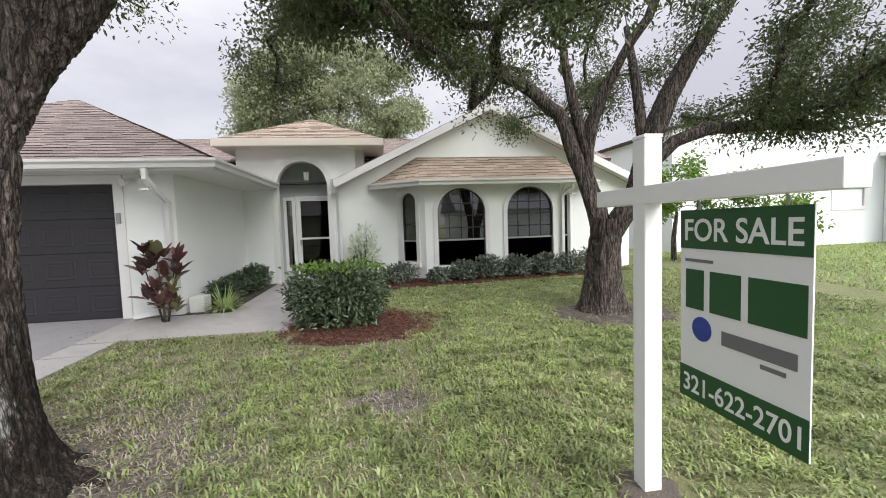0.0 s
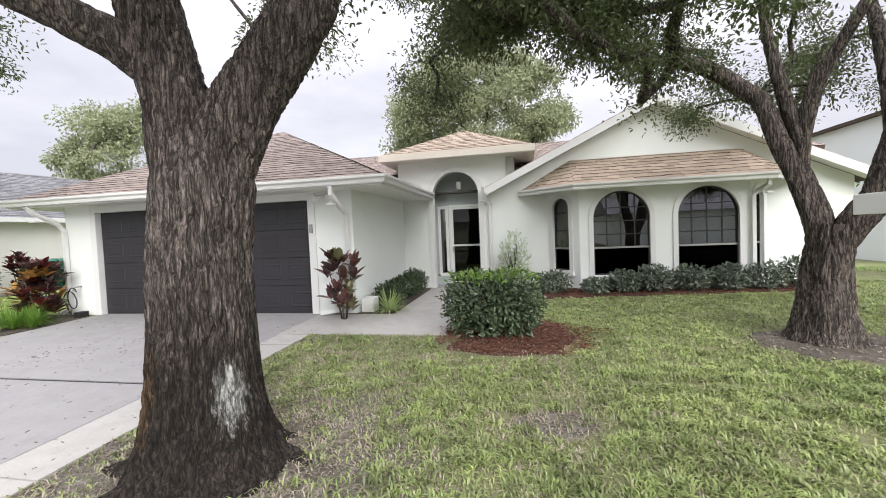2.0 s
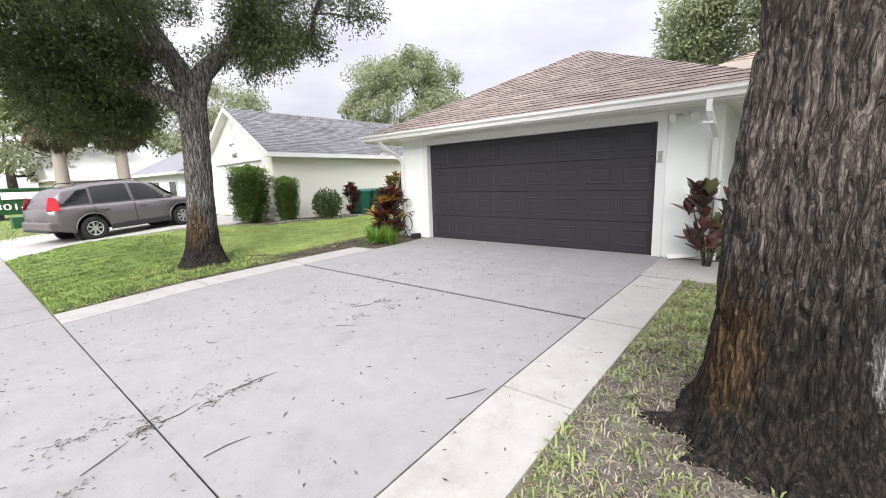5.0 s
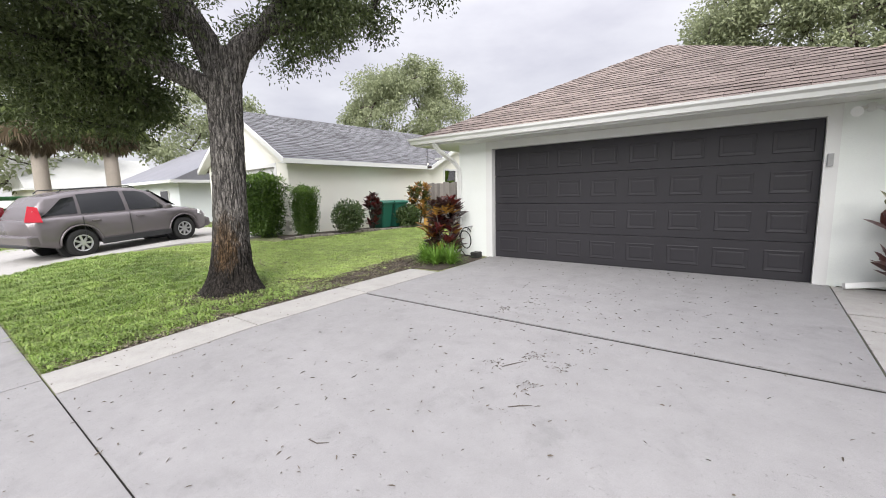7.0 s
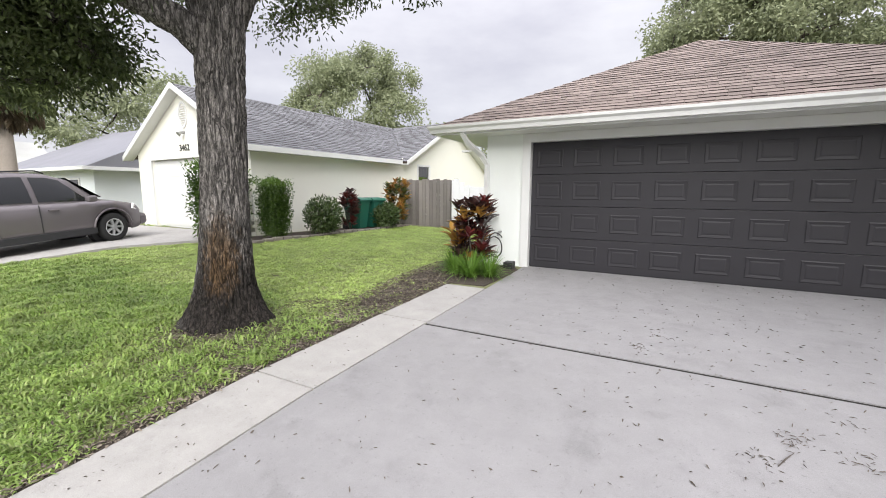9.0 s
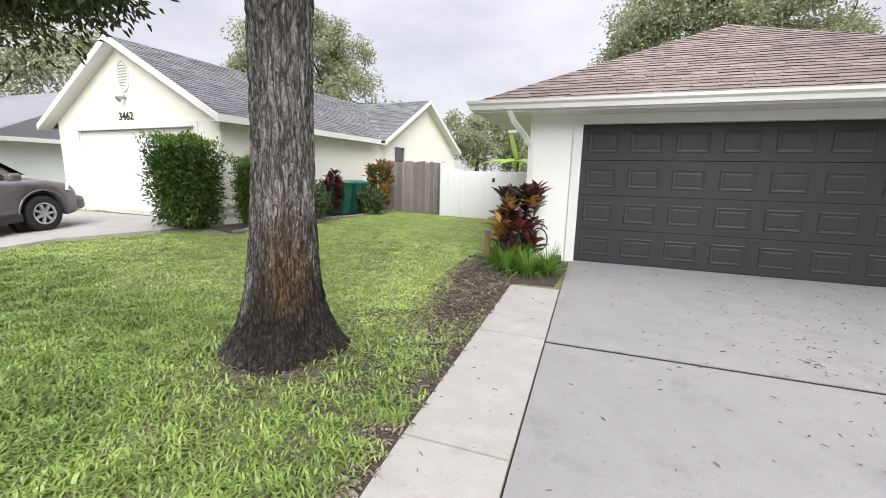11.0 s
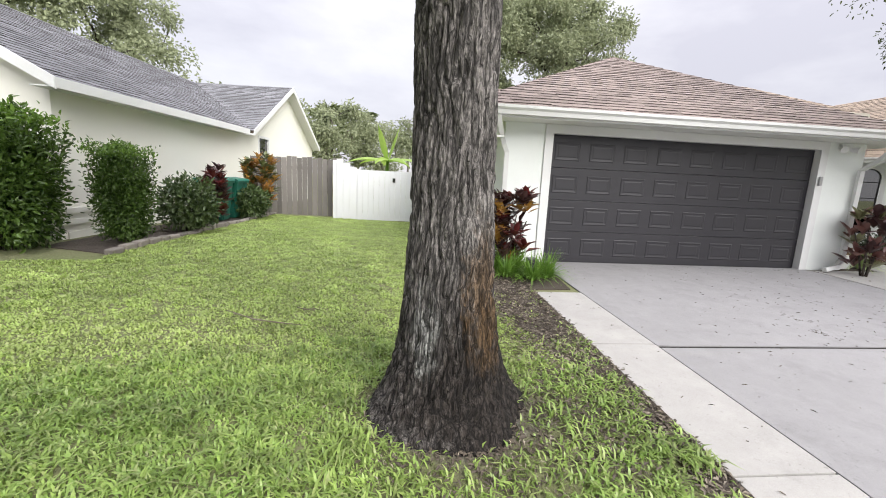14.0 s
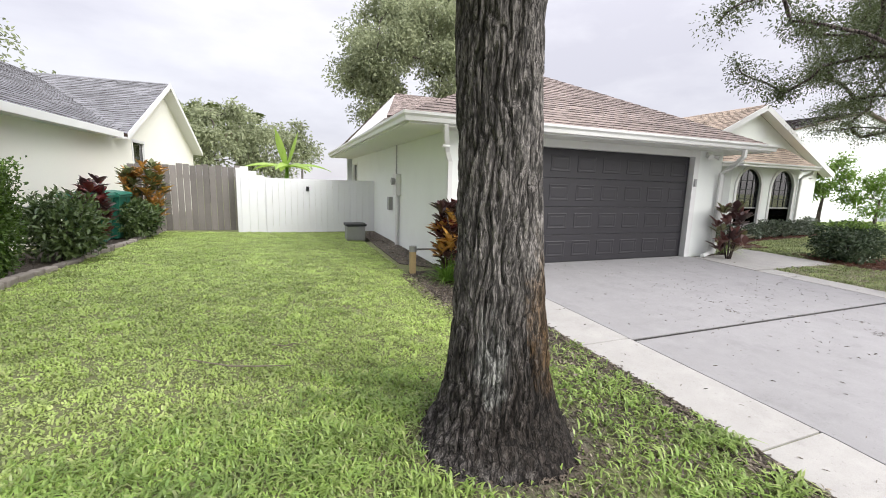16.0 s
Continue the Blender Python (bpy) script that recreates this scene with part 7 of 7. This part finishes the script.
def cabin(x, u, out=0.0):
    zb, zt = belt(x) - 0.01, roofz(x)
    y = (0.84 - 0.2 * u ** 1.4) * float(np.interp(x, (-2.2, -1.9, 0.6, 1.25), (0.86, 0.97, 1.0, 0.93)))
    return Vector((x, y + out, zb + (zt - zb) * u))
bm = bmesh.new()
rings = []
for x in np.linspace(-2.2, 1.25, 60):
    side_ = [cabin(x, u) for u in (0, 0.3, 0.6, 0.85, 0.96)]
    zt = roofz(x)
    pts_ = [(p.x, p.y, p.z) for p in side_] + [(x, 0.5, zt + 0.005), (x, 0.0, zt + 0.02), (x, -0.5, zt + 0.005)] + [(p.x, -p.y, p.z) for p in side_[::-1]]
    rings.append([bm.verts.new(p) for p in pts_])
for a, b in zip(rings, rings[1:]):
    for i in range(len(a) - 1):
        bm.faces.new((a[i], b[i], b[i + 1], a[i + 1]))
bm.faces.new(rings[0])
bm.faces.new(rings[-1][::-1])
bmesh.ops.recalc_face_normals(bm, faces=bm.faces)
part("roof", bm, CARPAINT, car, smooth=True)


def side_glass(x0, x1, t0, t1, name, sgn, lo=0.08, hi=0.86):
    """A pane on the side; t0, t1 shear the top edge."""
    bm = bmesh.new()
    grid_ = []
    for j in range(7):
        u = lo + (hi - lo) * j / 6
        row = []
        for i in range(9):
            s = i / 8
            a, b = x0 + (t0 - x0) * j / 6, x1 + (t1 - x1) * j / 6
            p = cabin(a + (b - a) * s, u, 0.008)
            row.append(bm.verts.new((p.x, p.y * sgn, p.z)))
        grid_.append(row)
    for j in range(6):
        for i in range(8):
            bm.faces.new((grid_[j][i], grid_[j][i + 1], grid_[j + 1][i + 1], grid_[j + 1][i]))
    return part(name, bm, CARGLASS_DARK, car, smooth=True)


CARGLASS_DARK = surface("tinted_car_glass", (0.012, 0.013, 0.014), 0.06, 0.02, bump=0, spec=0.7)
for sgn in (-1, 1):
    side_glass(-1.98, -1.28, -1.5, -1.24, "quarter_window", sgn, 0.12, 0.8)
    side_glass(-1.2, -0.2, -1.18, -0.22, "rear_window", sgn)
    side_glass(-0.1, 0.98, -0.12, 0.42, "front_window", sgn)
    for x in (-0.15, -1.22):
        part("door_gap", boxed(x - 0.006, x + 0.006, sgn * 0.915 - 0.006, sgn * 0.915 + 0.006, 0.42, 1.0), CARBLACK, car)
    part("sill_cladding", boxed(-0.9, 0.9, sgn * 0.905 - 0.02, sgn * 0.905 + 0.02, 0.25, 0.4, bevel=0.012), CARBLACK, car)
    for x in (-1.05, 0.0):
        part("door_handle", boxed(x, x + 0.2, sgn * 0.925 - 0.018, sgn * 0.925 + 0.018, 0.86, 0.895, bevel=0.01), CARPAINT, car)
    part("mirror", boxed(0.72, 0.92, sgn * 1.0 - 0.08, sgn * 1.0 + 0.08, 1.0, 1.14, bevel=0.04), CARPAINT, car)
    part("tail_light", prism(bmesh.new(), [(-2.26, sgn * 0.7, 0.98), (-2.0, sgn * 0.875, 0.95), (-2.02, sgn * 0.8, 1.3), (-2.14, sgn * 0.68, 1.34)], (0, sgn * 0.02, 0.0)), REDLENS, car)
    part("head_light", prism(bmesh.new(), [(2.2, sgn * 0.62, 0.66), (1.8, sgn * 0.875, 0.76), (1.86, sgn * 0.84, 0.88), (2.12, sgn * 0.6, 0.8)], (0.02, sgn * 0.025, 0.0)), CLEARLENS, car)
    for wx in (RW, FW):
        arcp = [(wx + 0.45 * math.cos(a), sgn * 0.905, WR_ + 0.45 * math.sin(a)) for a in np.linspace(0.0, math.pi, 18)]
        part("wheel_arch", tube(bmesh.new(), arcp, 0.022, 6), CARPAINT, car, smooth=True)
        part("wheel_well", tube(bmesh.new(), [(wx, sgn * 0.55, WR_), (wx, sgn * 0.7, WR_)], 0.44, 24), CARBLACK, car)
        wheel = new("wheel")
        wheel.parent = car
        wheel.location = (wx, sgn * 0.8, WR_)
        bm = bmesh.new()
        prof = [(0.21, -0.1), (0.3, -0.11), (0.338, -0.085), (0.345, 0.0), (0.338, 0.085), (0.3, 0.11), (0.21, 0.1)]
        ringsw = []
        for i in range(32):
            a = 2 * math.pi * i / 32
            ringsw.append([bm.verts.new((r * math.cos(a), y, r * math.sin(a))) for r, y in prof])
        for i in range(32):
            a, b = ringsw[i], ringsw[(i + 1) % 32]
            for q in range(len(prof) - 1):
                bm.faces.new((a[q], a[q + 1], b[q + 1], b[q]))
        part("tyre", bm, TYRE, wheel, smooth=True)
        bm = tube(bmesh.new(), [(0, sgn * 0.06, 0), (0, sgn * 0.1, 0)], 0.055, 16)
        for q in range(7):
            a = 2 * math.pi * q / 7
            sp_ = boxed(0.03, 0.2, -0.02, 0.02, -0.024, 0.024)
            bmesh.ops.rotate(sp_, verts=sp_.verts, cent=(0, 0, 0), matrix=Matrix.Rotation(a, 3, "Y"))
            bmesh.ops.translate(sp_, verts=sp_.verts, vec=(0, sgn * 0.075, 0))
            tmpm = bpy.data.meshes.new("tmp")
            sp_.to_mesh(tmpm)
            sp_.free()
            bm.from_mesh(tmpm)
        for r0, r1 in ((0.185, 0.215),):
            loop_ = [[bm.verts.new((r * math.cos(2 * math.pi * i / 32), sgn * yy, r * math.sin(2 * math.pi * i / 32))) for r, yy in ((r0, 0.05), (r0, 0.09), (r1, 0.1), (r1, 0.05))] for i in range(32)]
            for i in range(32):
                for q in range(3):
                    bm.faces.new((loop_[i][q], loop_[i][q + 1], loop_[(i + 1) % 32][q + 1], loop_[(i + 1) % 32][q]))
        part("rim", bm, ALLOY, wheel)
        part("brake_disc", tube(bmesh.new(), [(0, sgn * 0.0, 0), (0, sgn * 0.02, 0)], 0.2, 24), CARBLACK, wheel)
part("rear_bumper", boxed(-2.33, -2.05, -0.84, 0.84, 0.4, 0.66, bevel=0.05), CARPAINT, car)
part("bumper_trim", boxed(-2.345, -2.1, -0.78, 0.78, 0.36, 0.45, bevel=0.03), CARBLACK, car)
part("front_bumper", boxed(2.0, 2.32, -0.74, 0.74, 0.3, 0.6, bevel=0.09), CARPAINT, car)
part("grille", boxed(2.24, 2.33, -0.45, 0.45, 0.46, 0.62, bevel=0.02), CARBLACK, car)
bm = bmesh.new()
wsx = [(1.2, 1.05, 0.76), (0.62, 1.515, 0.58)]
q = [bm.verts.new((x + 0.02, y, z + 0.03)) for x, z, w in wsx for y in (-w, w)]
bm.faces.new((q[0], q[1], q[3], q[2]))
part("windscreen", bm, CARGLASS_DARK, car)
for sgn in (-1, 1):
    part("roof_rail", tube(bmesh.new(), [(-1.5, sgn * 0.58, 1.6), (-1.4, sgn * 0.58, 1.68), (0.1, sgn * 0.56, 1.71), (0.25, sgn * 0.56, 1.65)], 0.015, 8), CARBLACK, car)

# ---- for-sale sign ----
SIGNGREEN = surface("sign_green", (0.022, 0.085, 0.03), 0.4, 0.03, bump=0.02)
SIGNWHITE = surface("sign_white", (0.78, 0.78, 0.78), 0.4, 0.02, bump=0.02)
SIGNGREY = surface("sign_grey", (0.16, 0.16, 0.17), 0.4, 0.03, bump=0)
SIGNBLUE = surface("sign_blue", (0.03, 0.06, 0.3), 0.35, 0.25, 14, 30, 0)
SX, SY = 1.957, 2.346
sg = thing("sign_post", "white vinyl sign post with a crossing arm", "sign post", (SX, SY, 0.02), -180.0)
part("post", boxed(-0.0508, 0.0508, -0.0508, 0.0508, -0.1, 1.9, bevel=0.006), VINYL, sg)
part("post_cap", boxed(-0.0535, 0.0535, -0.0535, 0.0535, 1.9, 1.918, bevel=0.004), VINYL, sg)
part("arm", boxed(-0.0515, 0.0515, -0.42, 0.97, 1.56, 1.655, bevel=0.004), VINYL, sg)
HX = SX
sb = thing("for_sale_sign", "hanging green and white for-sale sign panel", "sign", (HX, SY - 0.25, 0.0), -90.5)
PW, PT, PB = 0.605, 1.538, 0.66
face = part("panel", boxed(0, PW, 0, 0.006, PB, PT), SIGNWHITE, sb)
part("green_band", boxed(0, PW, -0.003, 0.0, PT - 0.175, PT), SIGNGREEN, sb, "green band with white words")
part("green_band", boxed(0, PW, -0.003, 0.0, PB, PB + 0.15), SIGNGREEN, sb, "green band with white numbers")
F0 = lambda x, z: Matrix(((1, 0, 0, x), (0, 0, -1, -0.0032), (0, 1, 0, z), (0, 0, 0, 1)))
lettering("FOR SALE", PW - 0.06, 0.1, SIGNWHITE, sb, F0(0.03, PT - 0.14), "lettering", 0.001, "white words FOR SALE")
lettering("321-622-2701", PW - 0.05, 0.085, SIGNWHITE, sb, F0(0.025, PB + 0.033), "lettering", 0.001, "white numbers 321-622-2701")
part("logo_bar", boxed(0.03, 0.19, -0.003, 0, PT - 0.235, PT - 0.222), SIGNGREY, sb)
for a, b in ((0.035, 0.14), (0.175, 0.33), (0.365, 0.59)):
    part("logo_block", boxed(a, b, -0.003, 0, PT - 0.45, PT - 0.27), SIGNGREEN, sb)
part("logo_globe", panel([(0.13 + 0.055 * math.cos(i * math.pi / 16), PT - 0.535 + 0.055 * math.sin(i * math.pi / 16)) for i in range(32)], [], (0, -0.003, 0), (1, 0, 0), (0, -1, 0), 0.003), SIGNBLUE, sb)
part("logo_bar", boxed(0.24, 0.56, -0.003, 0, PT - 0.575, PT - 0.515), SIGNGREY, sb)
part("logo_bar", boxed(0.42, 0.52, -0.003, 0, PT - 0.612, PT - 0.595), SIGNGREY, sb)
for x in (0.1, PW - 0.1):
    part("hook", tube(bmesh.new(), [(x, 0.003, PT - 0.01), (x + 0.012, 0.003, PT + 0.02), (x, 0.003, PT + 0.045), (x, 0.003, PT + 0.05)], 0.005, 6), METALGREY, sb)

# ---- white house on the far side of the lawn ----
wh = thing("white_house", "large white stucco house across the side lawn", "house", kind="structure")
part("front_wall", panel([(11.2, 0), (24.0, 0), (24.0, 4.6), (17.0, 5.9), (11.2, 4.7)], [rect(18.2, 19.7, 1.6, 2.4)], (0, 14.0, 0), (1, 0, 0), (0, -1, 0), 0.25), WHITEWALL, wh)
part("side_wall", boxed(11.2, 11.45, 14.25, 24, 0, 4.6), WHITEWALL, wh)
part("far_wall", boxed(23.75, 24.0, 14.25, 24, 0, 4.5), WHITEWALL, wh)
part("back_wall", boxed(11.2, 24.0, 24.0, 24.2, 0, 4.5), WHITEWALL, wh)
part("lower_wall", boxed(20.6, 26.0, 12.4, 13.98, 0, 3.6), WHITEWALL, wh)
part("lower_roof", boxed(20.3, 26.3, 12.1, 13.98, 3.6, 3.75), TRIM, wh)
shingled("w_left", [(11.0, 24.2, 4.68), (11.0, 13.8, 4.68), (17.0, 13.8, 6.0), (17.0, 24.2, 6.0)], SHINGLE_GREY, wh)
shingled("w_right", [(24.2, 13.8, 4.62), (24.2, 24.2, 4.62), (17.0, 24.2, 6.0), (17.0, 13.8, 6.0)], SHINGLE_GREY, wh)
ww = part("window", panel(rect(18.1, 19.8, 1.5, 2.5), [rect(18.25, 19.65, 1.65, 2.35)], (0, 13.97, 0), (1, 0, 0), (0, -1, 0), 0.05), TRIM, wh)
part("shutter", boxed(18.2, 19.7, 14.05, 14.08, 1.6, 2.4), WHITEWALL, ww)
part("gutter", boxed(20.25, 26.3, 12.0, 12.1, 3.58, 3.7), TRIM, wh)

# ---- far houses ----
def far_house(label, x0, x1, y0, y1, eave, ridge, wall_m, roof_m, axis="x"):
    h = thing("far_house", label, "house", kind="structure")
    part("walls", boxed(x0, x1, y0, y1, -0.2, eave), wall_m, h)
    bm = bmesh.new()
    o = 0.5
    if axis == "x":
        my = (y0 + y1) / 2
        prism(bm, [(x0 - o, y0 - o, eave - 0.1), (x0 - o, y1 + o, eave - 0.1), (x0 - o, my, ridge)], (x1 - x0 + 2 * o, 0, 0))
    else:
        mx = (x0 + x1) / 2
        prism(bm, [(x0 - o, y0 - o, eave - 0.1), (x1 + o, y0 - o, eave - 0.1), (mx, y0 - o, ridge)], (0, y1 - y0 + 2 * o, 0))
    part("roof", bm, roof_m, h)
    part("fascia", boxed(x0 - o - 0.02, x1 + o + 0.02, y0 - o - 0.03, y0 - o, eave - 0.2, eave - 0.05), TRIM, h)
    part("fascia", boxed(x1 + o, x1 + o + 0.03, y0 - o, y1 + o, eave - 0.2, eave - 0.05), TRIM, h)
    for k in range(3):
        a = x0 + (x1 - x0) * (0.14 + 0.3 * k)
        w = part("window", boxed(a, a + 1.2, y0 - 0.05, y0 - 0.003, 0.9, 2.0, bevel=0.01), TRIM, h)
        part("pane", boxed(a + 0.08, a + 1.12, y0 - 0.06, y0 - 0.052, 0.98, 1.92), CARGLASS_DARK, w)
    return h


GREYROOF = surface("grey_far_roof", (0.2, 0.2, 0.22), 0.9, 0.15, 0.8, 30, 0.5, 0.01)
PALEROOF = surface("pale_far_roof", (0.42, 0.42, 0.4), 0.9, 0.12, 0.8, 30, 0.5, 0.01)
far_house("white house with a grey roof beyond the neighbour", -37, -27.5, 8.8, 18, 2.5, 4.9, WHITEWALL, GREYROOF)
far_house("pale house with a grey roof down the street", -56, -46, 6, 14, 2.6, 5.2, CREAM, PALEROOF, "y")
far_house("pale house across the street", -12, 2, -27, -17.5, 2.7, 5.0, CREAM, PALEROOF)
far_house("white house across the street", 8, 22, -27, -17.5, 2.7, 5.0, WHITEWALL, GREYROOF)
far_tree("broadleaf_tree", "shady tree across the street", (4.5, -15), 8, (4.5, -15, 5.6), (3.6, 3.2, 3.0), 61, HAZELEAF, 60, 110, 0.22)
far_tree("broadleaf_tree", "shady tree across the street", (-14, -16), 8, (-14, -16, 5.6), (3.6, 3.2, 3.0), 62, HAZELEAF, 60, 110, 0.22)
skip = thing("waste_container", "green roll-off waste container on the far lawn", "container", (-35.5, 3.2, 0), 0)
part("tub", prism(bmesh.new(), [(0, -1.6, 0.35), (0, 1.7, 0.35), (0, 1.9, 1.75), (0, -1.9, 1.75)], (-2.2, 0, 0)), SIGNGREEN, skip)
part("top_rail", boxed(-2.25, 0.05, -1.95, 1.95, 1.72, 1.82), SIGNGREEN, skip)
for k in range(7):
    part("rib", boxed(0.0, 0.06, -1.45 + k * 0.48, -1.39 + k * 0.48, 0.37, 1.72), SIGNGREEN, skip)
lettering("301-4440", 2.6, 0.34, SIGNWHITE, skip, Matrix(((0, 0, 1, 0.065), (1, 0, 0, -1.3), (0, 1, 0, 0.62), (0, 0, 0, 1))), "lettering", 0.004, "white numbers 301-4440")
part("logo_bar", boxed(0.062, 0.07, -1.0, 1.1, 1.2, 1.6), SIGNWHITE, skip)
for sy in (-1.1, 1.1):
    part("skid", boxed(-2.1, -0.1, sy - 0.1, sy + 0.1, -0.12, 0.35), BLACKPLASTIC, skip)
ub = thing("utility_box", "low dark green utility box on the grass", "utility box", (-27.5, 2.5, -0.03))
part("cabinet", boxed(-0.5, 0.5, -0.6, 0.6, -0.05, 0.55, bevel=0.03), SIGNGREEN, ub)
part("pad", boxed(-0.6, 0.6, -0.7, 0.7, -0.08, 0.0), CONCRETE, ub)
pole = thing("utility_pole", "thin dark utility pole in the distance", "pole", (-10.5, 30, 0))
part("shaft", tube(bmesh.new(), [(0, 0, -0.3), (0, 0, 5.3)], 0.07, 8), OLDWOOD, pole)
part("crossarm", boxed(-0.3, 0.3, -0.05, 0.05, 4.95, 5.05), OLDWOOD, pole)
